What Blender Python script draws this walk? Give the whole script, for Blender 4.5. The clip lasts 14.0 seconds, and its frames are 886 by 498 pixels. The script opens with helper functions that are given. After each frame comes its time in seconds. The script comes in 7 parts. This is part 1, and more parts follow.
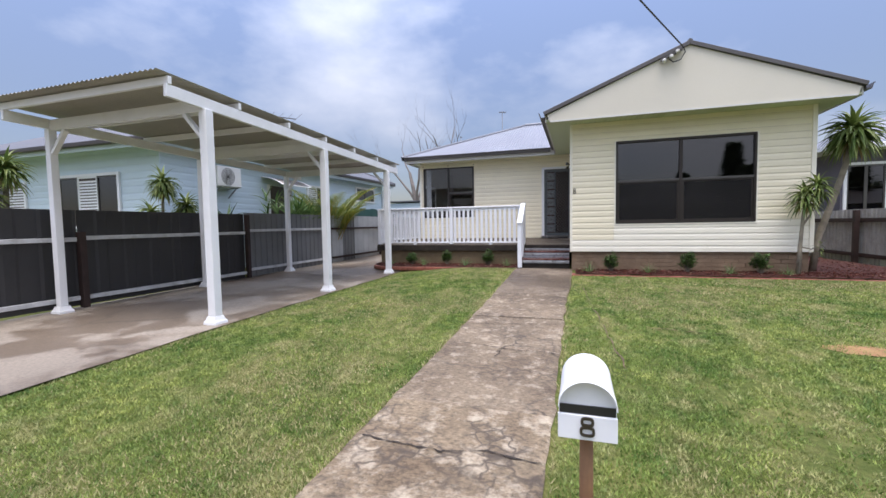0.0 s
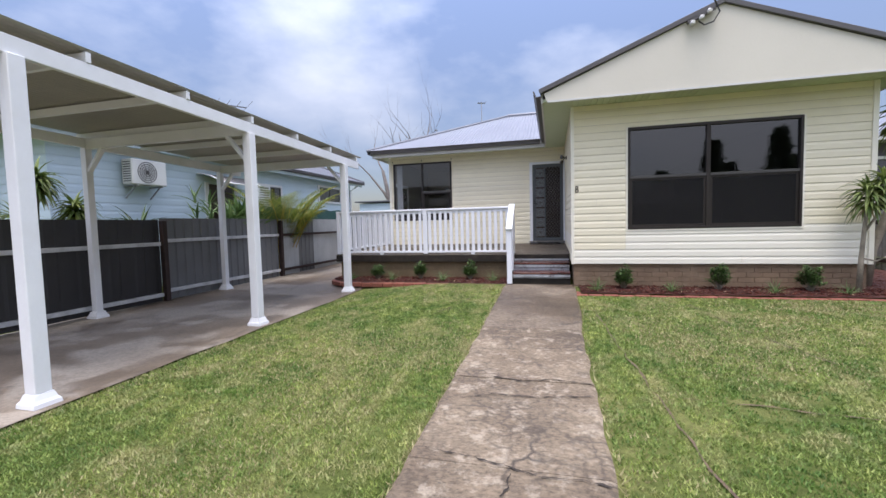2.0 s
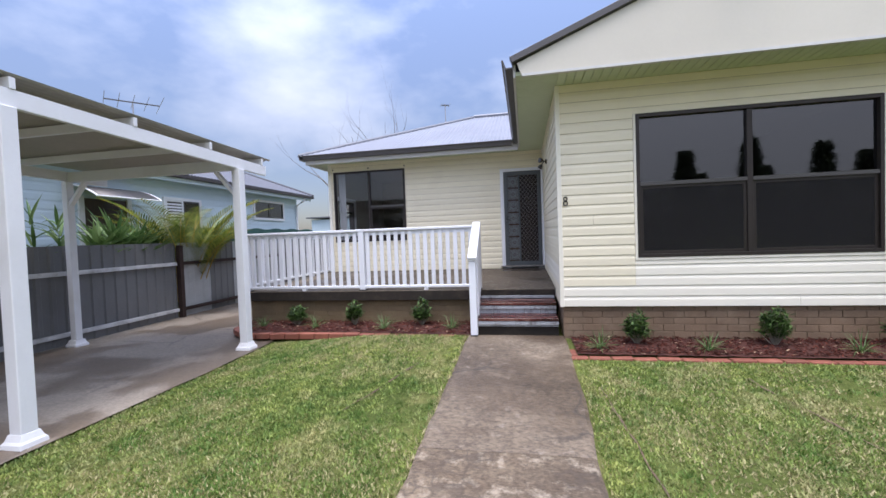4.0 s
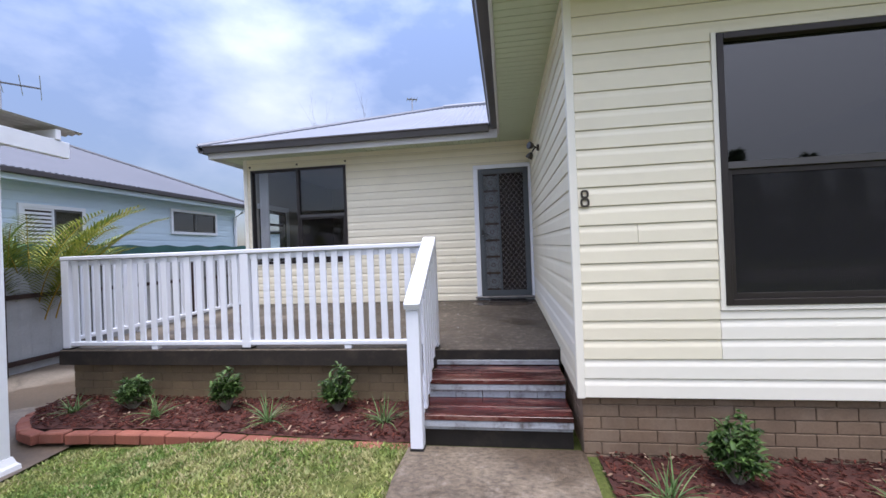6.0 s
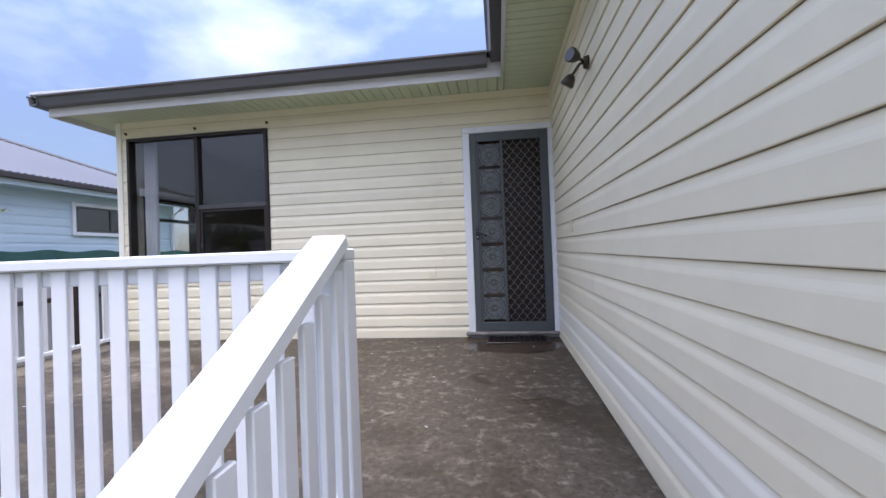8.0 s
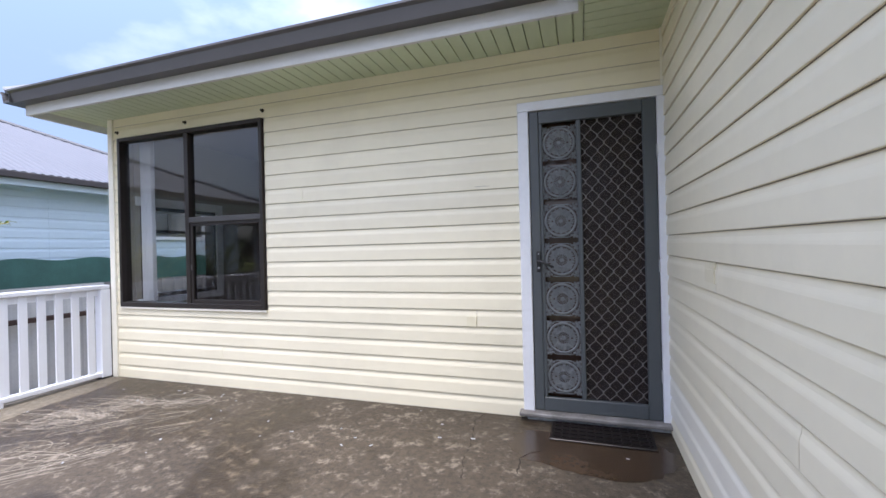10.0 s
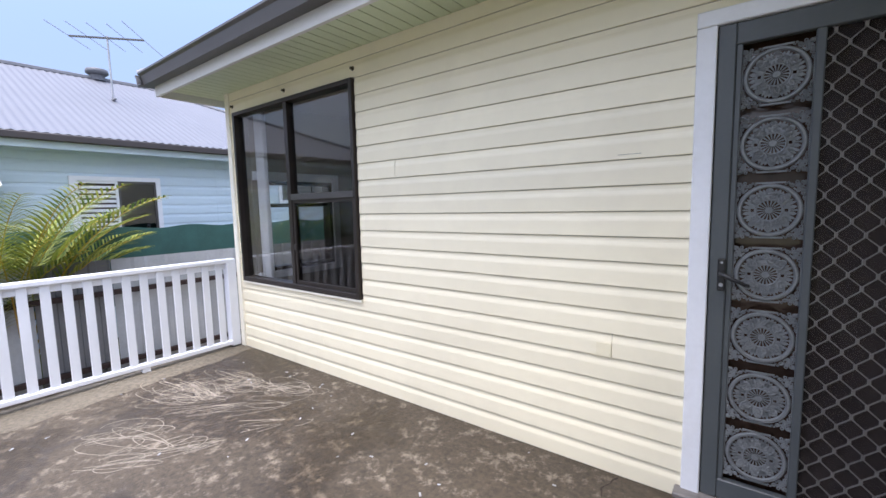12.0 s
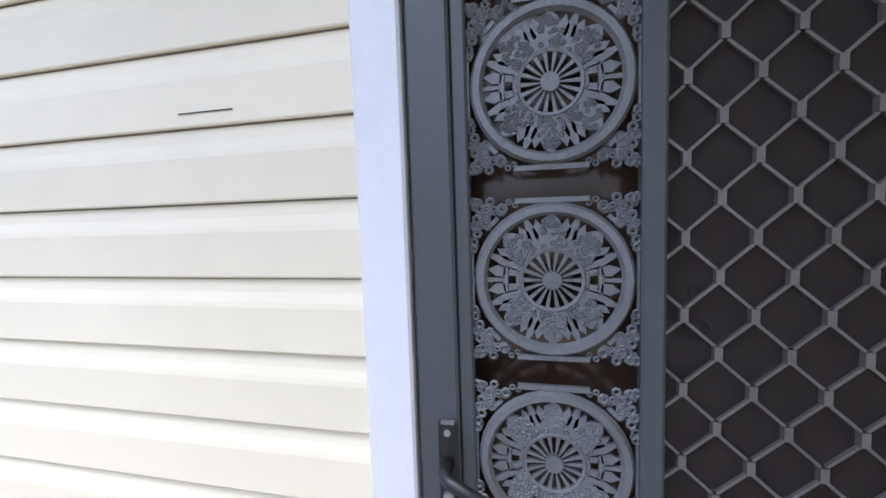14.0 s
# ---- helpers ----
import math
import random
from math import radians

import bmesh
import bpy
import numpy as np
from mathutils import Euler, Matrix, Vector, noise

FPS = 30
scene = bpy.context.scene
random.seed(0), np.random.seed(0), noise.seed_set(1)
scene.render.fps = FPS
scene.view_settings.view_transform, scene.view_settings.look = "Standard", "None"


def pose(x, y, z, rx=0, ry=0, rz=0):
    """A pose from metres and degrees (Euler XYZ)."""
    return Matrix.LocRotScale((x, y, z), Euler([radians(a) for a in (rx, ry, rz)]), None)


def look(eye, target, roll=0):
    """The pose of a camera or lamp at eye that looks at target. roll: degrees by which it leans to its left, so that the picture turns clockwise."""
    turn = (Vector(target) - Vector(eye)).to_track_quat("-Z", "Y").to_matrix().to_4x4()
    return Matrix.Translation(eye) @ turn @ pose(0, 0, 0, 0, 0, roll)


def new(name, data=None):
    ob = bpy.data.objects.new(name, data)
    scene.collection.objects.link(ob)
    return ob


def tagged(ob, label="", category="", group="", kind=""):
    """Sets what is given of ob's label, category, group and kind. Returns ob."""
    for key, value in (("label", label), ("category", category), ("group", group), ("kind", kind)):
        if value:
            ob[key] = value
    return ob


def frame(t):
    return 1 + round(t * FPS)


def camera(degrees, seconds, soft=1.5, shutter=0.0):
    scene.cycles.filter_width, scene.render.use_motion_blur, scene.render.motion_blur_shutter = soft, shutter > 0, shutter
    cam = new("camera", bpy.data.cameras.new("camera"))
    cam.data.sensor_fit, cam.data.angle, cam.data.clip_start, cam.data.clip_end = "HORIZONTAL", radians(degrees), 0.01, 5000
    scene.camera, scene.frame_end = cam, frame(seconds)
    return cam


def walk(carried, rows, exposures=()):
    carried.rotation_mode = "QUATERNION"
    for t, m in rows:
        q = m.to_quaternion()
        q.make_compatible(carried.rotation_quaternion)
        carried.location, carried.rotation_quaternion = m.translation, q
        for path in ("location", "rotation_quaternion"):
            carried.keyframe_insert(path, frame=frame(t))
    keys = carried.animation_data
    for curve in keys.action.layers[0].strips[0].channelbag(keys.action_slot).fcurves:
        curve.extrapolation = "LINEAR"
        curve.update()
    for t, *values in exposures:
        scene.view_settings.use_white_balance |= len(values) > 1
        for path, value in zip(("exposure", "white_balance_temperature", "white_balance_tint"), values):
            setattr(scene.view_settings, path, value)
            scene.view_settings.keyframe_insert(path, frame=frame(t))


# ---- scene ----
cam = camera(93.0, 14.0)
EXPOSURES = [(0.0, 1.10, 6850, 13), (4.5, 1.22, 6550, 14), (7.5, 1.32, 6400, 15), (10.0, 1.72, 6550, 13), (12.5, 1.76, 6600, 13), (14.0, 2.20, 6250, 15)]
PATH = [
    (0, (0.137, 0.24, 1.431), (-0.472, 2.142, 1.316), -1.0),
    (0.5, (-0.043, 0.566, 1.461), (-0.647, 2.469, 1.344), -1.0),
    (1, (-0.168, 0.977, 1.477), (-0.751, 2.886, 1.36), -1.1),
    (1.5, (-0.271, 1.512, 1.519), (-0.817, 3.433, 1.4), -1.3),
    (2, (-0.341, 2.066, 1.567), (-0.845, 3.998, 1.446), -1.4),
    (2.2, (-0.344, 2.283, 1.577), (-0.833, 4.218, 1.452), -1.4),
    (4.3, (-0.434, 4.777, 1.741), (-0.797, 6.744, 1.692), -2.0),
    (4.5, (-0.425, 5.032, 1.743), (-0.774, 7.001, 1.701), -1.9),
    (5, (-0.41, 5.65, 1.77), (-0.729, 7.624, 1.749), -2.1),
    (5.5, (-0.45, 6.269, 1.78), (-0.749, 8.247, 1.779), -2.1),
    (6, (-0.448, 6.926, 1.804), (-0.742, 8.904, 1.809), -2.2),
    (6.5, (-0.503, 7.576, 1.8), (-0.782, 9.556, 1.812), -2.0),
    (7, (-0.522, 8.221, 1.803), (-0.794, 10.202, 1.816), -2.1),
    (7.5, (-0.582, 8.85, 1.816), (-0.844, 10.833, 1.835), -1.9),
    (7.7, (-0.596, 9.071, 1.828), (-0.853, 11.055, 1.849), -2.1),
    (9.8, (-0.51, 10.75, 2.132), (-1.054, 12.675, 2.127), -1.6),
    (10, (-0.524, 10.814, 2.156), (-1.147, 12.714, 2.157), -1.4),
    (10.5, (-0.609, 10.971, 2.209), (-1.458, 12.781, 2.166), -1.1),
    (11, (-0.709, 11.118, 2.287), (-1.765, 12.813, 2.182), -1.0),
    (11.5, (-0.715, 11.3, 2.336), (-1.892, 12.908, 2.168), -1.1),
    (12, (-0.674, 11.618, 2.377), (-1.876, 13.204, 2.172), -1.3),
    (12.5, (-0.69, 12.008, 2.388), (-1.818, 13.645, 2.169), -1.4),
    (13, (-0.679, 12.422, 2.399), (-1.631, 14.167, 2.18), -1.7),
    (13.1, (-0.677, 12.51, 2.404), (-1.589, 14.278, 2.189), -1.8),
    (13.5, (-0.683, 12.831, 2.422), (-1.406, 14.684, 2.212), -2.0),
    (14, (-0.659, 13.189, 2.426), (-1.131, 15.125, 2.255), -1.9),
]
walk(cam, [(t, look(eye, target, roll)) for t, eye, target, roll in PATH], EXPOSURES)
# ---- world, sun, exposure ----
SUN_EL, SUN_AZ = 76.0, 172.0          # height; azimuth from +y towards +x
world = bpy.data.worlds.new("sky_world")
scene.world = world
world.use_nodes = True
wn, wl = world.node_tree.nodes, world.node_tree.links
wn.clear()
w_out = wn.new("ShaderNodeOutputWorld")
w_bg = wn.new("ShaderNodeBackground")
w_sky = wn.new("ShaderNodeTexSky")
w_sky.sky_type = "NISHITA"
w_sky.sun_disc = False
w_sky.sun_elevation = radians(SUN_EL)
w_sky.sun_rotation = radians(SUN_AZ)
w_sky.dust_density = 1.5
w_tc = wn.new("ShaderNodeTexCoord")
w_map = wn.new("ShaderNodeMapping")
w_map.inputs["Scale"].default_value = (1.0, 1.0, 1.9)
w_map.inputs["Location"].default_value = (0.35, 0.1, 0.0)
w_n = wn.new("ShaderNodeTexNoise")
w_n.inputs["Scale"].default_value = 1.7
w_n.inputs["Detail"].default_value = 7
w_n.inputs["Roughness"].default_value = 0.52
w_r = wn.new("ShaderNodeValToRGB")
w_r.color_ramp.elements[0].position = 0.42
w_r.color_ramp.elements[0].color = (0.04, 0.04, 0.04, 1)
w_r.color_ramp.elements[1].position = 0.68
w_r.color_ramp.elements[1].color = (0.92, 0.92, 0.92, 1)
w_mix = wn.new("ShaderNodeMix")
w_mix.data_type = "RGBA"
w_mix.inputs[7].default_value = (5.5, 6.0, 7.2, 1)      # thin bright cloud
w_bg.inputs["Strength"].default_value = 0.10
wl.new(w_tc.outputs["Generated"], w_map.inputs["Vector"])
wl.new(w_map.outputs["Vector"], w_n.inputs["Vector"])
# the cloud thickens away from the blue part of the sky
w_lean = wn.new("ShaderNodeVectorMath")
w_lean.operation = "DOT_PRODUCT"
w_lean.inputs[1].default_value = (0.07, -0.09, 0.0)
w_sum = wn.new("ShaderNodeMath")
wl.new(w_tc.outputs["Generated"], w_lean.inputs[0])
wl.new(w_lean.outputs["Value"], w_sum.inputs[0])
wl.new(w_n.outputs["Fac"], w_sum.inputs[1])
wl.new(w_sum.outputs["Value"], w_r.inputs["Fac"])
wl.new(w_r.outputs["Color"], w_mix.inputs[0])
w_hue = wn.new("ShaderNodeVectorMath")
w_hue.operation = "MULTIPLY"
w_hue.inputs[1].default_value = (0.945, 0.925, 1.02)      # hazy violet cast of the blue
wl.new(w_sky.outputs["Color"], w_hue.inputs[0])
wl.new(w_hue.outputs["Vector"], w_mix.inputs[6])
# an overcast dome is brighter towards its top
w_sep = wn.new("ShaderNodeSeparateXYZ")
w_sq = wn.new("ShaderNodeMath")
w_sq.operation = "POWER"
w_sq.use_clamp = True
w_sq.inputs[1].default_value = 1.8
w_gain = wn.new("ShaderNodeMath")
w_gain.operation = "MULTIPLY_ADD"
w_gain.inputs[1].default_value = 2.5
w_gain.inputs[2].default_value = 0.52
w_scale = wn.new("ShaderNodeVectorMath")
w_scale.operation = "SCALE"
wl.new(w_tc.outputs["Generated"], w_sep.inputs["Vector"])
wl.new(w_sep.outputs["Z"], w_sq.inputs[0])
wl.new(w_sq.outputs["Value"], w_gain.inputs[0])
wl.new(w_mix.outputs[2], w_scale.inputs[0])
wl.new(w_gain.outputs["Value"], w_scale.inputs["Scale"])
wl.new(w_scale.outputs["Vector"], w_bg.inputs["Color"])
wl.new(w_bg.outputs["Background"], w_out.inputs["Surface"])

sun = new("sun", bpy.data.lights.new("sun", "SUN"))
sun.data.energy = 1.25
sun.data.angle = radians(34)
sun.data.color = (0.99, 0.97, 0.92)
_e, _a = radians(SUN_EL), radians(SUN_AZ)
sun.matrix_world = look((30 * math.cos(_e) * math.sin(_a), 30 * math.cos(_e) * math.cos(_a), 30 * math.sin(_e)), (0, 0, 0))


# ---- materials ----
def base_nodes(name):
    m = bpy.data.materials.new(name)
    m.use_nodes = True
    n, l = m.node_tree.nodes, m.node_tree.links
    return m, n, l, n["Principled BSDF"]


def noise_node(n, l, scale, detail=4.0, rough=0.55, stretch=None):
    g = n.new("ShaderNodeNewGeometry")
    t = n.new("ShaderNodeTexNoise")
    t.inputs["Scale"].default_value = scale
    t.inputs["Detail"].default_value = detail
    t.inputs["Roughness"].default_value = rough
    if stretch:
        mp = n.new("ShaderNodeMapping")
        mp.inputs["Scale"].default_value = stretch
        l.new(g.outputs["Position"], mp.inputs["Vector"])
        l.new(mp.outputs["Vector"], t.inputs["Vector"])
    else:
        l.new(g.outputs["Position"], t.inputs["Vector"])
    return t.outputs["Fac"]


def ramp(n, l, fac, p0, c0, p1, c1):
    r = n.new("ShaderNodeValToRGB")
    r.color_ramp.elements[0].position, r.color_ramp.elements[1].position = p0, p1
    r.color_ramp.elements[0].color, r.color_ramp.elements[1].color = (*c0, 1), (*c1, 1)
    l.new(fac, r.inputs["Fac"])
    return r.outputs["Color"]


def mixc(n, l, fac, a, b, mode="MIX"):
    x = n.new("ShaderNodeMix")
    x.data_type, x.blend_type = "RGBA", mode
    for sock, v in ((x.inputs[0], fac), (x.inputs[6], a), (x.inputs[7], b)):
        if isinstance(v, (int, float)):
            sock.default_value = v
        elif isinstance(v, tuple):
            sock.default_value = (*v, 1)
        else:
            l.new(v, sock)
    return x.outputs[2]


def bump(n, l, bsdf, height, strength, dist=0.01):
    b = n.new("ShaderNodeBump")
    b.inputs["Strength"].default_value = strength
    b.inputs["Distance"].default_value = dist
    l.new(height, b.inputs["Height"])
    l.new(b.outputs["Normal"], bsdf.inputs["Normal"])


def mat(name, col, rough=0.6, var=0.12, scale=1.5, fine=45.0, grain=0.06, bmp=0.15, metal=0.0, rand=0.0, dirt=None, dirt_amt=0.3, dirt_scale=2.5, stretch=None, spec=0.5, trans=0.0):
    m, n, l, b = base_nodes(name)
    lo = tuple(max(0, c * (1 - var)) for c in col)
    hi = tuple(min(1, c * (1 + var)) for c in col)
    c = ramp(n, l, noise_node(n, l, scale, 5), 0.3, lo, 0.7, hi)
    f = noise_node(n, l, fine, 4, 0.6, stretch)
    c = mixc(n, l, 1.0, c, ramp(n, l, f, 0.25, (1 - 2 * grain,) * 3, 0.75, (1, 1, 1)), "MULTIPLY")
    if dirt:
        k = ramp(n, l, noise_node(n, l, dirt_scale, 7, 0.65), 0.5, (0, 0, 0), 0.75, (dirt_amt,) * 3)
        c = mixc(n, l, k, c, dirt)
    if rand:
        o = n.new("ShaderNodeObjectInfo")
        c = mixc(n, l, 1.0, c, ramp(n, l, o.outputs["Random"], 0, (1 - rand,) * 3, 1, (1, 1, 1)), "MULTIPLY")
    l.new(c, b.inputs["Base Color"])
    b.inputs["Roughness"].default_value = rough
    b.inputs["Metallic"].default_value = metal
    b.inputs["Specular IOR Level"].default_value = spec
    if bmp:
        bump(n, l, b, f, bmp, 0.004)
    return m


def glass(name, tint, r0):
    """Thin glass: clear from the front, r0 of mirror on each face, more at a glancing view."""
    m, n, l, b = base_nodes(name)
    n.remove(b)
    t, g, x, f = (n.new("ShaderNode" + k) for k in ("BsdfTransparent", "BsdfGlossy", "MixShader", "LayerWeight"))
    t.inputs["Color"].default_value = (*tint, 1)
    g.inputs["Roughness"].default_value = 0.02
    f.inputs["Blend"].default_value = 0.5
    p, a = n.new("ShaderNodeMath"), n.new("ShaderNodeMath")
    p.operation, a.operation = "POWER", "MULTIPLY_ADD"
    p.inputs[1].default_value = 5.0
    a.inputs[1].default_value = 1.0 - r0
    a.inputs[2].default_value = r0
    l.new(f.outputs["Facing"], p.inputs[0])
    l.new(p.outputs["Value"], a.inputs[0])
    l.new(a.outputs["Value"], x.inputs["Fac"])
    l.new(t.outputs["BSDF"], x.inputs[1])
    l.new(g.outputs["BSDF"], x.inputs[2])
    l.new(x.outputs["Shader"], n["Material Output"].inputs["Surface"])
    return m


def mesh_screen(name, col, cover):
    m, n, l, b = base_nodes(name)
    t, x = n.new("ShaderNodeBsdfTransparent"), n.new("ShaderNodeMixShader")
    b.inputs["Base Color"].default_value = (*col, 1)
    b.inputs["Roughness"].default_value = 0.8
    x.inputs["Fac"].default_value = cover
    l.new(t.outputs["BSDF"], x.inputs[1])
    l.new(b.outputs["BSDF"], x.inputs[2])
    l.new(x.outputs["Shader"], n["Material Output"].inputs["Surface"])
    return m


def leaf_mat(name, c0, c1, rough=0.5, straw=None):
    m, n, l, b = base_nodes(name)
    g = n.new("ShaderNodeNewGeometry")
    c = ramp(n, l, g.outputs["Random Per Island"], 0.0, c0, 1.0, c1)
    if straw:
        c = mixc(n, l, 1.0, c, ramp(n, l, noise_node(n, l, 1.4, 7, 0.62), 0.38, (0.55, 0.72, 0.55), 0.62, (1.28, 1.16, 1.2)), "MULTIPLY")
        c = mixc(n, l, 1.0, c, ramp(n, l, noise_node(n, l, 11.0, 4, 0.6), 0.36, (0.50, 0.62, 0.50), 0.60, (1.22, 1.18, 1.15)), "MULTIPLY")
        c = mixc(n, l, ramp(n, l, noise_node(n, l, 3.2, 6, 0.7, (1, 0.6, 1)), 0.50, (0, 0, 0), 0.66, (0.85,) * 3), c, straw)
    l.new(c, b.inputs["Base Color"])
    b.inputs["Roughness"].default_value = rough
    b.inputs["Subsurface Weight"].default_value = 0.0
    tr = n.new("ShaderNodeBsdfTranslucent")
    l.new(c, tr.inputs["Color"])
    x = n.new("ShaderNodeMixShader")
    x.inputs["Fac"].default_value = 0.25
    l.new(b.outputs["BSDF"], x.inputs[1])
    l.new(tr.outputs["BSDF"], x.inputs[2])
    l.new(x.outputs["Shader"], n["Material Output"].inputs["Surface"])
    return m


def concrete(name, a, b_, stain, crack=0.0, crack_scale=1.6, patch_scale=1.2, rough=0.85, fine=35, pits=0.4, wet=None, stretch=None, bleach=None, bleach_at=0.54, bleach_scale=5.0, bleach_amt=0.7, fine_lo=0.5, craze=0.0, craze_scale=8.0, damp=None, damp_scale=0.6):
    m, n, l, b = base_nodes(name)
    c = ramp(n, l, noise_node(n, l, patch_scale, 8, 0.62, stretch), 0.34, a, 0.66, b_)
    c = mixc(n, l, ramp(n, l, noise_node(n, l, patch_scale * 0.5, 6, 0.6), 0.48, (0, 0, 0), 0.68, (0.75,) * 3), c, stain)
    f = noise_node(n, l, fine, 6, 0.7, stretch)
    c = mixc(n, l, 1.0, c, ramp(n, l, f, 0.32, (fine_lo,) * 3, 0.6, (1.1,) * 3), "MULTIPLY")
    if bleach:
        k = ramp(n, l, noise_node(n, l, bleach_scale, 10, 0.72), bleach_at, (0, 0, 0), bleach_at + 0.16, (bleach_amt,) * 3)
        c = mixc(n, l, k, c, bleach)
    h = f
    mask = None
    if damp:
        mask = ramp(n, l, noise_node(n, l, damp_scale, 7, 0.6), 0.475, (0, 0, 0), 0.535, (1, 1, 1))
        c = mixc(n, l, mask, c, mixc(n, l, 1.0, c, damp, "MULTIPLY"))
    if craze:
        g = n.new("ShaderNodeNewGeometry")
        w = n.new("ShaderNodeTexNoise")
        w.inputs["Scale"].default_value = 9.0
        w.inputs["Detail"].default_value = 5
        l.new(g.outputs["Position"], w.inputs["Vector"])
        add = n.new("ShaderNodeVectorMath")
        add.operation = "MULTIPLY_ADD"
        add.inputs[1].default_value = (0.16, 0.10, 0.0)
        l.new(w.outputs["Color"], add.inputs[0])
        l.new(g.outputs["Position"], add.inputs[2])
        v = n.new("ShaderNodeTexVoronoi")
        v.feature = "DISTANCE_TO_EDGE"
        v.inputs["Scale"].default_value = craze_scale
        l.new(add.outputs["Vector"], v.inputs["Vector"])
        line = ramp(n, l, v.outputs["Distance"], 0.0, (1, 1, 1), 0.11, (0, 0, 0))
        gate = ramp(n, l, noise_node(n, l, 2.6, 5, 0.65), 0.47, (0, 0, 0), 0.60, (craze,) * 3)
        c = mixc(n, l, mixc(n, l, 1.0, line, gate, "MULTIPLY"), c, (0.075, 0.058, 0.043))
    if crack:
        g = n.new("ShaderNodeNewGeometry")
        w = n.new("ShaderNodeTexNoise")
        w.inputs["Scale"].default_value = 3.0
        w.inputs["Detail"].default_value = 6
        l.new(g.outputs["Position"], w.inputs["Vector"])
        add = n.new("ShaderNodeVectorMath")
        add.operation = "MULTIPLY_ADD"
        add.inputs[1].default_value = (0.45, 0.45, 0.0)
        l.new(w.outputs["Color"], add.inputs[0])
        l.new(g.outputs["Position"], add.inputs[2])
        v = n.new("ShaderNodeTexVoronoi")
        v.feature = "DISTANCE_TO_EDGE"
        v.inputs["Scale"].default_value = crack_scale
        l.new(add.outputs["Vector"], v.inputs["Vector"])
        line = ramp(n, l, v.outputs["Distance"], 0.0, (1, 1, 1), 0.016, (0, 0, 0))
        gate = ramp(n, l, noise_node(n, l, 0.8, 3), 0.45, (0, 0, 0), 0.6, (crack,) * 3)
        k = mixc(n, l, 1.0, line, gate, "MULTIPLY")
        c = mixc(n, l, k, c, (0.045, 0.037, 0.03))
    l.new(c, b.inputs["Base Color"])
    b.inputs["Roughness"].default_value = rough
    if wet:
        l.new(ramp(n, l, noise_node(n, l, 0.9, 5), 0.42, (wet,) * 3, 0.6, (rough,) * 3), b.inputs["Roughness"])
    if mask:
        l.new(ramp(n, l, mask, 0.0, (rough,) * 3, 1.0, (0.45,) * 3), b.inputs["Roughness"])
    bump(n, l, b, h, pits, 0.012)
    return m


M_SIDING = mat("cream_vinyl", (0.87, 0.80, 0.60), 0.45, 0.03, 0.8, 12, 0.015, 0.03, rand=0.05, dirt=(0.52, 0.47, 0.36), dirt_amt=0.22, dirt_scale=1.1)
M_SIDING2 = mat("yellowed_vinyl", (0.84, 0.765, 0.55), 0.45, 0.03, 0.8, 12, 0.02, 0.03, rand=0.04)
M_SIDING3 = mat("newer_vinyl", (0.86, 0.82, 0.69), 0.42, 0.02, 0.8, 12, 0.01, 0.02)
M_WHITE = mat("white_gloss_paint", (0.80, 0.82, 0.86), 0.35, 0.03, 2.0, 30, 0.015, 0.05)
M_TRIM = mat("white_painted_timber", (0.80, 0.81, 0.83), 0.4, 0.04, 2.0, 40, 0.02, 0.06, dirt=(0.5, 0.47, 0.42), dirt_amt=0.25, dirt_scale=4)
M_CARPORT = mat("white_carport_paint", (0.82, 0.83, 0.84), 0.4, 0.03, 2.0, 40, 0.02, 0.08, dirt=(0.55, 0.53, 0.48), dirt_amt=0.2)
# white boards; green light thrown up by the lawn is mixed into this colour
M_SOFFIT = mat("soffit_paint_lawn_bounce", (0.56, 0.63, 0.44), 0.55, 0.04, 1.5, 30, 0.02, 0.05)
M_GABLE = mat("gable_sheet_paint", (0.64, 0.61, 0.52), 0.55, 0.03, 1.0, 30, 0.015, 0.04)
M_GUTTER = mat("dark_gutter_steel", (0.10, 0.095, 0.095), 0.4, 0.08, 2, 30, 0.03, 0.03, metal=0.2)
M_FASCIA = mat("pale_fascia_paint", (0.62, 0.62, 0.60), 0.45, 0.04, 1.5, 30, 0.02, 0.03)
M_ROOF = mat("weathered_steel_roof", (0.25, 0.265, 0.30), 0.55, 0.08, 0.6, 20, 0.04, 0.03, metal=0.1)
M_ZINC = mat("zinc_carport_sheet", (0.42, 0.40, 0.35), 0.5, 0.1, 0.8, 25, 0.05, 0.03, metal=0.3)
M_BRICK = mat("brown_painted_brick", (0.225, 0.150, 0.092), 0.75, 0.18, 3.0, 60, 0.12, 0.4, rand=0.13, dirt=(0.31, 0.235, 0.165), dirt_amt=0.5, dirt_scale=4)
M_PAINTBRICK = mat("olive_brown_painted_brick", (0.215, 0.155, 0.085), 0.7, 0.15, 2.5, 50, 0.1, 0.3, rand=0.12, dirt=(0.12, 0.085, 0.055), dirt_amt=0.5, dirt_scale=3)
M_MORTAR = mat("grey_mortar", (0.235, 0.168, 0.112), 0.9, 0.2, 6, 80, 0.12, 0.4)
M_EDGE = mat("terracotta_edging", (0.27, 0.088, 0.055), 0.75, 0.2, 4, 60, 0.1, 0.35, rand=0.18, dirt=(0.36, 0.20, 0.14), dirt_amt=0.35, dirt_scale=7)
M_MULCH = mat("red_mulch", (0.085, 0.025, 0.016), 0.9, 0.45, 18, 90, 0.25, 1.0)
M_CHIP = leaf_mat("bark_chip", (0.035, 0.009, 0.006), (0.15, 0.038, 0.022), 0.9)
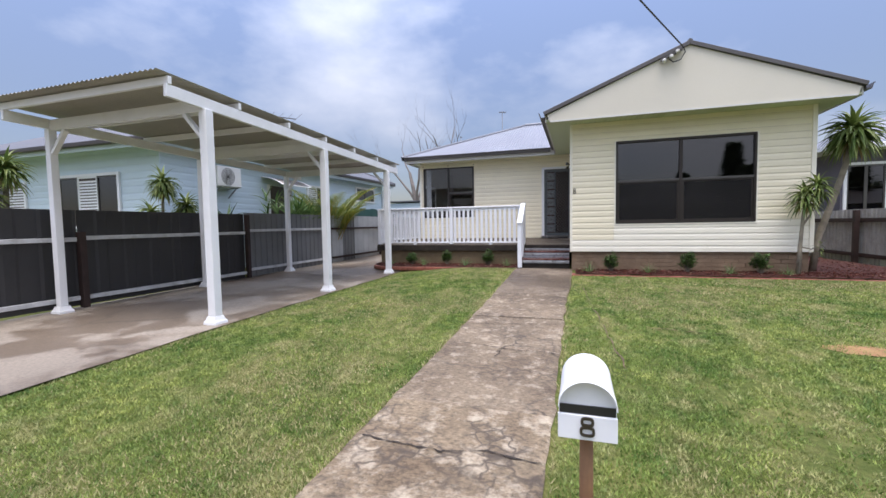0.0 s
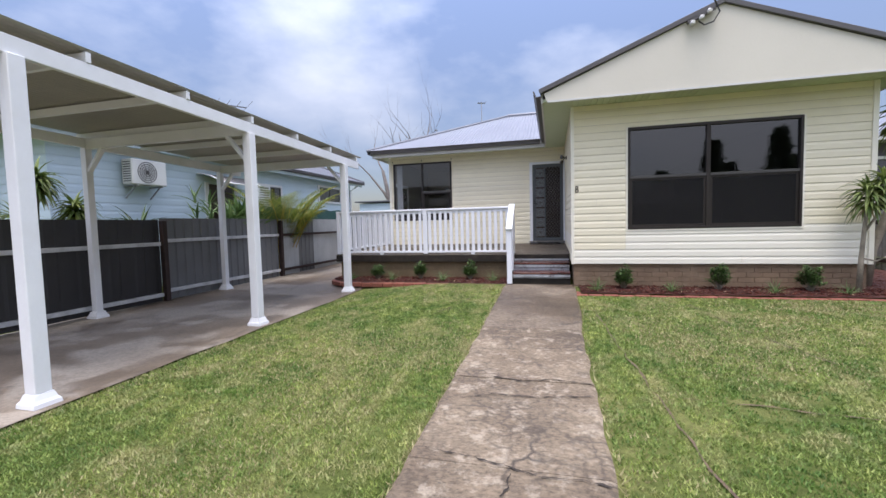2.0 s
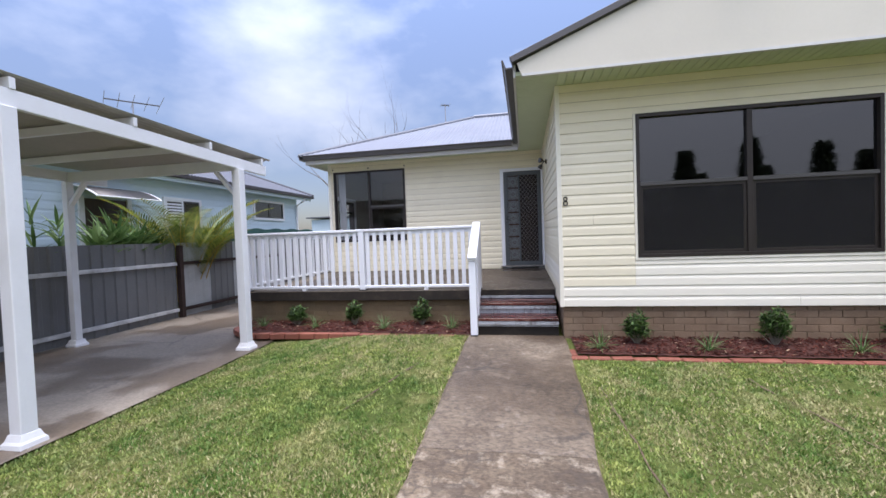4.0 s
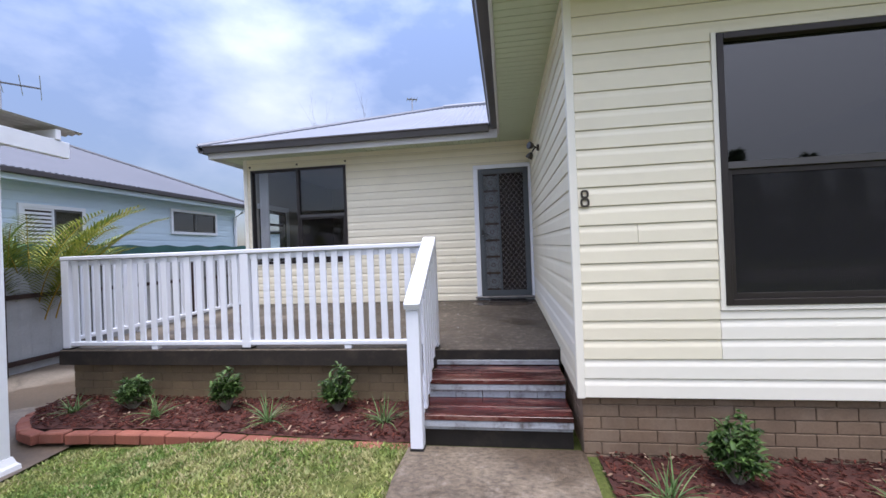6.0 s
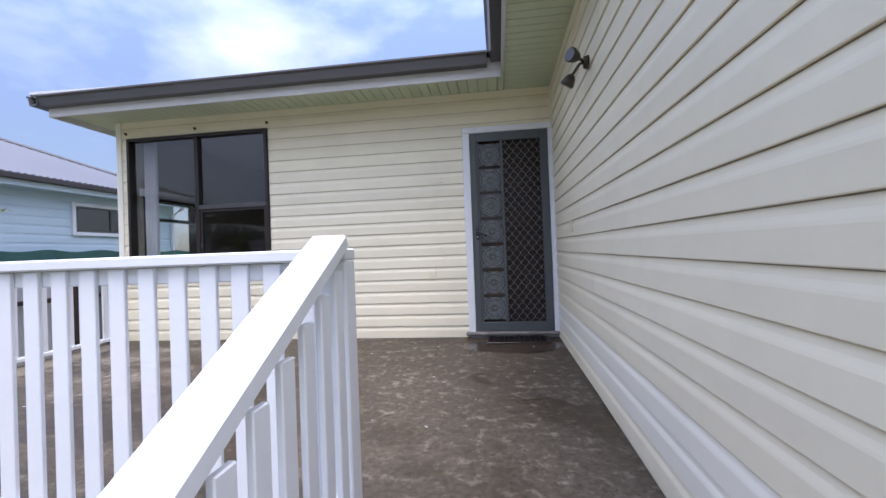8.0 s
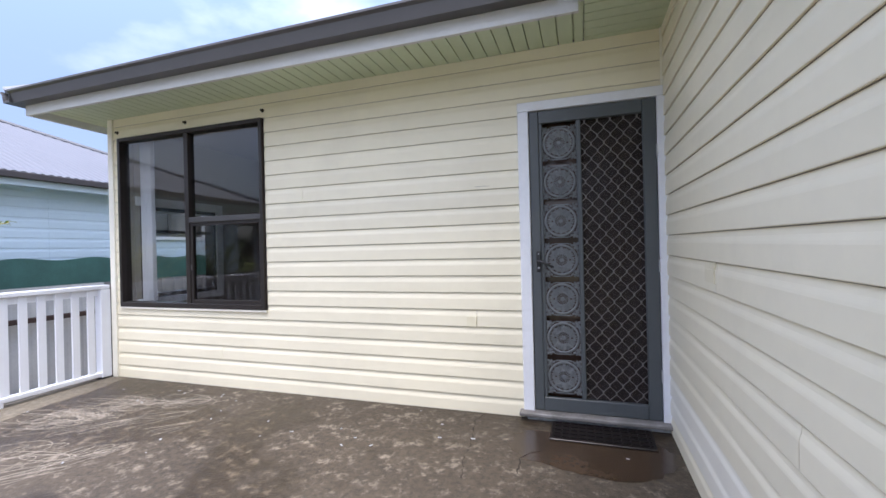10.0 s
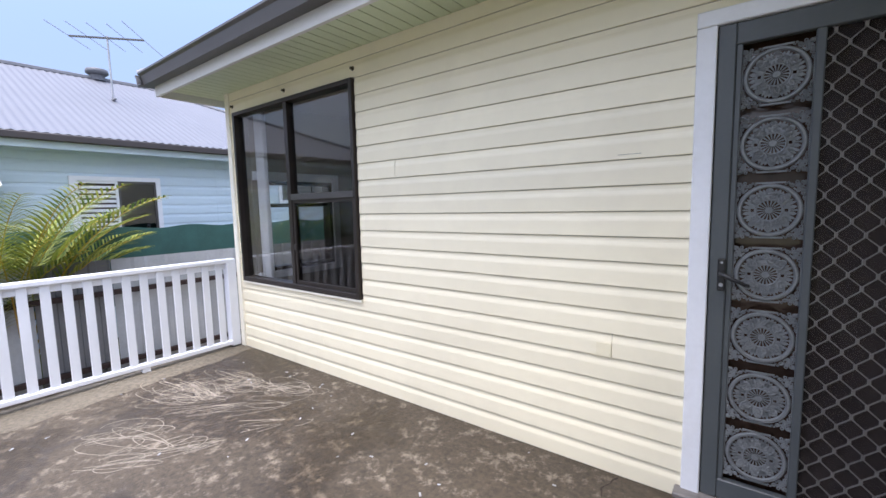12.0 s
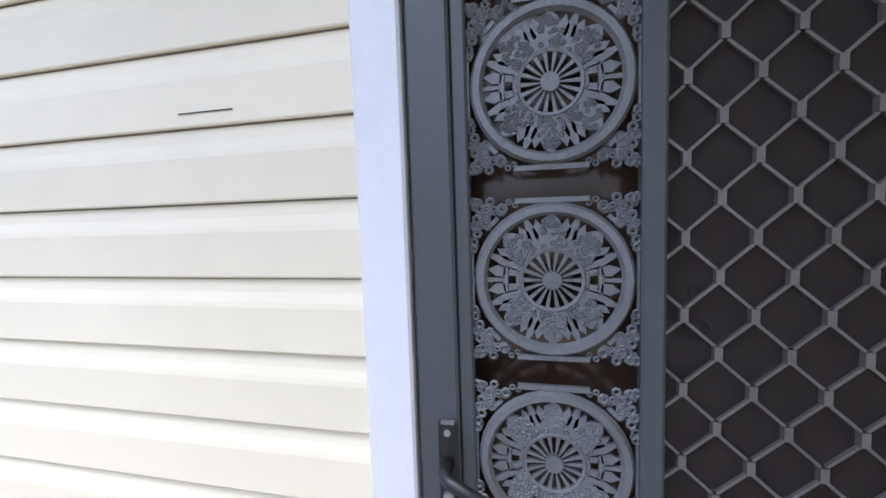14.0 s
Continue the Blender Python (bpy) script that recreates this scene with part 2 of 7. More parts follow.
M_CHIP2 = leaf_mat("pale_chip", (0.28, 0.17, 0.11), (0.45, 0.32, 0.22), 0.9)
M_WINFRAME = mat("bronze_aluminium", (0.035, 0.028, 0.024), 0.4, 0.1, 3, 40, 0.04, 0.02, metal=0.3)
M_SASH = mat("grey_aluminium", (0.10, 0.095, 0.09), 0.4, 0.1, 3, 40, 0.04, 0.02, metal=0.4)
M_GLASS = glass("tinted_glass", (0.36, 0.345, 0.335), 0.115)
M_GLASS2 = glass("clear_glass", (0.95, 0.96, 0.96), 0.05)
M_GLASS3 = glass("screened_glass", (0.66, 0.64, 0.63), 0.04)
M_SCREEN = mesh_screen("insect_screen", (0.011, 0.010, 0.0095), 0.45)
M_DOORMESH = mesh_screen("door_mesh", (0.034, 0.026, 0.025), 0.42)
M_INNER = mat("room_plaster", (0.40, 0.36, 0.31), 0.9, 0.06, 1, 20, 0.02, 0.02)
M_CARPET = mat("brown_carpet", (0.12, 0.09, 0.07), 0.95, 0.15, 3, 60, 0.1, 0.2)
M_CURTAIN = mat("white_curtain", (0.66, 0.66, 0.68), 0.9, 0.05, 2, 40, 0.03, 0.05)
M_DOOR = mat("charcoal_door_enamel", (0.078, 0.088, 0.092), 0.42, 0.06, 4, 60, 0.04, 0.05)
M_CAST = mat("cast_aluminium_grey", (0.19, 0.20, 0.205), 0.45, 0.12, 20, 120, 0.1, 0.5, metal=0.15)
M_GRILLE = mat("brown_grille", (0.185, 0.17, 0.158), 0.4, 0.1, 10, 80, 0.05, 0.1, metal=0.3)
# dark brown that paints the shade of rooms inside the neighbours' openings
M_DARKROOM = mat("dark_room_backing", (0.055, 0.032, 0.024), 0.35, 0.3, 3, 30, 0.15, 0.1, stretch=(1, 1, 0.15))
M_FRONTDOOR = mat("gloss_front_door_varnish", (0.085, 0.05, 0.036), 0.14, 0.25, 2, 30, 0.12, 0.02, stretch=(1, 1, 0.15), spec=0.7)
M_BLACK = mat("black_metal", (0.02, 0.02, 0.021), 0.4, 0.1, 8, 60, 0.05, 0.05)
M_RUBBER = mat("black_rubber", (0.012, 0.008, 0.007), 0.3, 0.25, 10, 90, 0.1, 0.4)
M_BRONZE = mat("dark_bronze", (0.06, 0.05, 0.035), 0.45, 0.1, 12, 60, 0.06, 0.1, metal=0.4)
def tread_material():
    """Dark red stain worn through to pale timber in long streaks, wet in places."""
    m, n, l, b = base_nodes("red_brown_stained_tread")
    c = ramp(n, l, noise_node(n, l, 3.0, 5, 0.6, (0.8, 4, 1)), 0.35, (0.030, 0.007, 0.006), 0.65, (0.115, 0.026, 0.020))
    worn = ramp(n, l, noise_node(n, l, 2.2, 7, 0.7, (0.7, 7, 1)), 0.53, (0, 0, 0), 0.62, (0.85,) * 3)
    c = mixc(n, l, worn, c, (0.27, 0.145, 0.105))
    f = noise_node(n, l, 60, 4, 0.6, (0.15, 1, 1))
    c = mixc(n, l, 1.0, c, ramp(n, l, f, 0.3, (0.65,) * 3, 0.7, (1.1,) * 3), "MULTIPLY")
    l.new(c, b.inputs["Base Color"])
    l.new(ramp(n, l, worn, 0.0, (0.22,) * 3, 1.0, (0.6,) * 3), b.inputs["Roughness"])
    bump(n, l, b, f, 0.25, 0.004)
    return m


M_TREAD = tread_material()
M_SILL = mat("weathered_grey_sill", (0.20, 0.185, 0.17), 0.6, 0.2, 5, 50, 0.12, 0.2, stretch=(0.2, 1, 1), dirt=(0.40, 0.39, 0.37), dirt_amt=0.6, dirt_scale=7)
M_RISER = mat("flaking_white_riser", (0.42, 0.44, 0.46), 0.6, 0.15, 5, 60, 0.1, 0.2, dirt=(0.07, 0.055, 0.045), dirt_amt=1.0, dirt_scale=11)
# near-black brown with lighter blotches: slab edge, step bearer, scratch, shed post
M_DARKWOOD = mat("mottled_dark_brown", (0.022, 0.016, 0.011), 0.8, 0.35, 4, 50, 0.15, 0.3, dirt=(0.09, 0.068, 0.045), dirt_amt=0.45, dirt_scale=6)
M_FENCE = mat("charcoal_fence_steel", (0.030, 0.029, 0.031), 0.5, 0.12, 1.5, 30, 0.06, 0.04, rand=0.12)
M_FENCE2 = mat("grey_ribbed_steel", (0.165, 0.17, 0.175), 0.5, 0.12, 1.5, 30, 0.06, 0.04, rand=0.12)
M_FENCE3 = mat("pale_fence_steel", (0.42, 0.44, 0.45), 0.5, 0.1, 1.5, 30, 0.06, 0.04, dirt=(0.25, 0.25, 0.25), dirt_amt=0.4)
M_RAIL = mat("worn_white_rail", (0.60, 0.61, 0.62), 0.6, 0.15, 4, 50, 0.1, 0.15, dirt=(0.2, 0.19, 0.18), dirt_amt=0.6, dirt_scale=5)
M_POSTW = mat("brown_timber_post", (0.035, 0.018, 0.014), 0.7, 0.3, 6, 40, 0.15, 0.2, stretch=(1, 1, 0.2))
M_OLDFENCE = mat("weathered_sheet_fence", (0.36, 0.36, 0.35), 0.85, 0.2, 2, 30, 0.1, 0.2, dirt=(0.16, 0.14, 0.12), dirt_amt=0.6)
M_BLUE = mat("pale_blue_weatherboard", (0.59, 0.71, 0.78), 0.5, 0.04, 1, 30, 0.02, 0.04, rand=0.04)
M_NROOF = mat("pale_grey_roof", (0.128, 0.134, 0.152), 0.6, 0.06, 0.5, 20, 0.03, 0.02)
M_NGUT = mat("brown_gutter", (0.045, 0.037, 0.035), 0.45, 0.1, 2, 30, 0.03, 0.02)
M_PURPLE = mat("grey_purple_render", (0.12, 0.11, 0.14), 0.8, 0.08, 1, 30, 0.05, 0.1)
M_GREEN = mat("green_shade_cloth", (0.032, 0.10, 0.085), 0.75, 0.2, 2.5, 60, 0.1, 0.15)
M_AC = mat("cream_enamel", (0.66, 0.66, 0.62), 0.45, 0.04, 2, 40, 0.02, 0.02)
M_WOODPOST = mat("treated_pine_post", (0.30, 0.155, 0.075), 0.7, 0.25, 6, 40, 0.15, 0.25, stretch=(1, 1, 0.15), dirt=(0.16, 0.08, 0.04), dirt_amt=0.5)
M_TRUNK = mat("grey_trunk", (0.30, 0.26, 0.20), 0.85, 0.25, 8, 60, 0.15, 0.5)
M_BARE = mat("bare_branch", (0.16, 0.14, 0.13), 0.9, 0.2, 5, 40, 0.1, 0.2)
M_PIPE = mat("galvanised_steel", (0.42, 0.43, 0.45), 0.4, 0.1, 5, 40, 0.04, 0.05, metal=0.6)
M_LEAF = leaf_mat("shrub_leaf", (0.016, 0.045, 0.009), (0.105, 0.19, 0.042))
M_STRAP = leaf_mat("strap_leaf", (0.06, 0.13, 0.035), (0.21, 0.31, 0.11))
M_PALMLEAF = leaf_mat("dracaena_leaf", (0.07, 0.13, 0.025), (0.25, 0.30, 0.09))
M_DRYLEAF = leaf_mat("dry_leaf", (0.30, 0.23, 0.11), (0.42, 0.34, 0.18))
M_FROND = leaf_mat("frond_leaf", (0.06, 0.12, 0.015), (0.34, 0.36, 0.06))
M_FRONDSTEM = leaf_mat("frond_stem", (0.42, 0.26, 0.03), (0.50, 0.36, 0.06))
M_CONIFER = leaf_mat("conifer_needle", (0.07, 0.09, 0.06), (0.12, 0.15, 0.10))
M_GRASS = leaf_mat("grass_blade", (0.13, 0.205, 0.042), (0.35, 0.42, 0.13), 0.6, straw=(0.48, 0.44, 0.21))
M_GRASSDRY = leaf_mat("dry_grass_blade", (0.24, 0.22, 0.09), (0.54, 0.48, 0.26), 0.7)
M_PATH = concrete("old_path_concrete", (0.175, 0.124, 0.075), (0.31, 0.24, 0.155), (0.105, 0.075, 0.048), crack=1.0, crack_scale=1.0, patch_scale=1.3, fine=28, pits=1.0, bleach=(0.54, 0.465, 0.35), stretch=(1, 1.5, 1), bleach_at=0.49, bleach_scale=6.0, bleach_amt=0.72, fine_lo=0.36, craze=1.0, craze_scale=7.0)
M_PATHMID = concrete("half_worn_path_concrete", (0.155, 0.112, 0.072), (0.275, 0.215, 0.145), (0.092, 0.067, 0.045), crack=1.0, crack_scale=0.9, patch_scale=1.4, fine=26, pits=1.0, bleach=(0.47, 0.40, 0.30), stretch=(1, 1.5, 1), bleach_at=0.52, bleach_scale=7.0, bleach_amt=0.75, fine_lo=0.40, craze=0.75, craze_scale=7.0)
M_PATH2 = concrete("damp_path_concrete", (0.14, 0.105, 0.072), (0.255, 0.204, 0.145), (0.085, 0.063, 0.043), crack=0.8, crack_scale=0.8, patch_scale=1.5, fine=24, pits=0.9, bleach=(0.36, 0.31, 0.25), stretch=(1, 1.5, 1), bleach_at=0.55, bleach_scale=9.0, bleach_amt=0.6, fine_lo=0.45, craze=0.35, craze_scale=6.0, damp=(0.72, 0.68, 0.64))
M_DRIVE = concrete("drive_concrete", (0.19, 0.158, 0.122), (0.45, 0.39, 0.315), (0.075, 0.059, 0.047), crack=0.4, crack_scale=0.35, patch_scale=0.5, fine=30, pits=0.1, fine_lo=0.75, damp=(0.60, 0.54, 0.48), damp_scale=0.75)
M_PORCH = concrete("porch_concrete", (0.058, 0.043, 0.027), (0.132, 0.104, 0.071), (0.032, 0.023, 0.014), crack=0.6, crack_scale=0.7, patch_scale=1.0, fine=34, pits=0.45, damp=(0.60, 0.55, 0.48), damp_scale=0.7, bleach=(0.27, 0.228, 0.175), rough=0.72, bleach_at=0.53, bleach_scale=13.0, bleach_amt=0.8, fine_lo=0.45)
M_PORCHEDGE = concrete("worn_porch_edge", (0.125, 0.105, 0.075), (0.185, 0.16, 0.12), (0.09, 0.072, 0.05), patch_scale=1.6, fine=34, pits=0.4, rough=0.85, fine_lo=0.6)
M_WET = mat("wet_concrete", (0.055, 0.036, 0.022), 0.22, 0.3, 4, 40, 0.15, 0.1)
M_CRACK = mat("crack_dirt", (0.04, 0.031, 0.024), 0.95, 0.3, 8, 60, 0.2, 0.3)
M_ORANGE = mat("bare_orange_soil", (0.36, 0.20, 0.09), 0.95, 0.25, 8, 60, 0.2, 0.5, dirt=(0.2, 0.2, 0.06), dirt_amt=0.6, dirt_scale=9)
M_SOIL = mat("dirt_edge", (0.14, 0.095, 0.06), 0.95, 0.3, 8, 60, 0.2, 0.6)


def lawn_material():
    m, n, l, b = base_nodes("lawn")
    c = ramp(n, l, noise_node(n, l, 0.55, 5, 0.6), 0.35, (0.075, 0.105, 0.024), 0.68, (0.17, 0.19, 0.055))
    k = ramp(n, l, noise_node(n, l, 2.2, 6, 0.65), 0.5, (0, 0, 0), 0.75, (0.7,) * 3)
    c = mixc(n, l, k, c, (0.28, 0.25, 0.10))
    f = noise_node(n, l, 34, 6, 0.7)
    c = mixc(n, l, 1.0, c, ramp(n, l, f, 0.3, (0.5,) * 3, 0.65, (1.1,) * 3), "MULTIPLY")
    l.new(c, b.inputs["Base Color"])
    b.inputs["Roughness"].default_value = 0.95
    b.inputs["Specular IOR Level"].default_value = 0.15
    bump(n, l, b, f, 0.8, 0.03)
    return m


M_LAWN = lawn_material()


# ---- builders ----
class Shape:
    """Vertices and faces gathered for one mesh."""

    def __init__(self):
        self.v, self.f = [], []

    def add(self, verts, faces):
        k = len(self.v)
        self.v += [tuple(p) for p in verts]
        self.f += [tuple(i + k for i in q) for q in faces]
        return self

    def box(self, x0, x1, y0, y1, z0, z1):
        return self.add([(x, y, z) for x in (x0, x1) for y in (y0, y1) for z in (z0, z1)],
                        [(0, 1, 3, 2), (4, 6, 7, 5), (0, 4, 5, 1), (2, 3, 7, 6), (0, 2, 6, 4), (1, 5, 7, 3)])

    def bar(self, p, q, w, h, up=(0, 0, 1)):
        """A straight bar from p to q, w wide and h deep about its axis."""
        p, q, up = Vector(p), Vector(q), Vector(up)
        d = (q - p).normalized()
        s = d.cross(up).normalized()
        u = s.cross(d).normalized()
        c = [s * (a * w / 2) + u * (b * h / 2) for a, b in ((-1, -1), (1, -1), (1, 1), (-1, 1))]
        return self.add([p + o for o in c] + [q + o for o in c],
                        [(3, 2, 1, 0), (4, 5, 6, 7), (0, 1, 5, 4), (1, 2, 6, 5), (2, 3, 7, 6), (3, 0, 4, 7)])

    def tube(self, pts, radii, n=8, cap=True):
        pts = [Vector(p) for p in pts]
        rings = []
        for i, p in enumerate(pts):
            d = (pts[min(i + 1, len(pts) - 1)] - pts[max(i - 1, 0)]).normalized()
            s = d.cross(Vector((0.31, 0.17, 0.93))).normalized()
            u = s.cross(d)
            r = radii[i] if isinstance(radii, (list, tuple)) else radii
            rings.append([p + (s * math.cos(a) + u * math.sin(a)) * r for a in (2 * math.pi * j / n for j in range(n))])
        faces = []
        for i in range(len(pts) - 1):
            for j in range(n):
                a, b_ = i * n + j, i * n + (j + 1) % n
                faces.append((a, b_, b_ + n, a + n))
        if cap:
            faces += [tuple(range(n - 1, -1, -1)), tuple(range((len(pts) - 1) * n, len(pts) * n))]
        return self.add([p for r in rings for p in r], faces)

    def prism(self, profile, m, length):
        """A closed profile in (u, v) swept along the third axis of the frame m by length."""
        k = len(profile)
        a = [m @ Vector((u, v, 0)) for u, v in profile]
        b_ = [m @ Vector((u, v, length)) for u, v in profile]
        return self.add(a + b_, [tuple(range(k - 1, -1, -1)), tuple(range(k, 2 * k))] + [(i, (i + 1) % k, (i + 1) % k + k, i + k) for i in range(k)])

    def torus(self, m, R, r, n=24, k=6, a0=0.0, a1=2 * math.pi):
        closed = abs(a1 - a0 - 2 * math.pi) < 1e-6
        cnt = n if closed else n + 1
        vs, fs = [], []
        for i in range(cnt):
            a = a0 + (a1 - a0) * i / n
            for j in range(k):
                b_ = 2 * math.pi * j / k
                vs.append(m @ Vector(((R + r * math.cos(b_)) * math.cos(a), (R + r * math.cos(b_)) * math.sin(a), r * math.sin(b_))))
        for i in range(n):
            for j in range(k):
                i2 = (i + 1) % cnt
                fs.append((i * k + j, i2 * k + j, i2 * k + (j + 1) % k, i * k + (j + 1) % k))
        return self.add(vs, fs)

    def ring(self, pts, y, t, depth):
        """A flat closed stroke of width t through points (x, z) of an upright plane at y."""
        n = len(pts)
        vs = []
        for i, (x, z) in enumerate(pts):
            (ax, az), (bx, bz) = pts[i - 1], pts[(i + 1) % n]
            dx, dz = bx - ax, bz - az
            ln = math.hypot(dx, dz)
            nx, nz = -dz / ln * t / 2, dx / ln * t / 2
            vs += [(x + nx, y - depth / 2, z + nz), (x - nx, y - depth / 2, z - nz), (x - nx, y + depth / 2, z - nz), (x + nx, y + depth / 2, z + nz)]
        return self.add(vs, [(4 * i + k, 4 * i + (k + 1) % 4, 4 * ((i + 1) % n) + (k + 1) % 4, 4 * ((i + 1) % n) + k) for i in range(n) for k in range(4)])

    def mesh(self, name, bevel=0.0, smooth=False):
        me = bpy.data.meshes.new(name)
        me.from_pydata(self.v, [], self.f)
        if bevel:
            bm = bmesh.new()
            bm.from_mesh(me)
            bmesh.ops.recalc_face_normals(bm, faces=bm.faces)
            bmesh.ops.bevel(bm, geom=[e for e in bm.edges if e.calc_face_angle(0) > 0.6], offset=bevel, segments=1, affect="EDGES", clamp_overlap=True)
            bm.to_mesh(me)
            bm.free()
        me.update()
        if smooth:
            me.polygons.foreach_set("use_smooth", [True] * len(me.polygons))
        return me


def part(name, shape, material, parent=None, label="", bevel=0.0, smooth=False, kind=""):
    """One mesh object, in world places, under a thing or under a part."""
    ob = new(name, shape.mesh(name, bevel, smooth))
    ob.data.materials.append(material)
    if parent:
        ob.parent = parent
        bpy.context.view_layer.update()
        ob.matrix_parent_inverse = parent.matrix_world.inverted()
    return tagged(ob, label, "", "", kind)


def thing(name, at, label, category, group="", kind=""):
    ob = new(name)
    ob.empty_display_size = 0.1
    ob.location = at
    bpy.context.view_layer.update()
    return tagged(ob, label, category, group, kind)


def solid(name, shape, material, label, category, group="", kind="", bevel=0.0, smooth=False):
    return tagged(part(name, shape, material, None, "", bevel, smooth), label, category, group, kind)


# ---- the lie of the land ----
def lerp_table(v, table):
    if v <= table[0][0]:
        return table[0][1]
    for (a, p), (b_, q) in zip(table, table[1:]):
        if v <= b_:
            return p + (q - p) * (v - a) / (b_ - a)
    return table[-1][1]


def ground_z(x, y):
    lawn = lerp_table(y, ((-4, -0.02), (0, 0.03), (4.5, 0.165), (7.0, 0.25), (9.6, 0.395), (11, 0.396)))
    drive = lerp_table(y, ((-4, 0.0), (0, 0.12), (4.4, 0.215), (9.7, 0.265), (16, 0.30)))
    k = min(1, max(0, (-x - 2.2) / 1.9))
    k = k * k * (3 - 2 * k)
    return lawn * (1 - k) + drive * k


FLOOR_FRONT, FLOOR_BACK = 0.910, 0.972
WALL_Y, PORCH_Y, FRONT_Y = 13.785, 10.68, 9.80
# ---- ground, road, drive, path ----
def sheet(xs, ys, lift, zf=ground_z):
    s = Shape()
    nx = len(xs)
    s.v = [(x, y, zf(x, y) + lift) for y in ys for x in xs]
    s.f = [(j * nx + i, j * nx + i + 1, (j + 1) * nx + i + 1, (j + 1) * nx + i) for j in range(len(ys) - 1) for i in range(nx - 1)]
    return s


def steps(a, b_, n):
    return [a + (b_ - a) * i / n for i in range(n + 1)]


gx = [-400, -120, -40, -20] + steps(-12, 12, 48) + [20, 40, 120, 400]
gy = [-400, -120, -50, -25, -14] + steps(-10, 16, 52) + [20, 40, 120, 400]
solid("ground", sheet(gx, gy, 0.0), M_LAWN, "short patchy green lawn with dry tufts", "lawn", kind="structure", smooth=True)
solid("road", sheet(steps(-60, 60, 30), [-14, -11, -8, -6.5], 0.02), M_DRIVE, "grey street surface beyond the front lawn", "road", kind="structure")
PATH_X0, PATH_X1 = -1.19, -0.02
cuts = [-5.0, -2.2, 0.25, 1.75, 3.05, 4.36, 5.6, 7.15, 8.45, 9.86]
path = thing("path", (-0.6, 2.0, ground_z(-0.6, 2.0)), "cracked weathered concrete garden path slabs", "path", kind="structure")
for a, b_ in zip(cuts, cuts[1:]):
    s = Shape()
    ys = steps(a + 0.003, b_ - 0.003, 10)
    tilt = random.uniform(-0.004, 0.004)
    rag0, rag1 = [], []
    ja, jb = random.uniform(0, 9), random.uniform(0, 9)
    for y in ys:
        rag0.append(PATH_X0 + 0.025 * noise.noise((y * 3, 1, 0)) + 0.01 * noise.noise((y * 14, 2, 0)))
        rag1.append(PATH_X1 + 0.03 * noise.noise((y * 3, 5, 0)) + 0.01 * noise.noise((y * 14, 6, 0)) + (0.05 if y > 7 else 0.0) * min(1, (y - 7)))
    top = [(x, y, ground_z(x, y) + 0.026 + tilt) for y, p, q in zip(ys, rag0, rag1) for x in (p, p + 0.03, q - 0.03, q)]
    top = [(x, y, z - (0.012 if i % 4 in (0, 3) else 0)) for i, (x, y, z) in enumerate(top)]
    k = len(ys)
    f = [(4 * j + i, 4 * j + i + 1, 4 * j + i + 5, 4 * j + i + 4) for j in range(k - 1) for i in range(3)]
    low = [(x, y, z - 0.10) for x, y, z in top]
    n0 = len(top)
    f += [(4 * j, 4 * j + 4, n0 + 4 * j + 4, n0 + 4 * j) for j in range(k - 1)] + [(4 * j + 3, n0 + 4 * j + 3, n0 + 4 * j + 7, 4 * j + 7) for j in range(k - 1)]
    f += [(i, n0 + i, n0 + i + 1, i + 1) for i in range(3)] + [(4 * (k - 1) + i, 4 * (k - 1) + i + 1, n0 + 4 * (k - 1) + i + 1, n0 + 4 * (k - 1) + i) for i in range(3)]
    s.add(top + low, f)
    part("slab", s, M_PATH if a < 3 else M_PATHMID if a < 7.0 else M_PATH2, path)
drive_s = Shape()


def drive_edge(y):
    return -4.04 - 0.10 * max(0, (y - 9.3)) * 0.9 + 0.03 * noise.noise((y * 1.7, 9, 0))


ys = steps(-5, 22, 90)
drive_s.v = [(x if i else drive_edge(y), y, ground_z(-4.6, y) + 0.022) for y in ys for i, x in enumerate((0, -5.0, -6.0, -7.36))]
drive_s.f = [(4 * j + i, 4 * j + 4 + i, 4 * j + 5 + i, 4 * j + 1 + i) for j in range(len(ys) - 1) for i in range(3)]
solid("driveway", drive_s, M_DRIVE, "stained grey concrete driveway under the carport", "driveway", kind="structure")


# ---- weatherboards ----
def board_profile(p):
    return [(0.0, 0.005), (0.004, 0.005), (0.004, 0.002), (0.0115, 0.002), (0.0130, 0.005), (0.0120, p * 0.62), (0.0105, p * 0.69), (0.0060, p * 0.82), (0.0035, p * 0.99), (0.0, p * 0.99)]


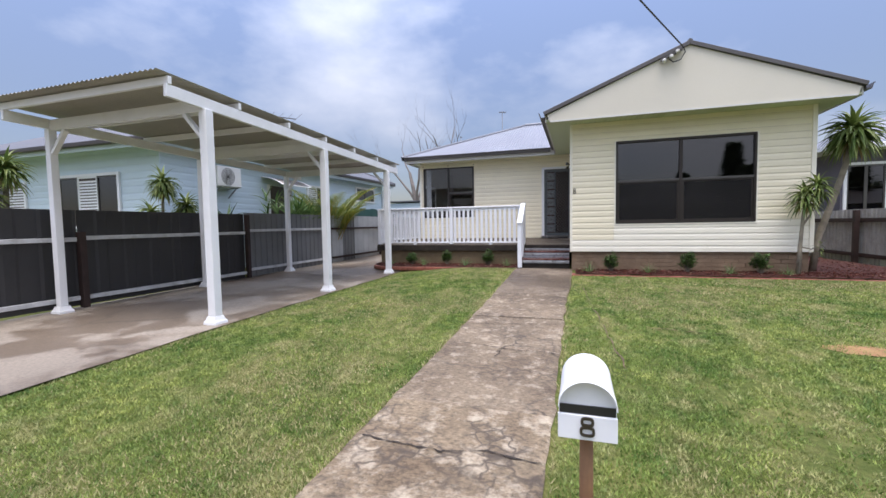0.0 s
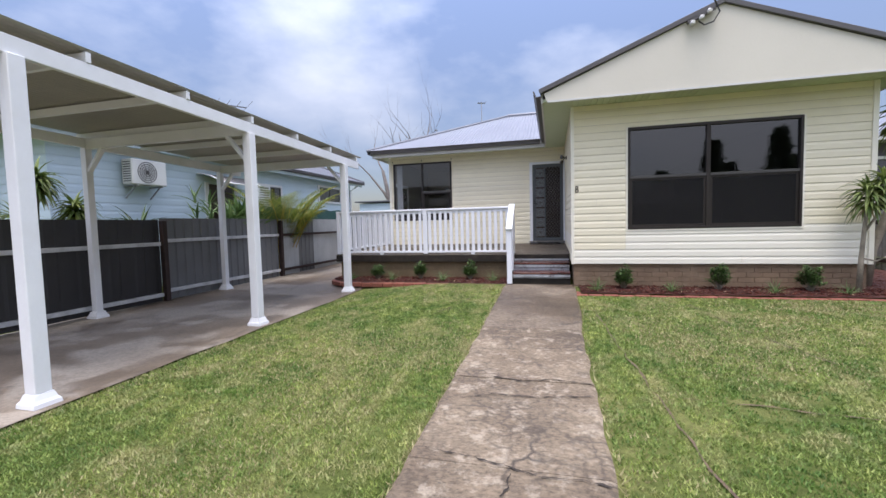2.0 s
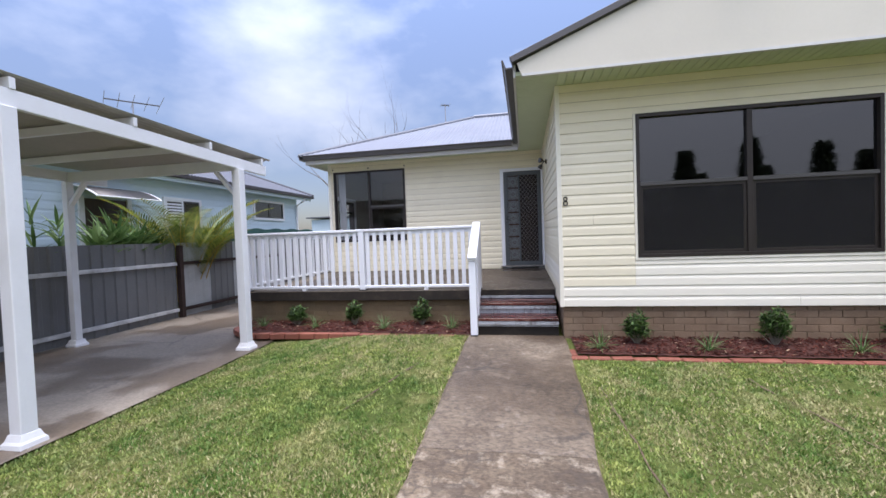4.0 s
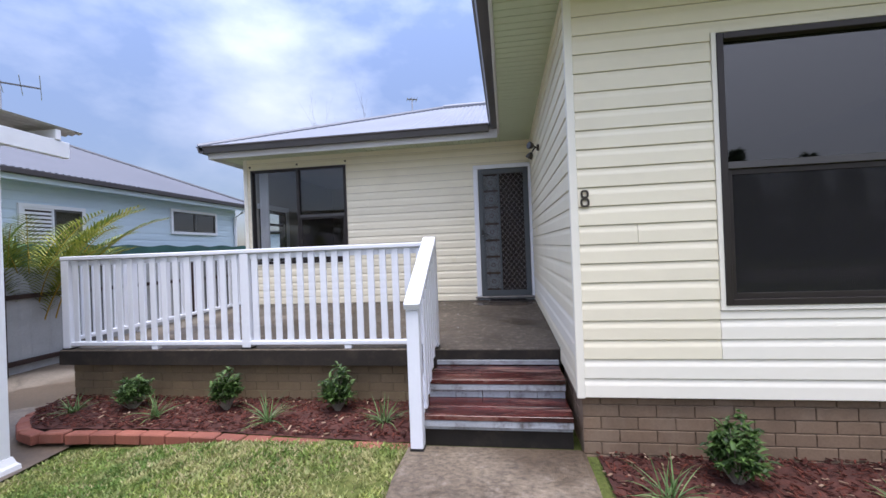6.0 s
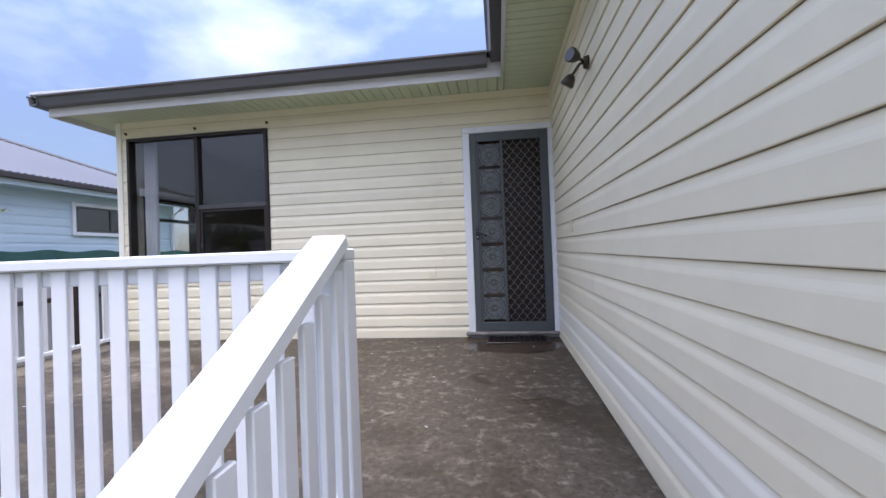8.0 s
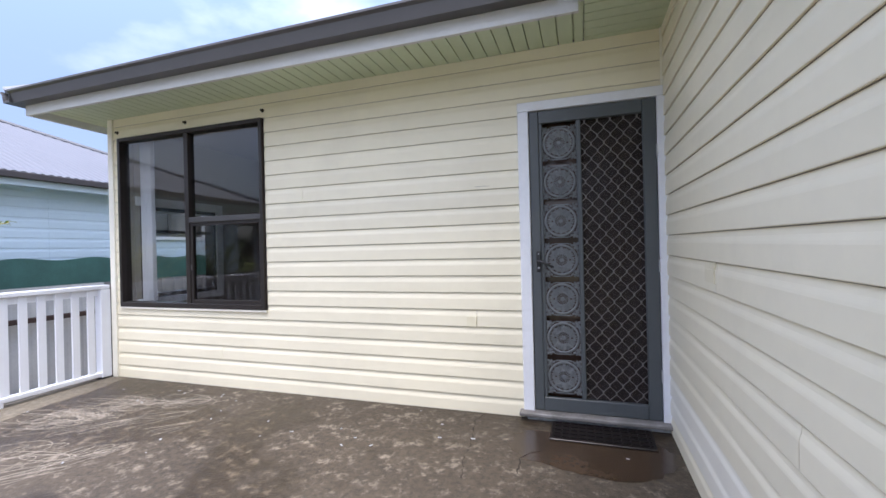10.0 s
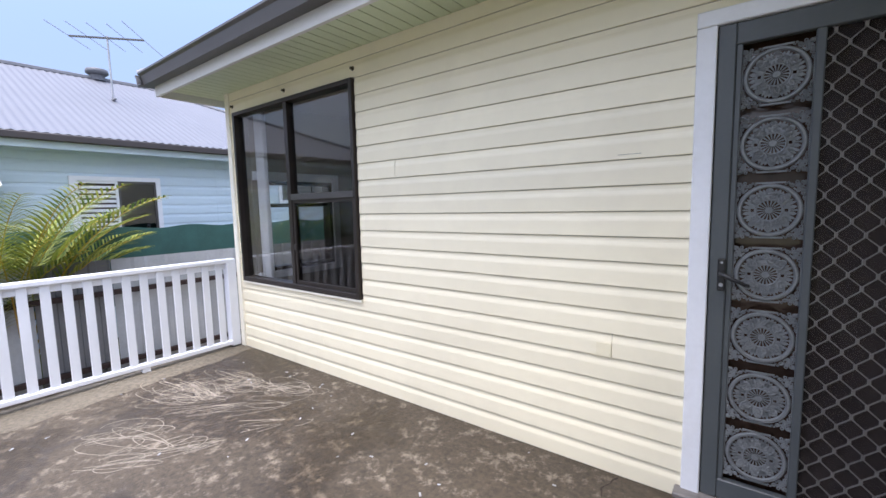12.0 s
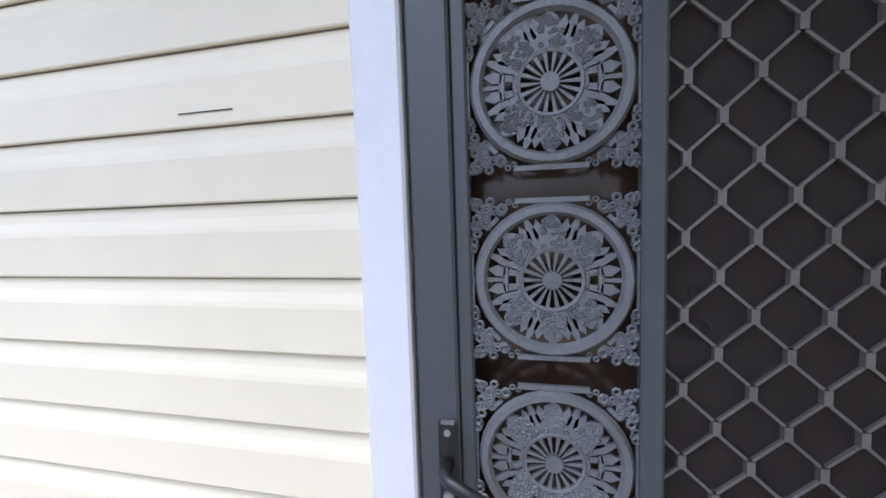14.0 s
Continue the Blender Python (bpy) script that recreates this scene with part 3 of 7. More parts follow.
def boards(parent, axis, face, a0, a1, z0, z1, pitch, holes=(), material=M_SIDING, out=-1, special=None, name="board", joints=()):
    """Lapped boards on a wall. axis 'x': the wall runs along x and faces y*out; axis 'y': runs along y and faces x*out.
    holes: (from, to, bottom, top); special(a, b, z) may give another material."""
    k = 0
    z = z0
    while z < z1 - 0.01:
        h = min(pitch, z1 - z)
        spans, cut = [(a0, a1)], []
        for p, q, b_, t in holes:
            if z + h > b_ + 0.004 and z < t - 0.004:
                spans = [w for s, e in spans for w in ((s, min(e, p)), (max(s, q), e)) if w[1] - w[0] > 0.01]
                if z + h - t > 0.008:
                    cut.append((max(p, a0), min(q, a1), t - z, h))
                if b_ - z > 0.008:
                    cut.append((max(p, a0), min(q, a1), 0.0, b_ - z))
        for jz, jx in joints:
            if abs(jz - k) < 0.5:
                spans = [w for s, e in spans for w in (((s, jx - 0.0015), (jx + 0.0015, e)) if s < jx < e else ((s, e),))]
        for s, e, lo, hi in [(s, e, 0.0, h) for s, e in spans] + cut:
            sh = Shape()
            prof = [(u, min(max(v, lo), hi)) for u, v in board_profile(pitch)]
            if axis == "x":
                m = Matrix(((0, 0, 1, s), (out, 0, 0, face), (0, 1, 0, z), (0, 0, 0, 1)))
            else:
                m = Matrix(((out, 0, 0, face), (0, 0, 1, s), (0, 1, 0, z), (0, 0, 0, 1)))
            sh.prism(prof, m, e - s)
            part(name, sh, (special(s, e, z) if special else None) or material, parent)
        z += pitch
        k += 1


def wall(name, axis, f0, f1, a0, a1, z0, z1, holes, material, label):
    """A wall slab with openings: boxes round the holes (from, to, bottom, top)."""
    s = Shape()
    cuts_ = sorted({a0, a1, *[h[0] for h in holes], *[h[1] for h in holes]})
    for p, q in zip(cuts_, cuts_[1:]):
        zs = [(z0, z1)]
        for h in holes:
            if h[0] <= p + 1e-6 and h[1] >= q - 1e-6:
                zs = [w for lo, hi in zs for w in ((lo, min(hi, h[2])), (max(lo, h[3]), hi)) if w[1] - w[0] > 1e-4]
        for lo, hi in zs:
            if axis == "x":
                s.box(p, q, f0, f1, lo, hi)
            else:
                s.box(f0, f1, p, q, lo, hi)
    return solid(name, s, material, label, "wall", kind="structure")


SOF = 3.52
W_FRONT = (0.90, 3.40, 1.39, 3.09)
W_PORCH = (-4.84, -3.10, 1.67, 3.32)
D_OPEN = (-0.85, -0.05, 1.03, 3.09)
W_SIDE = (13.96, 14.90, 1.72, 2.68)
IN = M_INNER
w1 = wall("wall_1", "x", FRONT_Y, FRONT_Y + 0.12, 0.0, 4.30, 0.80, SOF, [W_FRONT], IN, "cream weatherboard front wall of the projecting wing")
w2 = wall("wall_2", "y", 0.0, 0.12, FRONT_Y + 0.12, WALL_Y, 0.80, SOF, [], IN, "cream weatherboard side wall beside the porch")
w3 = wall("wall_3", "x", WALL_Y, WALL_Y + 0.12, -4.95, 0.12, 0.80, SOF, [W_PORCH, D_OPEN], IN, "cream weatherboard porch wall with window and door")
w4 = wall("wall_4", "y", -4.95, -4.83, WALL_Y + 0.12, 20.0, 0.80, SOF, [W_SIDE], IN, "cream weatherboard outer side wall of the house")
w5 = wall("wall_5", "y", 4.18, 4.30, FRONT_Y + 0.12, 20.0, 0.80, SOF, [], IN, "cream weatherboard far side wall of the wing")
w6 = wall("wall_6", "x", 20.0, 20.12, -4.95, 4.30, 0.80, SOF, [], IN, "plain back wall of the house")
solid("wall_7", Shape().box(0.0, 0.10, WALL_Y + 0.12, 19.9, 0.9, SOF), IN, "plain plaster wall between the rooms", "wall", kind="structure")
solid("wall_8", Shape().box(-4.80, 0.0, 17.2, 17.3, 0.9, SOF), IN, "plain plaster rear wall of the front room", "wall", kind="structure")
solid("floor_1", Shape().box(-4.82, 4.17, WALL_Y + 0.13, 19.98, 0.86, 0.97).box(0.13, 4.17, FRONT_Y + 0.13, WALL_Y + 0.129, 0.86, 0.97), M_CARPET, "dark brown carpeted floor seen through the windows", "floor", kind="structure")
solid("ceiling", Shape().box(-4.82, 4.17, WALL_Y + 0.13, 19.98, SOF - 0.06, SOF - 0.002).box(0.13, 4.17, FRONT_Y + 0.13, WALL_Y + 0.129, SOF - 0.06, SOF - 0.002), IN, "plain plaster ceiling of the house", "ceiling", kind="structure")


def front_special(s, e, z):
    if z < 1.04 or (s > 0.8 and z < 1.40):
        return M_SIDING3
    return None


wf = (W_FRONT[0] - 0.03, W_FRONT[1] + 0.03, W_FRONT[2] - 0.035, W_FRONT[3] + 0.01)
boards(w1, "x", FRONT_Y, 0.034, 4.255, 0.80, SOF, 0.125, [wf], special=front_special, joints=((2, 0.87), (3, 0.87), (0, 2.6), (8, 0.4)))
boards(w2, "y", 0.0, FRONT_Y + 0.028, WALL_Y - 0.02, 0.80, SOF, 0.125, out=-1, joints=((9, 12.755), (6, 12.1)), special=lambda s, e, z: M_SIDING3 if s > 0 and 1.0 < z < 1.3 else None)
for ob in w2.children:                     # these boards climb a little towards the door
    for v in ob.data.vertices:
        v.co.z += 0.0085 * (v.co.y - FRONT_Y)
PITCH = 0.1237
PZ = 2.329 - 11 * PITCH
wp = (W_PORCH[0] - 0.012, W_PORCH[1] + 0.012, W_PORCH[2] - 0.02, W_PORCH[3] + 0.01)
wd = (D_OPEN[0] - 0.075, 0.0, 0.9, D_OPEN[3] + 0.065)
boards(w3, "x", WALL_Y, -4.91, -0.018, PZ, SOF, PITCH, [wp, wd], joints=((5, -1.25), (13, -2.71), (2, -3.6)))
boards(w4, "y", -4.95, WALL_Y + 0.0, 20.1, PZ, SOF, PITCH, [(W_SIDE[0] - 0.03, W_SIDE[1] + 0.03, W_SIDE[2] - 0.03, W_SIDE[3] + 0.03)], out=-1)
boards(w5, "y", 4.30, FRONT_Y + 0.045, 20.1, 0.80, SOF, 0.125, out=1)
for nm, bx in (("corner_trim", (-0.018, 0.034, FRONT_Y - 0.018, FRONT_Y + 0.028)), ("corner_trim", (4.255, 4.328, FRONT_Y - 0.028, FRONT_Y + 0.045)),
               ("corner_trim", (-4.978, -4.91, WALL_Y - 0.028, WALL_Y + 0.03))):
    solid(nm, Shape().box(*bx, 0.795 if bx[0] > -1 else PZ, SOF), M_SIDING3, "white vinyl corner trim of the house", "trim", kind="structure", bevel=0.004)
solid("corner_trim", Shape().box(-0.022, -0.001, WALL_Y - 0.022, WALL_Y, 0.99, SOF), M_SIDING3, "thin white inside corner trim", "trim", kind="structure")
# patch of different board by the joint, and the long scratch
solid("wall_patch", Shape().box(-1.325, -1.253, WALL_Y - 0.0165, WALL_Y - 0.0125, PZ + 5 * PITCH + 0.004, PZ + 5 * PITCH + 0.074), M_SIDING2, "yellowed patch on a weatherboard", "patch", kind="structure")
solid("scratch", Shape().box(-1.237, -1.134, WALL_Y - 0.0152, WALL_Y - 0.0135, 2.5994, 2.6007), M_DARKWOOD, "thin dark scratch in a weatherboard", "scratch", kind="structure")


# ---- brick bases, porch slab, steps ----
def brick_face(parent, axis, face, a0, a1, z0, z1, out=-1, lx=0.232, hz=0.083, material=M_BRICK, gap=0.006):
    z, r = z0, 0
    meshes = {}
    while z < z1 - 0.02:
        h = min(hz - gap, z1 - z)
        a = a0 - (lx / 2 if r % 2 else 0)
        while a < a1 - 0.01:
            s, e = max(a, a0), min(a + lx - gap, a1)
            if e - s > 0.02:
                key = (round(e - s, 3), round(h, 3))
                if key not in meshes:
                    meshes[key] = Shape().box(0, e - s, -0.012, 0.0, 0, h).mesh("brick", 0.003)
                    meshes[key].materials.append(material)
                ob = new("brick", meshes[key])
                ob.parent = parent
                d = random.uniform(-0.002, 0.003)
                ob.matrix_basis = pose(s, face - d, z) if axis == "x" else Matrix.Translation((face - d, e if out < 0 else s, z)) @ pose(0, 0, 0, 0, 0, -90)
            a += lx
        z += hz
        r += 1


b1 = solid("wall_base_1", Shape().box(0.02, 4.28, 9.842, 9.98, 0.25, 0.797), M_MORTAR, "low brown brick base under the front wing", "wall", kind="structure")
b2 = solid("wall_base_2", Shape().box(0.032, 0.15, 9.985, PORCH_Y + 0.05, 0.25, 0.797), M_MORTAR, "brown brick base beside the porch steps", "wall", kind="structure")
b3 = solid("wall_base_3", Shape().box(-5.02, -1.14, PORCH_Y + 0.09, PORCH_Y + 0.2, 0.2, FLOOR_FRONT - 0.085), M_PAINTBRICK, "painted brown brick wall under the porch", "wall", kind="structure")
b4 = solid("wall_base_4", Shape().box(-5.02, -4.9, PORCH_Y + 0.201, 20.0, 0.2, FLOOR_FRONT - 0.085), M_PAINTBRICK, "brown brick side wall under the porch", "wall", kind="structure")
porch = Shape()
x0, x1 = -5.10, -0.004
porch.add([(x, y, z + (FLOOR_BACK - FLOOR_FRONT) * (1 if y > 12 else 0)) for z in (FLOOR_FRONT - 0.085, FLOOR_FRONT) for x in (x0, x1) for y in (PORCH_Y, WALL_Y - 0.001)],
          [(0, 1, 3, 2), (4, 6, 7, 5), (0, 2, 6, 4), (1, 5, 7, 3), (0, 4, 5, 1), (2, 3, 7, 6)])
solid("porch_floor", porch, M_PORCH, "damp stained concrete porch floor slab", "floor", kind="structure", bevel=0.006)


def floor_at(y):
    return FLOOR_FRONT + (FLOOR_BACK - FLOOR_FRONT) * (y - PORCH_Y) / (WALL_Y - PORCH_Y)


# strip under the slab and its front face, both much darker than the floor
solid("slab_edge", Shape().box(-5.09, -0.04, PORCH_Y + 0.004, PORCH_Y + 0.088, FLOOR_FRONT - 0.15, FLOOR_FRONT - 0.086), M_DARKWOOD, "dark brown edge under the porch slab", "slab edge", kind="structure")
solid("slab_lip", Shape().box(-5.095, -0.012, PORCH_Y - 0.007, PORCH_Y - 0.001, FLOOR_FRONT - 0.15, FLOOR_FRONT - 0.010), M_DARKWOOD, "dark brown front face of the porch slab", "slab edge", kind="structure")
stairs = thing("front_steps", (-0.56, 10.2, 0.43), "two worn red-brown timber treads with flaking white risers", "steps", kind="structure")
SX0, SX1 = -1.09, -0.035
part("riser", Shape().box(SX0, SX1, 10.63, 10.66, 0.785, FLOOR_FRONT - 0.09), M_RISER, stairs)
for k, (nose, back, z) in enumerate(((10.21, 10.625, 0.780), (9.86, 10.235, 0.636))):
    for j in range(2):
        p, q = nose + (back - nose) * j / 2, nose + (back - nose) * (j + 1) / 2 - 0.004
        part("plank", Shape().box(SX0 - 0.005, SX1, p, q, z - 0.035 - 0.002 * j, z - 0.002 * j), M_TREAD, stairs, bevel=0.003)
    n_ = 5
    for j in range(n_ if k == 0 else 1):
        n2 = n_ if k == 0 else 1
        xa, xb = SX0 + (SX1 - SX0) * j / n2, SX0 + (SX1 - SX0) * (j + 1) / n2 - 0.004
        part("riser", Shape().box(xa, xb, nose + 0.03, nose + 0.05, z - 0.147 if k == 0 else z - 0.11, z - 0.086), M_RISER, stairs, bevel=0.002)
    part("nosing", Shape().box(SX0, SX1, nose + 0.006, nose + 0.032, z - 0.085, z - 0.037), M_RISER, stairs, bevel=0.004)
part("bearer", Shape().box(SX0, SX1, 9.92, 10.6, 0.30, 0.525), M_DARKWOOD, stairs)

# ---- roofs ----
def roof_sheet(eave, along, up, width, vmax, pitch=0.09, amp=0.010, per=6):
    """Corrugated sheet: eave corner, unit vector along the eave, unit vector up the slope, and how far it climbs at each place."""
    e, a, u = Vector(eave), Vector(along), Vector(up)
    nrm = a.cross(u).normalized()
    if nrm.z < 0:
        nrm = -nrm
    s = Shape()
    n = int(width / pitch * per)
    for i in range(n + 1):
        w = width * i / n
        o = nrm * (amp * math.sin(2 * math.pi * w / pitch))
        v0, v1 = vmax(w)
        s.v += [e + a * w + u * v0 + o, e + a * w + u * v1 + o]
    s.v = [tuple(p) for p in s.v]
    s.f = [(2 * i, 2 * i + 2, 2 * i + 3, 2 * i + 1) for i in range(n)]
    return s


SL = math.atan(0.416)
EZ = 3.65
cs, sn = math.cos(SL), math.sin(SL)
main = thing("main_roof", (-2.0, 16.0, EZ), "pale corrugated steel hip roof of the house", "roof", kind="structure")
part("roof_sheet", roof_sheet((-5.39, 13.18, EZ), (1, 0, 0), (0, cs, sn), 8.0, lambda w: (0.0, min(w, 3.62) / cs)), M_ROOF, main, smooth=True)
part("roof_sheet", roof_sheet((-5.39, 13.18, EZ), (0, 1, 0), (cs, 0, sn), 7.24, lambda w: (0.0, min(w, 7.24 - w) / cs)), M_ROOF, main, smooth=True)
part("roof_sheet", roof_sheet((-5.39, 20.42, EZ), (1, 0, 0), (0, -cs, sn), 10.2, lambda w: (0.0, min(w, 3.62) / cs)), M_ROOF, main, smooth=True)
hipend = (-5.39 + 3.62, 13.18 + 3.62, EZ + 3.62 * 0.416)
part("hip_capping", Shape().tube([(-5.39, 13.18, EZ + 0.02), tuple(c + d for c, d in zip(hipend, (0, 0, 0.03)))], 0.035, 6), M_ROOF, main)
part("ridge_capping", Shape().tube([(hipend[0], hipend[1], hipend[2] + 0.03), (4.5, hipend[1], hipend[2] + 0.03)], 0.05, 6), M_ROOF, main)
GX, GL, GR, GY, GTOP = 2.12, -0.515, 4.755, 9.25, 4.70
wing = thing("wing_roof", (GX, 12.0, EZ), "pale corrugated steel gable roof over the wing", "roof", kind="structure")
GE = 3.66
rise = (GTOP - GE) / (GX - GL)
gs = math.atan(rise)
part("roof_sheet", roof_sheet((GL, GY, GE + 0.03), (0, 1, 0), (math.cos(gs), 0, math.sin(gs)), 8.5, lambda w: (0.0, (GX - GL) / math.cos(gs))), M_ROOF, wing, smooth=True)
part("roof_sheet", roof_sheet((GR, GY, GE + 0.03), (0, 1, 0), (-math.cos(gs), 0, math.sin(gs)), 8.5, lambda w: (0.0, (GR - GX) / math.cos(gs))), M_ROOF, wing, smooth=True)
part("ridge_capping", Shape().tube([(GX, GY - 0.01, GTOP + 0.045), (GX, 17.5, GTOP + 0.045)], 0.05, 6), M_GUTTER, wing)
# gable sheet, barge capping
gab = Shape().add([(GL + 0.10, GY + 0.012, SOF), (GR - 0.10, GY + 0.012, SOF), (GR - 0.06, GY + 0.012, GE - 0.02), (GX, GY + 0.012, GTOP - 0.02), (GL + 0.06, GY + 0.012, GE - 0.02),
                   (GL + 0.10, GY + 0.06, SOF), (GR - 0.10, GY + 0.06, SOF), (GR - 0.06, GY + 0.06, GE - 0.02), (GX, GY + 0.06, GTOP - 0.02), (GL + 0.06, GY + 0.06, GE - 0.02)],
                  [(0, 1, 2, 3, 4), (9, 8, 7, 6, 5), (0, 5, 6, 1), (1, 6, 7, 2), (2, 7, 8, 3), (3, 8, 9, 4), (4, 9, 5, 0)])
part("gable_sheet", gab, M_GABLE, wing, "cream painted flat gable sheeting")
part("gable_bead", Shape().box(GL + 0.11, GR - 0.11, GY + 0.004, GY + 0.05, SOF - 0.03, SOF - 0.001), M_FASCIA, wing)
for p, q in (((GL - 0.01, GE), (GX, GTOP + 0.01)), ((GR + 0.01, GE), (GX, GTOP + 0.01))):
    part("barge_capping", Shape().bar((p[0], GY + 0.02, p[1] + 0.01), (q[0], GY + 0.02, q[1] + 0.01), 0.10, 0.075), M_GUTTER, wing, "dark grey steel barge capping", bevel=0.006)


def gutter(name, p, q, out, parent=None):
    """A quad gutter from p to q (top back edge), opening outwards."""
    p, q, out = Vector(p), Vector(q), Vector(out)
    d = (q - p)
    ln = d.length
    d.normalize()
    up = Vector((0, 0, 1))
    m = Matrix(((out.x, up.x, d.x, p.x), (out.y, up.y, d.y, p.y), (out.z, up.z, d.z, p.z), (0, 0, 0, 1)))
    prof = [(0, -0.105), (0.085, -0.105), (0.105, -0.03), (0.125, -0.015), (0.125, 0.0), (0.108, 0.0), (0.095, -0.03), (0.075, -0.09), (0.006, -0.09), (0.006, -0.0), (0, 0)]
    return solid(name, Shape().prism(prof, m, ln), M_GUTTER, "dark grey steel roof gutter along the eave", "gutter", kind="structure")


gutter("gutter", (-5.285, 13.26, EZ + 0.0), (GL - 0.115, 13.26, EZ + 0.0), (0, -1, 0))
gutter("gutter", (-5.275, 13.15, EZ), (-5.275, 20.5, EZ), (-1, 0, 0))
gutter("gutter", (GL + 0.01, GY + 0.01, GE + 0.03), (GL + 0.01, 13.25, GE + 0.03), (-1, 0, 0))
gutter("gutter", (GR - 0.01, GY + 0.01, GE + 0.03), (GR - 0.01, 20.0, GE + 0.03), (1, 0, 0))
fas = lambda *b_: solid("fascia", Shape().box(*b_), M_FASCIA, "pale painted fascia board under the gutter", "fascia", kind="structure", bevel=0.003)
fas(-5.27, GL + 0.01, 13.262, 13.29, SOF - 0.065, EZ - 0.01)
fas(-5.27, -5.242, 13.292, 20.4, SOF - 0.065, EZ - 0.01)
fas(GL + 0.012, GL + 0.04, GY + 0.062, 13.26, SOF - 0.02, GE + 0.02)
fas(GR - 0.04, GR - 0.012, GY + 0.062, 20.0, SOF - 0.02, GE + 0.02)


def soffit(a0, a1, b0, b1, along):
    """Lining boards that run in 'along', side by side, with open grooves."""
    s = Shape().box(a0, a1, b0, b1, SOF + 0.026, SOF + 0.04)
    p, w = (a0, a1) if along == "y" else (b0, b1)
    while p < w - 0.02:
        q = min(p + 0.098, w)
        if along == "y":
            s.box(p + 0.004, q - 0.004, b0, b1, SOF, SOF + 0.025)
        else:
            s.box(a0, a1, p + 0.004, q - 0.004, SOF, SOF + 0.025)
        p += 0.098
    solid("soffit", s, M_SOFFIT, "grooved white soffit lining boards tinted with the lawn's green bounce", "soffit", kind="structure")


soffit(-5.242, GL + 0.04, 13.29, WALL_Y - 0.001, "y")
soffit(GL + 0.042, -0.001, GY + 0.062, WALL_Y - 0.001, "x")
soffit(-0.0, 4.30, GY + 0.062, FRONT_Y - 0.001, "y")
soffit(4.302, GR - 0.042, GY + 0.062, 20.0, "x")
soffit(-5.242, -4.951, WALL_Y, 20.0, "x")


# ---- windows and door ----
def frame_box(name, parent, x0, x1, y0, y1, z0, z1, t, material, tb=None):
    tb = tb or t
    s = Shape().box(x0, x0 + t, y0, y1, z0, z1).box(x1 - t, x1, y0, y1, z0, z1).box(x0 + t, x1 - t, y0, y1, z0, z0 + tb).box(x0 + t, x1 - t, y0, y1, z1 - t, z1)
    return part(name, s, material, parent, bevel=0.003)


def pane(parent, x0, x1, y, z0, z1, material, name="pane"):
    ob = part(name, Shape().box(x0, x1, y, y + 0.005, z0, z1), material, parent)
    ob.visible_shadow = False
    return ob


def big_window():
    x0, x1, z0, z1 = W_FRONT
    y = FRONT_Y - 0.03
    w = thing("window_1", (2.15, FRONT_Y, z0), "wide four-pane dark bronze aluminium window in cream boards", "window", kind="structure")
    frame_box("window_frame", w, x0, x1, y, y + 0.10, z0, z1, 0.04, M_WINFRAME)
    xm, zt = 2.11, 2.245
    part("mullion", Shape().box(xm - 0.03, xm + 0.03, y + 0.012, y + 0.085, z0 + 0.04, z1 - 0.04), M_WINFRAME, w, bevel=0.003)
    for a, b_ in ((x0 + 0.04, xm - 0.03), (xm + 0.03, x1 - 0.04)):
        part("transom", Shape().box(a, b_, y + 0.008, y + 0.08, zt - 0.005, zt + 0.04), M_SASH, w, bevel=0.003)
        pane(w, a - 0.01, b_ + 0.01, y + 0.05, zt + 0.035, z1 - 0.035, M_GLASS)
        sash = part("sash", Shape().box(a, a + 0.035, y + 0.03, y + 0.055, z0 + 0.04, zt - 0.005).box(b_ - 0.035, b_, y + 0.03, y + 0.055, z0 + 0.04, zt - 0.005)
                    .box(a + 0.035, b_ - 0.035, y + 0.03, y + 0.055, z0 + 0.04, z0 + 0.075).box(a + 0.035, b_ - 0.035, y + 0.03, y + 0.055, zt - 0.04, zt - 0.005), M_WINFRAME, w, bevel=0.002)
        pane(w, a + 0.03, b_ - 0.03, y + 0.042, z0 + 0.07, zt - 0.035, M_GLASS)
        part("insect_screen", Shape().box(a + 0.034, b_ - 0.034, y + 0.033, y + 0.0335, z0 + 0.074, zt - 0.039), M_SCREEN, w, "dark insect screen")
    part("window_trim", Shape().box(x0 - 0.028, x0, FRONT_Y - 0.022, FRONT_Y + 0.01, z0 - 0.03, z1 + 0.008).box(x1, x1 + 0.028, FRONT_Y - 0.022, FRONT_Y + 0.01, z0 - 0.03, z1 + 0.008)
         .box(x0, x1, FRONT_Y - 0.022, FRONT_Y + 0.01, z0 - 0.03, z0 - 0.001), M_SIDING3, w, "white vinyl window surround")


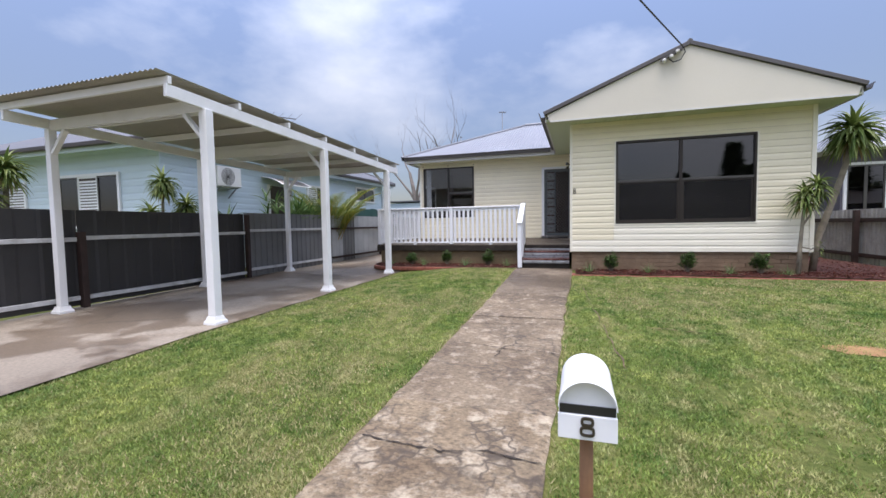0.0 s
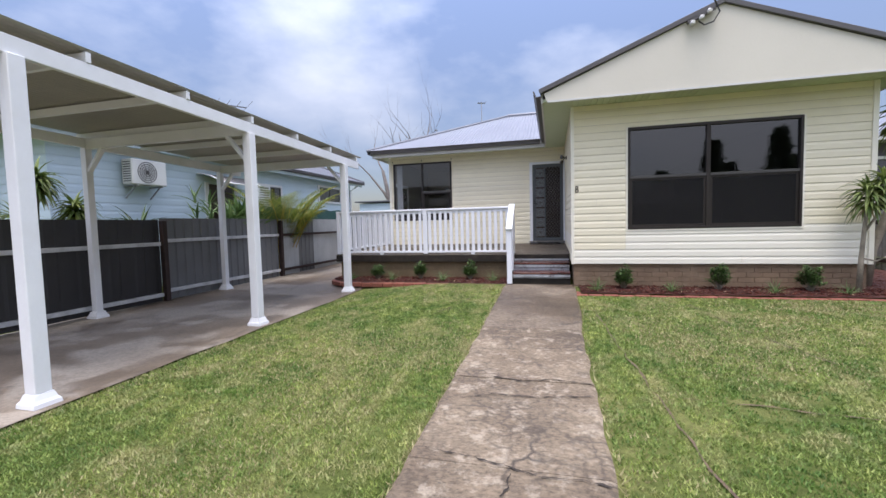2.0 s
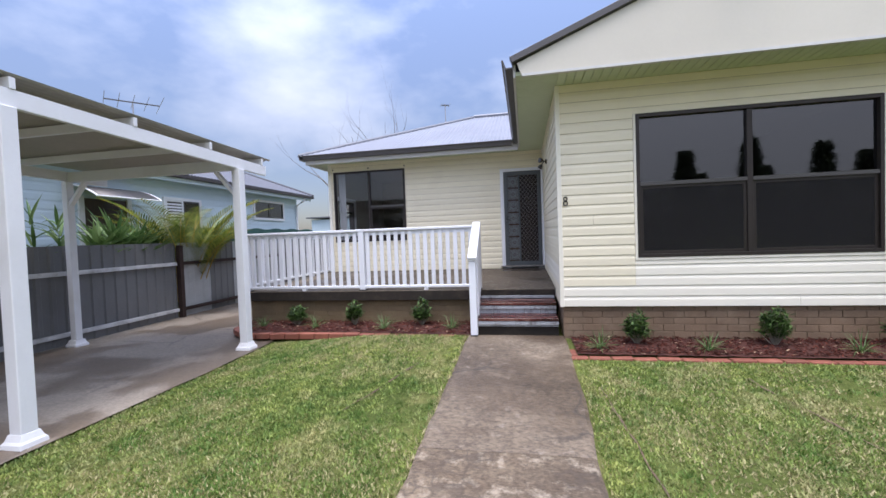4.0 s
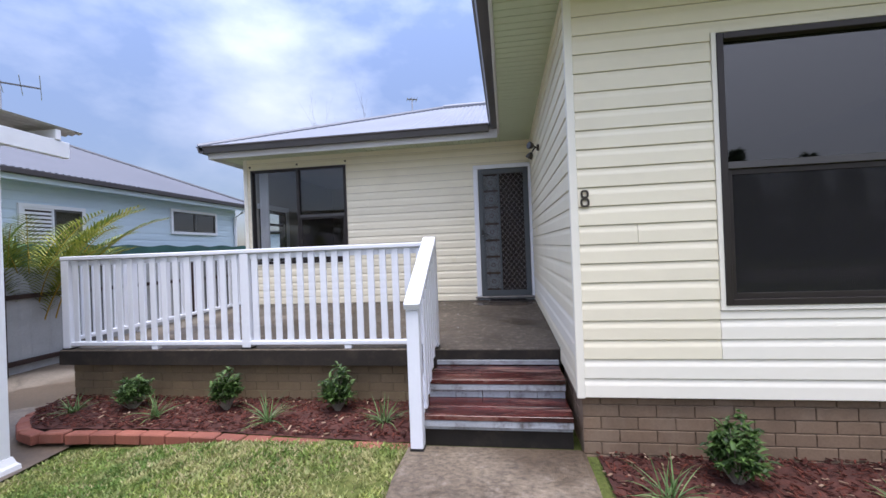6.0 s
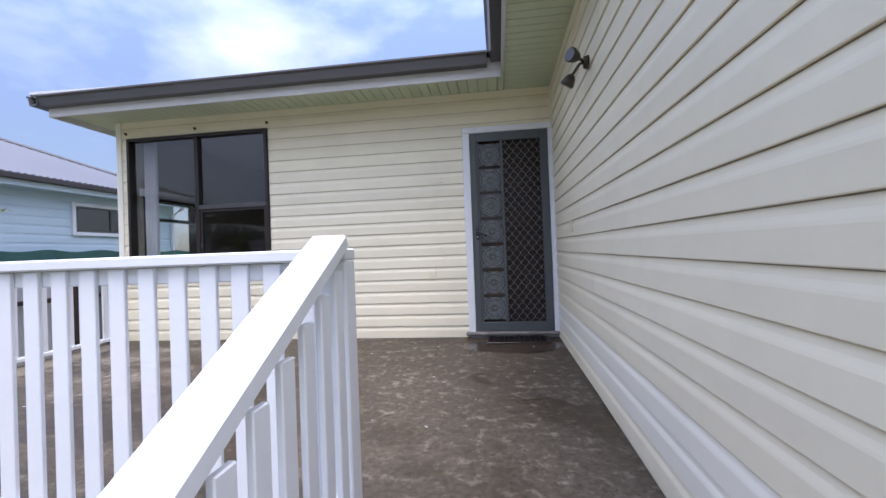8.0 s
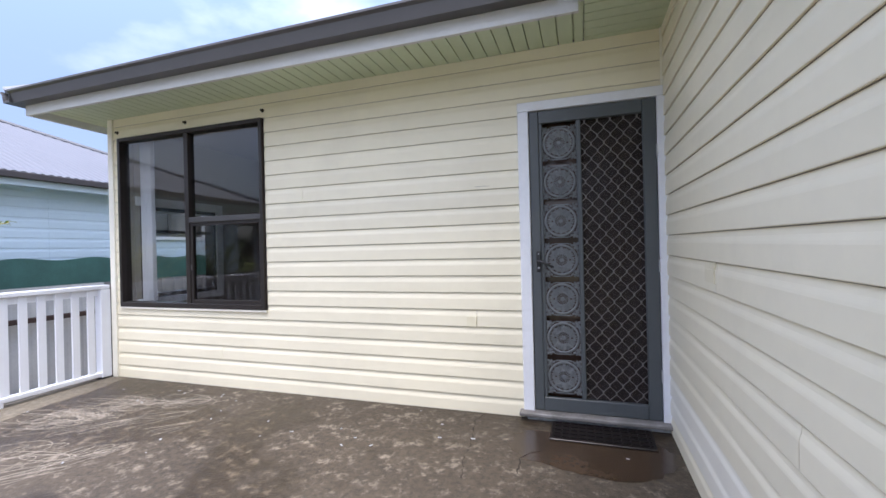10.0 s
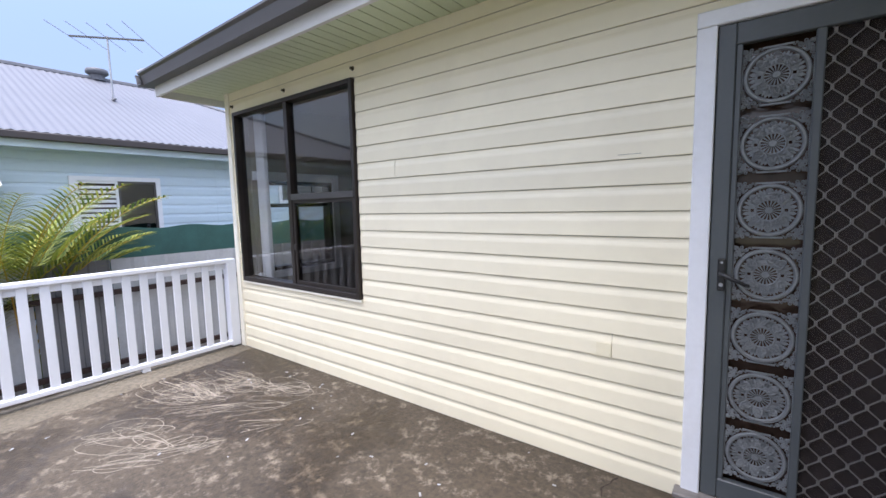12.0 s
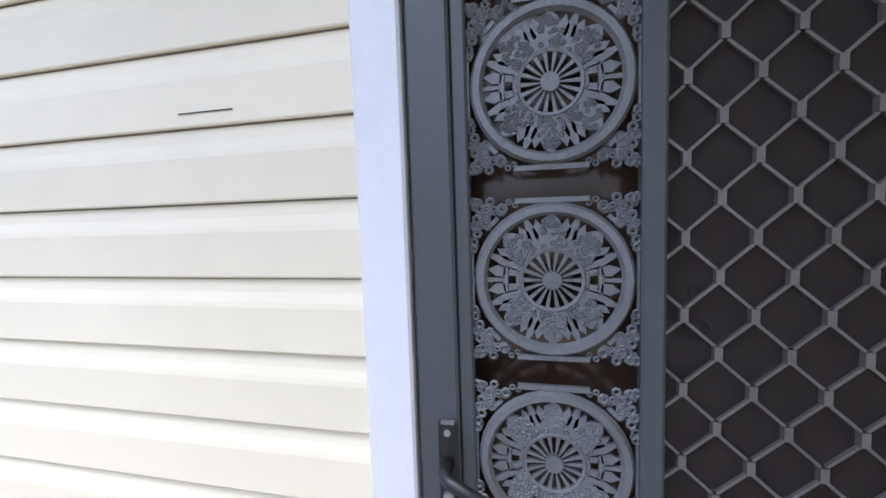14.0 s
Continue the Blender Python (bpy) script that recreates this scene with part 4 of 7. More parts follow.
def porch_window():
    x0, x1, z0, z1 = W_PORCH
    y = WALL_Y - 0.035
    w = thing("window_2", (-3.97, WALL_Y, z0), "tall dark bronze aluminium porch window with one opening sash", "window", kind="structure")
    frame_box("window_frame", w, x0, x1, y, y + 0.10, z0, z1, 0.033, M_WINFRAME, 0.045)
    xm, zt = -3.965, 2.475
    part("mullion", Shape().box(xm - 0.024, xm + 0.024, y + 0.01, y + 0.085, z0 + 0.045, z1 - 0.033), M_WINFRAME, w, bevel=0.003)
    part("transom", Shape().box(xm + 0.024, x1 - 0.033, y + 0.005, y + 0.08, zt - 0.02, zt + 0.03), M_SASH, w, bevel=0.003)
    pane(w, x0 + 0.025, xm - 0.02, y + 0.045, z0 + 0.04, z1 - 0.028, M_GLASS2)
    pane(w, xm + 0.02, x1 - 0.028, y + 0.045, zt + 0.025, z1 - 0.028, M_GLASS2)
    a, b_, c, d = xm + 0.024, x1 - 0.033, z0 + 0.045, zt - 0.02
    part("sash", Shape().box(a, a + 0.03, y + 0.02, y + 0.045, c, d).box(b_ - 0.03, b_, y + 0.02, y + 0.045, c, d).box(a + 0.03, b_ - 0.03, y + 0.02, y + 0.045, c, c + 0.035)
         .box(a + 0.03, b_ - 0.03, y + 0.02, y + 0.045, d - 0.03, d), M_WINFRAME, w, bevel=0.002)
    pane(w, a + 0.025, b_ - 0.025, y + 0.032, c + 0.03, d - 0.025, M_GLASS3)
    part("sash_latch", Shape().box(a + 0.012, a + 0.024, y + 0.008, y + 0.02, 2.02, 2.07), M_SASH, w)
    part("window_trim", Shape().box(x0 - 0.01, x1 + 0.01, WALL_Y - 0.03, WALL_Y - 0.002, z0 - 0.018, z0 - 0.001), M_SIDING3, w, "pale sill flashing")


def side_window():
    y0, y1, z0, z1 = W_SIDE
    w = thing("window_3", (-4.9, (y0 + y1) / 2, z0), "dark framed side window seen through the porch room", "window", kind="structure")
    x = -4.96
    s = Shape().box(x, x + 0.13, y0, y0 + 0.04, z0, z1).box(x, x + 0.13, y1 - 0.04, y1, z0, z1).box(x, x + 0.13, y0 + 0.04, y1 - 0.04, z0, z0 + 0.04).box(x, x + 0.13, y0 + 0.04, y1 - 0.04, z1 - 0.04, z1)
    s.box(x + 0.03, x + 0.09, y0 + 0.04, y1 - 0.04, 2.40, 2.44)
    part("window_frame", s, M_WINFRAME, w)
    pn = part("pane", Shape().box(x + 0.05, x + 0.055, y0 + 0.03, y1 - 0.03, z0 + 0.03, z1 - 0.03), M_GLASS2, w)
    pn.visible_shadow = False
    xi = -4.829
    part("architrave", Shape().box(xi, xi + 0.02, y1, y1 + 0.09, z0 - 0.07, z1 + 0.09).box(xi, xi + 0.02, y0 - 0.05, y1 - 0.001, z1, z1 + 0.09).box(xi, xi + 0.05, y0 - 0.05, y1 - 0.001, z0 - 0.07, z0), M_TRIM, w, "white painted inner architrave")


big_window()
porch_window()
side_window()
for x, z in ((-4.855, 3.385), (-3.972, 3.385), (-3.096, 3.385)):
    b_ = thing("awning_bolt", (x, WALL_Y - 0.014, z), "small rusty bolt head above the porch window", "bolt", "bolts above the porch window")
    part("washer", Shape().tube([(x, WALL_Y - 0.002, z), (x, WALL_Y - 0.014, z)], 0.017, 10), M_BRONZE, b_)
    part("bolt_head", Shape().tube([(x, WALL_Y - 0.014, z), (x, WALL_Y - 0.034, z)], 0.011, 6), M_BRONZE, b_)


def curtain(x0, x1, y, z0, z1):
    s = Shape()
    n = 40
    s.v = [(x0 + (x1 - x0) * i / n, y + 0.02 * math.sin(i * 1.3), z) for i in range(n + 1) for z in (z0, z1)]
    s.v += [(x, y_ + 0.006, z) for x, y_, z in s.v]
    k = 2 * (n + 1)
    s.f = [(2 * i, 2 * i + 2, 2 * i + 3, 2 * i + 1) for i in range(n)] + [(k + 2 * i, k + 2 * i + 1, k + 2 * i + 3, k + 2 * i + 2) for i in range(n)]
    s.f += [(2 * i + 1, 2 * i + 3, k + 2 * i + 3, k + 2 * i + 1) for i in range(n)] + [(2 * i, k + 2 * i, k + 2 * i + 2, 2 * i + 2) for i in range(n)]
    solid("curtain", s, M_CURTAIN, "narrow white curtain drawn beside the porch window", "curtain", smooth=True)


curtain(-4.80, -4.64, WALL_Y + 0.17, 0.971, 3.40)

# porch door surround
dx0, dx1, dz0, dz1 = D_OPEN
trim = thing("door_trim", (-0.45, WALL_Y, dz0), "white painted timber architrave round the front door", "door trim", kind="structure")
part("jamb", Shape().box(dx0 - 0.074, dx0, WALL_Y - 0.028, WALL_Y + 0.03, 1.012, dz1), M_TRIM, trim, bevel=0.004)
part("jamb", Shape().box(dx1, -0.001, WALL_Y - 0.030, WALL_Y + 0.03, 1.012, dz1), M_TRIM, trim, bevel=0.003)
part("head", Shape().box(dx0 - 0.074, -0.001, WALL_Y - 0.032, WALL_Y + 0.03, dz1 + 0.0005, dz1 + 0.064), M_TRIM, trim, bevel=0.004)
part("sill", Shape().box(dx0 - 0.10, -0.003, WALL_Y - 0.085, WALL_Y + 0.10, 1.003, 1.030), M_SILL, trim, "worn grey timber door sill", bevel=0.006)
part("sill_packer", Shape().box(dx0 - 0.05, -0.01, WALL_Y - 0.04, WALL_Y + 0.05, 0.955, 1.002), M_RISER, trim)


def cast_panel(parent, cx, cz, y, w, h):
    """One pierced cast panel: ring, rays, lace band and leafy corners."""
    s = Shape()

    def sector(r0, r1, a0, a1, d0, d1):
        n = max(1, int((a1 - a0) / 0.2))
        for i in range(n):
            p, q = a0 + (a1 - a0) * i / n, a0 + (a1 - a0) * (i + 1) / n
            pts = [(cx + r * math.cos(t), yy, cz + r * math.sin(t)) for yy in (y - d1, y - d0) for r, t in ((r0, p), (r1, p), (r1, q), (r0, q))]
            s.add(pts, [(0, 1, 2, 3), (7, 6, 5, 4), (0, 4, 5, 1), (1, 5, 6, 2), (2, 6, 7, 3), (3, 7, 4, 0)])

    R = w * 0.47
    m = Matrix.Translation((cx, y - 0.006, cz)) @ pose(0, 0, 0, 90)
    s.torus(m, R * 0.94, R * 0.085, 36, 6)
    sector(0, R * 0.12, 0, 2 * math.pi, 0.0, 0.011)
    s.torus(m, R * 0.40, R * 0.032, 28, 5)
    for i in range(18):
        a = 2 * math.pi * i / 18
        sector(R * 0.11, R * 0.41, a - 0.075, a + 0.075, 0.001, 0.007)

    def leaf(a, outline, d0, d1):
        """A flat lobe: (radius, half angle) pairs from its root to its tip."""
        pts = [(r, a - w) for r, w in outline] + [(r, a + w) for r, w in reversed(outline) if w > 0]
        k = len(pts)
        vs = [(cx + R * r * math.cos(t), yy, cz + R * r * math.sin(t)) for yy in (y - d1, y - d0) for r, t in pts]
        s.add(vs, [tuple(range(k)), tuple(range(2 * k - 1, k - 1, -1))] + [(i, i + k, (i + 1) % k + k, (i + 1) % k) for i in range(k)])

    rnd = random.Random(7)
    for i in range(8):
        a = 2 * math.pi * i / 8
        if i % 4:
            leaf(a, ((0.40, 0.30), (0.52, 0.31), (0.62, 0.27), (0.70, 0.20), (0.80, 0.12), (0.89, 0.0)), 0.0, 0.007)
            leaf(a - 0.25, ((0.58, 0.10), (0.70, 0.11), (0.83, 0.0)), 0.0, 0.006)
            leaf(a + 0.25, ((0.58, 0.10), (0.70, 0.11), (0.83, 0.0)), 0.0, 0.006)
            for _ in range(46):
                r = R * rnd.uniform(0.43, 0.80)
                t = a + rnd.uniform(-0.28, 0.28) * (1.15 - 0.8 * max(0, r / R - 0.55) / 0.25)
                mm = Matrix.Translation((cx + r * math.cos(t), y - 0.007, cz + r * math.sin(t))) @ pose(0, 0, 0, 90)
                s.torus(mm, R * rnd.uniform(0.014, 0.028), R * 0.018, 6, 4)
        else:
            sector(R * 0.40, R * 0.47, a - 0.24, a + 0.24, 0.0, 0.006)
            sector(R * 0.58, R * 0.65, a - 0.30, a + 0.30, 0.0, 0.006)
            sector(R * 0.46, R * 0.59, a - 0.30, a - 0.11, 0.0, 0.006)
            sector(R * 0.46, R * 0.59, a + 0.11, a + 0.30, 0.0, 0.006)
            sector(R * 0.64, R * 0.90, a - 0.035, a + 0.035, 0.0, 0.006)
            leaf(a - 0.17, ((0.62, 0.09), (0.74, 0.10), (0.86, 0.0)), 0.0, 0.006)
            leaf(a + 0.17, ((0.62, 0.09), (0.74, 0.10), (0.86, 0.0)), 0.0, 0.006)
        b_ = a + math.pi / 8
        leaf(b_, ((0.40, 0.12), (0.60, 0.13), (0.72, 0.08), (0.90, 0.02)), 0.0, 0.006)
    for sx in (-1, 1):
        for sz in (-1, 1):
            rc = random.Random(11)
            for _ in range(130):
                u, v = rc.uniform(0.17, 0.488), rc.uniform(0.17, 0.488)
                if u * u + v * v < 0.248 or rc.random() < 0.25:
                    continue
                rr = rc.uniform(0.010, 0.026)
                mm = Matrix.Translation((cx + sx * u * w, y - 0.004 - rc.uniform(0, 0.003), cz + sz * v * h)) @ pose(0, 0, 0, 90)
                s.torus(mm, rr * w, rr * w * 0.5, 7, 4)
            for k in range(4):
                a, b_ = rc.uniform(0.30, 0.47), rc.uniform(0.36, 0.48)
                s.bar((cx + sx * a * w, y - 0.004, cz + sz * b_ * h), (cx + sx * b_ * w, y - 0.004, cz + sz * a * h), 0.006, 0.005, (0, 1, 0))
        s.box(cx + sx * w * 0.497 - 0.0025, cx + sx * w * 0.497 + 0.0025, y - 0.006, y, cz - h * 0.24, cz + h * 0.24)
    for sz in (-1, 1):
        s.bar((cx - w * 0.22, y - 0.004, cz + sz * h * 0.485), (cx + w * 0.22, y - 0.004, cz + sz * h * 0.485), 0.008, 0.007)
    return part("cast_panel", s, M_CAST, parent, "pierced cast panel with rayed ring and leafy corners", smooth=False)


def security_door():
    y = WALL_Y - 0.018
    d = thing("door_1", (-0.45, WALL_Y, dz0), "charcoal security screen door with cast panels and diamond grille", "door", kind="structure")
    xs = (dx0 + 0.004, -0.762, -0.538, -0.508, -0.132, dx1 - 0.004)
    z0, z1 = dz0 + 0.004, dz1 - 0.004
    st = lambda nm, *b_: part(nm, Shape().box(*b_), M_DOOR, d, bevel=0.004)
    st("stile", xs[0], xs[1] - 0.022, y, y + 0.038, z0, z1)
    part("stile_bead", Shape().box(xs[1] - 0.0215, xs[1], y + 0.008, y + 0.034, z0 + 0.09, z1 - 0.085), M_DOOR, d, bevel=0.003)
    st("stile", xs[4], xs[5], y, y + 0.038, z0, z1)
    st("rail", xs[1] - 0.0215, xs[4] - 0.0005, y + 0.001, y + 0.037, z1 - 0.085, z1)
    st("rail", xs[1] - 0.0215, xs[4] - 0.0005, y + 0.001, y + 0.037, z0, z0 + 0.09)
    st("mid_stile", xs[2], xs[3], y + 0.003, y + 0.035, z0 + 0.0905, z1 - 0.0855)
    cx, w = (xs[1] + xs[2]) / 2, xs[2] - xs[1]
    for k in range(7):
        cast_panel(d, cx, 2.063 + 0.2655 * (3 - k), y + 0.022, w, 0.228)
    # expanded diamond grille
    px, pz = 0.0808, 0.1005
    s = Shape()
    gx0, gx1, gz0, gz1 = xs[3], xs[4], z0 + 0.09, z1 - 0.085
    yg = y + 0.022

    def clip_bar(a, b_):
        (ax, az), (bx_, bz) = a, b_
        t0, t1 = 0.0, 1.0
        for p, q, lo, hi in ((ax, bx_, gx0, gx1), (az, bz, gz0, gz1)):
            if abs(q - p) < 1e-9:
                if p < lo or p > hi:
                    return
                continue
            u, v = sorted(((lo - p) / (q - p), (hi - p) / (q - p)))
            t0, t1 = max(t0, u), min(t1, v)
        if t1 - t0 > 0.05:
            s.bar((ax + (bx_ - ax) * t0, yg, az + (bz - az) * t0), (ax + (bx_ - ax) * t1, yg, az + (bz - az) * t1), 0.0040, 0.0055, (0, 1, 0))

    nx, nz = 7, 22
    for i in range(-1, nx):
        for j in range(-1, nz):
            x, z = -0.484 + i * px, 2.484 - 14 * pz + j * pz
            hn = 0.0095
            for ox, oz in ((0, 0), (px / 2, pz / 2)):
                cx_, cz_ = x + ox, z + oz
                clip_bar((cx_, cz_ - hn), (cx_, cz_ + hn))
                clip_bar((cx_ + 0.001, cz_ - hn), (cx_ + 0.001, cz_ + hn))
                clip_bar((cx_ + 0.003, cz_ + hn), (cx_ + px / 2 - 0.003, cz_ + pz / 2 - hn))
                clip_bar((cx_ - 0.003, cz_ + hn), (cx_ - px / 2 + 0.003, cz_ + pz / 2 - hn))
                if gx0 < cx_ < gx1 and gz0 + hn < cz_ < gz1 - hn:
                    s.box(cx_ - 0.0048, cx_ + 0.0048, yg - 0.006, yg + 0.006, cz_ - hn, cz_ + hn)
    part("grille", s, M_GRILLE, d, "brown expanded diamond metal grille")
    part("insect_screen", Shape().box(gx0, gx1, yg + 0.008, yg + 0.0085, gz0, gz1), M_DOORMESH, d, "dark woven insect screen")
    # lock and lever
    hx = -0.800
    lk = part("lock_plate", Shape().box(hx - 0.015, hx + 0.015, y - 0.010, y, 1.985, 2.125), M_BLACK, d, "black lever lock plate", bevel=0.005)
    part("lever", Shape().tube([(hx, y - 0.008, 2.062), (hx, y - 0.042, 2.062), (hx + 0.012, y - 0.05, 2.058), (hx + 0.055, y - 0.05, 2.038), (hx + 0.10, y - 0.047, 2.018)], [0.010, 0.010, 0.010, 0.008, 0.006], 8), M_BLACK, lk, smooth=True)
    part("key_cylinder", Shape().tube([(hx, y - 0.009, 2.012), (hx, y - 0.016, 2.012)], 0.008, 10), M_PIPE, lk)
    part("screw", Shape().tube([(hx, y - 0.009, 2.108), (hx, y - 0.013, 2.108)], 0.005, 8), M_PIPE, lk)
    for z in (2.75, 2.02, 1.32):
        part("hinge", Shape().tube([(dx1 - 0.002, y - 0.006, z - 0.04), (dx1 - 0.002, y - 0.006, z + 0.04)], 0.006, 8), M_RAIL, d)


security_door()
idoor = thing("inner_door", (-0.45, WALL_Y + 0.09, dz0), "dark timber front door behind the screen", "door", kind="structure")
part("leaf", Shape().box(dx0 + 0.002, dx1 - 0.002, WALL_Y + 0.075, WALL_Y + 0.115, 1.031, dz1 - 0.002), M_FRONTDOOR, idoor)
part("door_knob", Shape().tube([(-0.448, WALL_Y + 0.0745, 2.245), (-0.448, WALL_Y + 0.06, 2.245), (-0.448, WALL_Y + 0.052, 2.245)], [0.014, 0.017, 0.008], 12), M_BRONZE, idoor, smooth=True)
part("lock_cylinder", Shape().tube([(-0.448, WALL_Y + 0.0745, 2.30), (-0.448, WALL_Y + 0.064, 2.30)], 0.011, 10), M_BRONZE, idoor)

# ---- house numerals, spotlight, outlet ----
def eight(name, cx, y, cz, h, w, t, material, label, category):
    """A figure eight of square strokes, rounded at the corners."""
    s = Shape()
    for k, (c, hh, ww) in enumerate(((cz - h * 0.235, h * 0.53, w), (cz + h * 0.255, h * 0.49, w * 0.88))):
        pts = []
        for i in range(28):
            a = 2 * math.pi * i / 28
            ca, sa = math.cos(a), math.sin(a)
            p = 0.62
            pts.append((cx + (ww - t) / 2 * math.copysign(abs(ca) ** p, ca), c + (hh - t) / 2 * math.copysign(abs(sa) ** p, sa)))
        s.ring(pts, y, t, 0.008)
    return solid(name, s, material, label, category)


eight("house_number", 0.0765, FRONT_Y - 0.020, 2.104, 0.112, 0.058, 0.013, M_BRONZE, "dark bronze house number 8 on the cream boards", "house number")


def spotlight():
    sp = thing("spotlight", (-0.016, 12.0, 2.97), "twin dark bronze security spotlights on the side wall", "spotlight")
    part("base_plate", Shape().tube([(-0.014, 12.0, 2.97), (-0.04, 12.0, 2.97)], [0.042, 0.034], 14), M_BRONZE, sp, smooth=True)
    for dy, dz in ((-0.075, 0.025), (0.06, -0.075)):
        e = Vector((-0.125, 12.0 + dy * 1.25, 2.955 + dz))
        o = Vector((-0.04, dy * 0.4, dz * 0.7 - 0.012)).normalized()
        hd = part("lamp_head", Shape().tube([e - o * 0.055, e - o * 0.035, e, e + o * 0.012], [0.018, 0.032, 0.042, 0.043], 14), M_BRONZE, sp, smooth=True)
        part("lens", Shape().tube([e + o * 0.0125, e + o * 0.016], 0.036, 14), M_SASH, hd, "grey lamp glass")
        part("arm", Shape().tube([(-0.036, 12.0, 2.97), (-0.06, 12.0 + dy * 0.4, 2.975), tuple(e - o * 0.05)], 0.009, 8), M_BRONZE, hd)


spotlight()
out_box = thing("board_patch", (-0.014, 12.84, 2.05), "yellowed repair patch on a side wall board", "patch")
part("cover", Shape().box(-0.0165, -0.0125, 12.77, 12.90, 1.99, 2.045).box(-0.0155, -0.0075, 12.77, 12.90, 2.046, 2.075), M_SIDING2, out_box)

# ---- door mat ----
mat_ob = thing("door_mat", (-0.43, 13.55, floor_at(13.55)), "wet black rubber mat before the door", "mat")
zf = floor_at(13.45)
part("mat_base", Shape().box(-0.735, -0.13, 13.465, 13.735, zf + 0.002, zf + 0.014), M_RUBBER, mat_ob, bevel=0.004)
s = Shape()
for i in range(12):
    s.box(-0.72 + i * 0.05, -0.712 + i * 0.05, 13.48, 13.72, zf + 0.0145, zf + 0.020)
for j in range(5):
    s.box(-0.72, -0.15, 13.495 + j * 0.053, 13.502 + j * 0.053, zf + 0.0145, zf + 0.022)
part("mat_ribs", s, M_RUBBER, mat_ob)


def floor_patch(name, cx, cy, rx, ry, seed, lift, material, label, category):
    """An irregular flat stain on the porch floor."""
    s = Shape()
    n = 64
    s.v = [(cx, cy, floor_at(cy) + lift)]
    for i in range(n):
        a = 2 * math.pi * i / n
        k = 1 + 0.30 * noise.noise((math.cos(a) * 1.3, math.sin(a) * 1.3, seed)) + 0.12 * noise.noise((math.cos(a) * 5, math.sin(a) * 5, seed))
        x, y = min(cx + rx * k * math.cos(a), -0.02), min(cy + ry * k * math.sin(a), WALL_Y - 0.03)
        s.v.append((x, y, floor_at(y) + lift))
    s.f = [(0, 1 + i, 1 + (i + 1) % n) for i in range(n)]
    return solid(name, s, material, label, category, kind="structure")


floor_patch("wet_patch", -0.50, 13.40, 0.50, 0.26, 3, 0.0016, M_WET, "dark wet stain round the door mat", "stain")


strip = Shape()
for y in steps(PORCH_Y + 0.02, WALL_Y - 0.03, 90):
    x = -4.62 + 0.10 * noise.noise((y * 1.4, 3, 0)) + 0.05 * noise.noise((y * 7, 5, 0)) - 0.14 * (y - 12.0) / 2
    strip.v += [(-5.095, y, floor_at(y) + 0.0015), (x, y, floor_at(y) + 0.0015)]
strip.f = [(2 * i, 2 * i + 1, 2 * i + 3, 2 * i + 2) for i in range(90)]
solid("floor_edge", strip, M_PORCHEDGE, "paler worn strip of porch floor beside the railing", "floor", kind="structure")


def crack(pts, w, zf, label):
    """A jagged open crack along points (x, y)."""
    s = Shape()
    p = [(ax + (bx - ax) * i / 14, ay + (by - ay) * i / 14) for (ax, ay), (bx, by) in zip(pts, pts[1:]) for i in range(14)] + [pts[-1]]
    p = [(x + 0.014 * noise.noise((x * 23, y * 23, 1)), y + 0.014 * noise.noise((x * 23, y * 23, 5))) for x, y in p]
    for i, (x, y) in enumerate(p):
        (ax, ay), (bx, by) = p[max(i - 1, 0)], p[min(i + 1, len(p) - 1)]
        ln = math.hypot(bx - ax, by - ay) or 1
        k = w * max(0.12, 0.6 + 1.3 * noise.noise((x * 17, y * 17, 3)))
        nx, ny = -(by - ay) / ln * k, (bx - ax) / ln * k
        s.v += [(x - nx, y - ny, zf(x - nx, y - ny)), (x + nx, y + ny, zf(x + nx, y + ny))]
    s.f = [(2 * i, 2 * i + 2, 2 * i + 3, 2 * i + 1) for i in range(len(p) - 1)]
    solid("crack", s, M_CRACK, label, "crack", kind="structure")


for pts in ([(-1.20, 13.75), (-1.24, 13.63), (-1.19, 13.3), (-1.19, 13.12), (-1.14, 12.92)], [(-0.71, 13.35), (-0.84, 13.27), (-0.88, 13.2), (-0.87, 13.04)]):
    crack(pts, 0.004, lambda x, y: floor_at(y) + 0.0026, "thin dark crack in the porch concrete")
for pts in ([(-1.11, 4.46), (-0.83, 4.42), (-0.62, 4.37), (-0.43, 4.31), (-0.21, 4.32), (-0.02, 4.29)], [(-0.58, 4.3), (-0.58, 4.19), (-0.6, 4.11)], [(-0.84, 5.62), (-0.58, 5.56), (-0.34, 5.64), (-0.02, 5.59)], [(-1.04, 5.17), (-0.79, 5.28), (-0.47, 5.28), (-0.03, 5.37)], [(-1.14, 2.51), (-0.9, 2.48), (-0.61, 2.46), (-0.36, 2.53), (-0.07, 2.48)]):
    crack(pts, 0.007, lambda x, y: ground_z(x, y) + 0.0335, "open jagged crack across the garden path")


# ---- porch railing ----
def baluster(parent, x, y, z0, z1, along="x", w=0.062, t=0.019):
    b_ = (x - w / 2, x + w / 2, y - t / 2, y + t / 2) if along == "x" else (x - t / 2, x + t / 2, y - w / 2, y + w / 2)
    part("baluster", Shape().box(*b_, z0, z1), M_WHITE, parent, bevel=0.003)


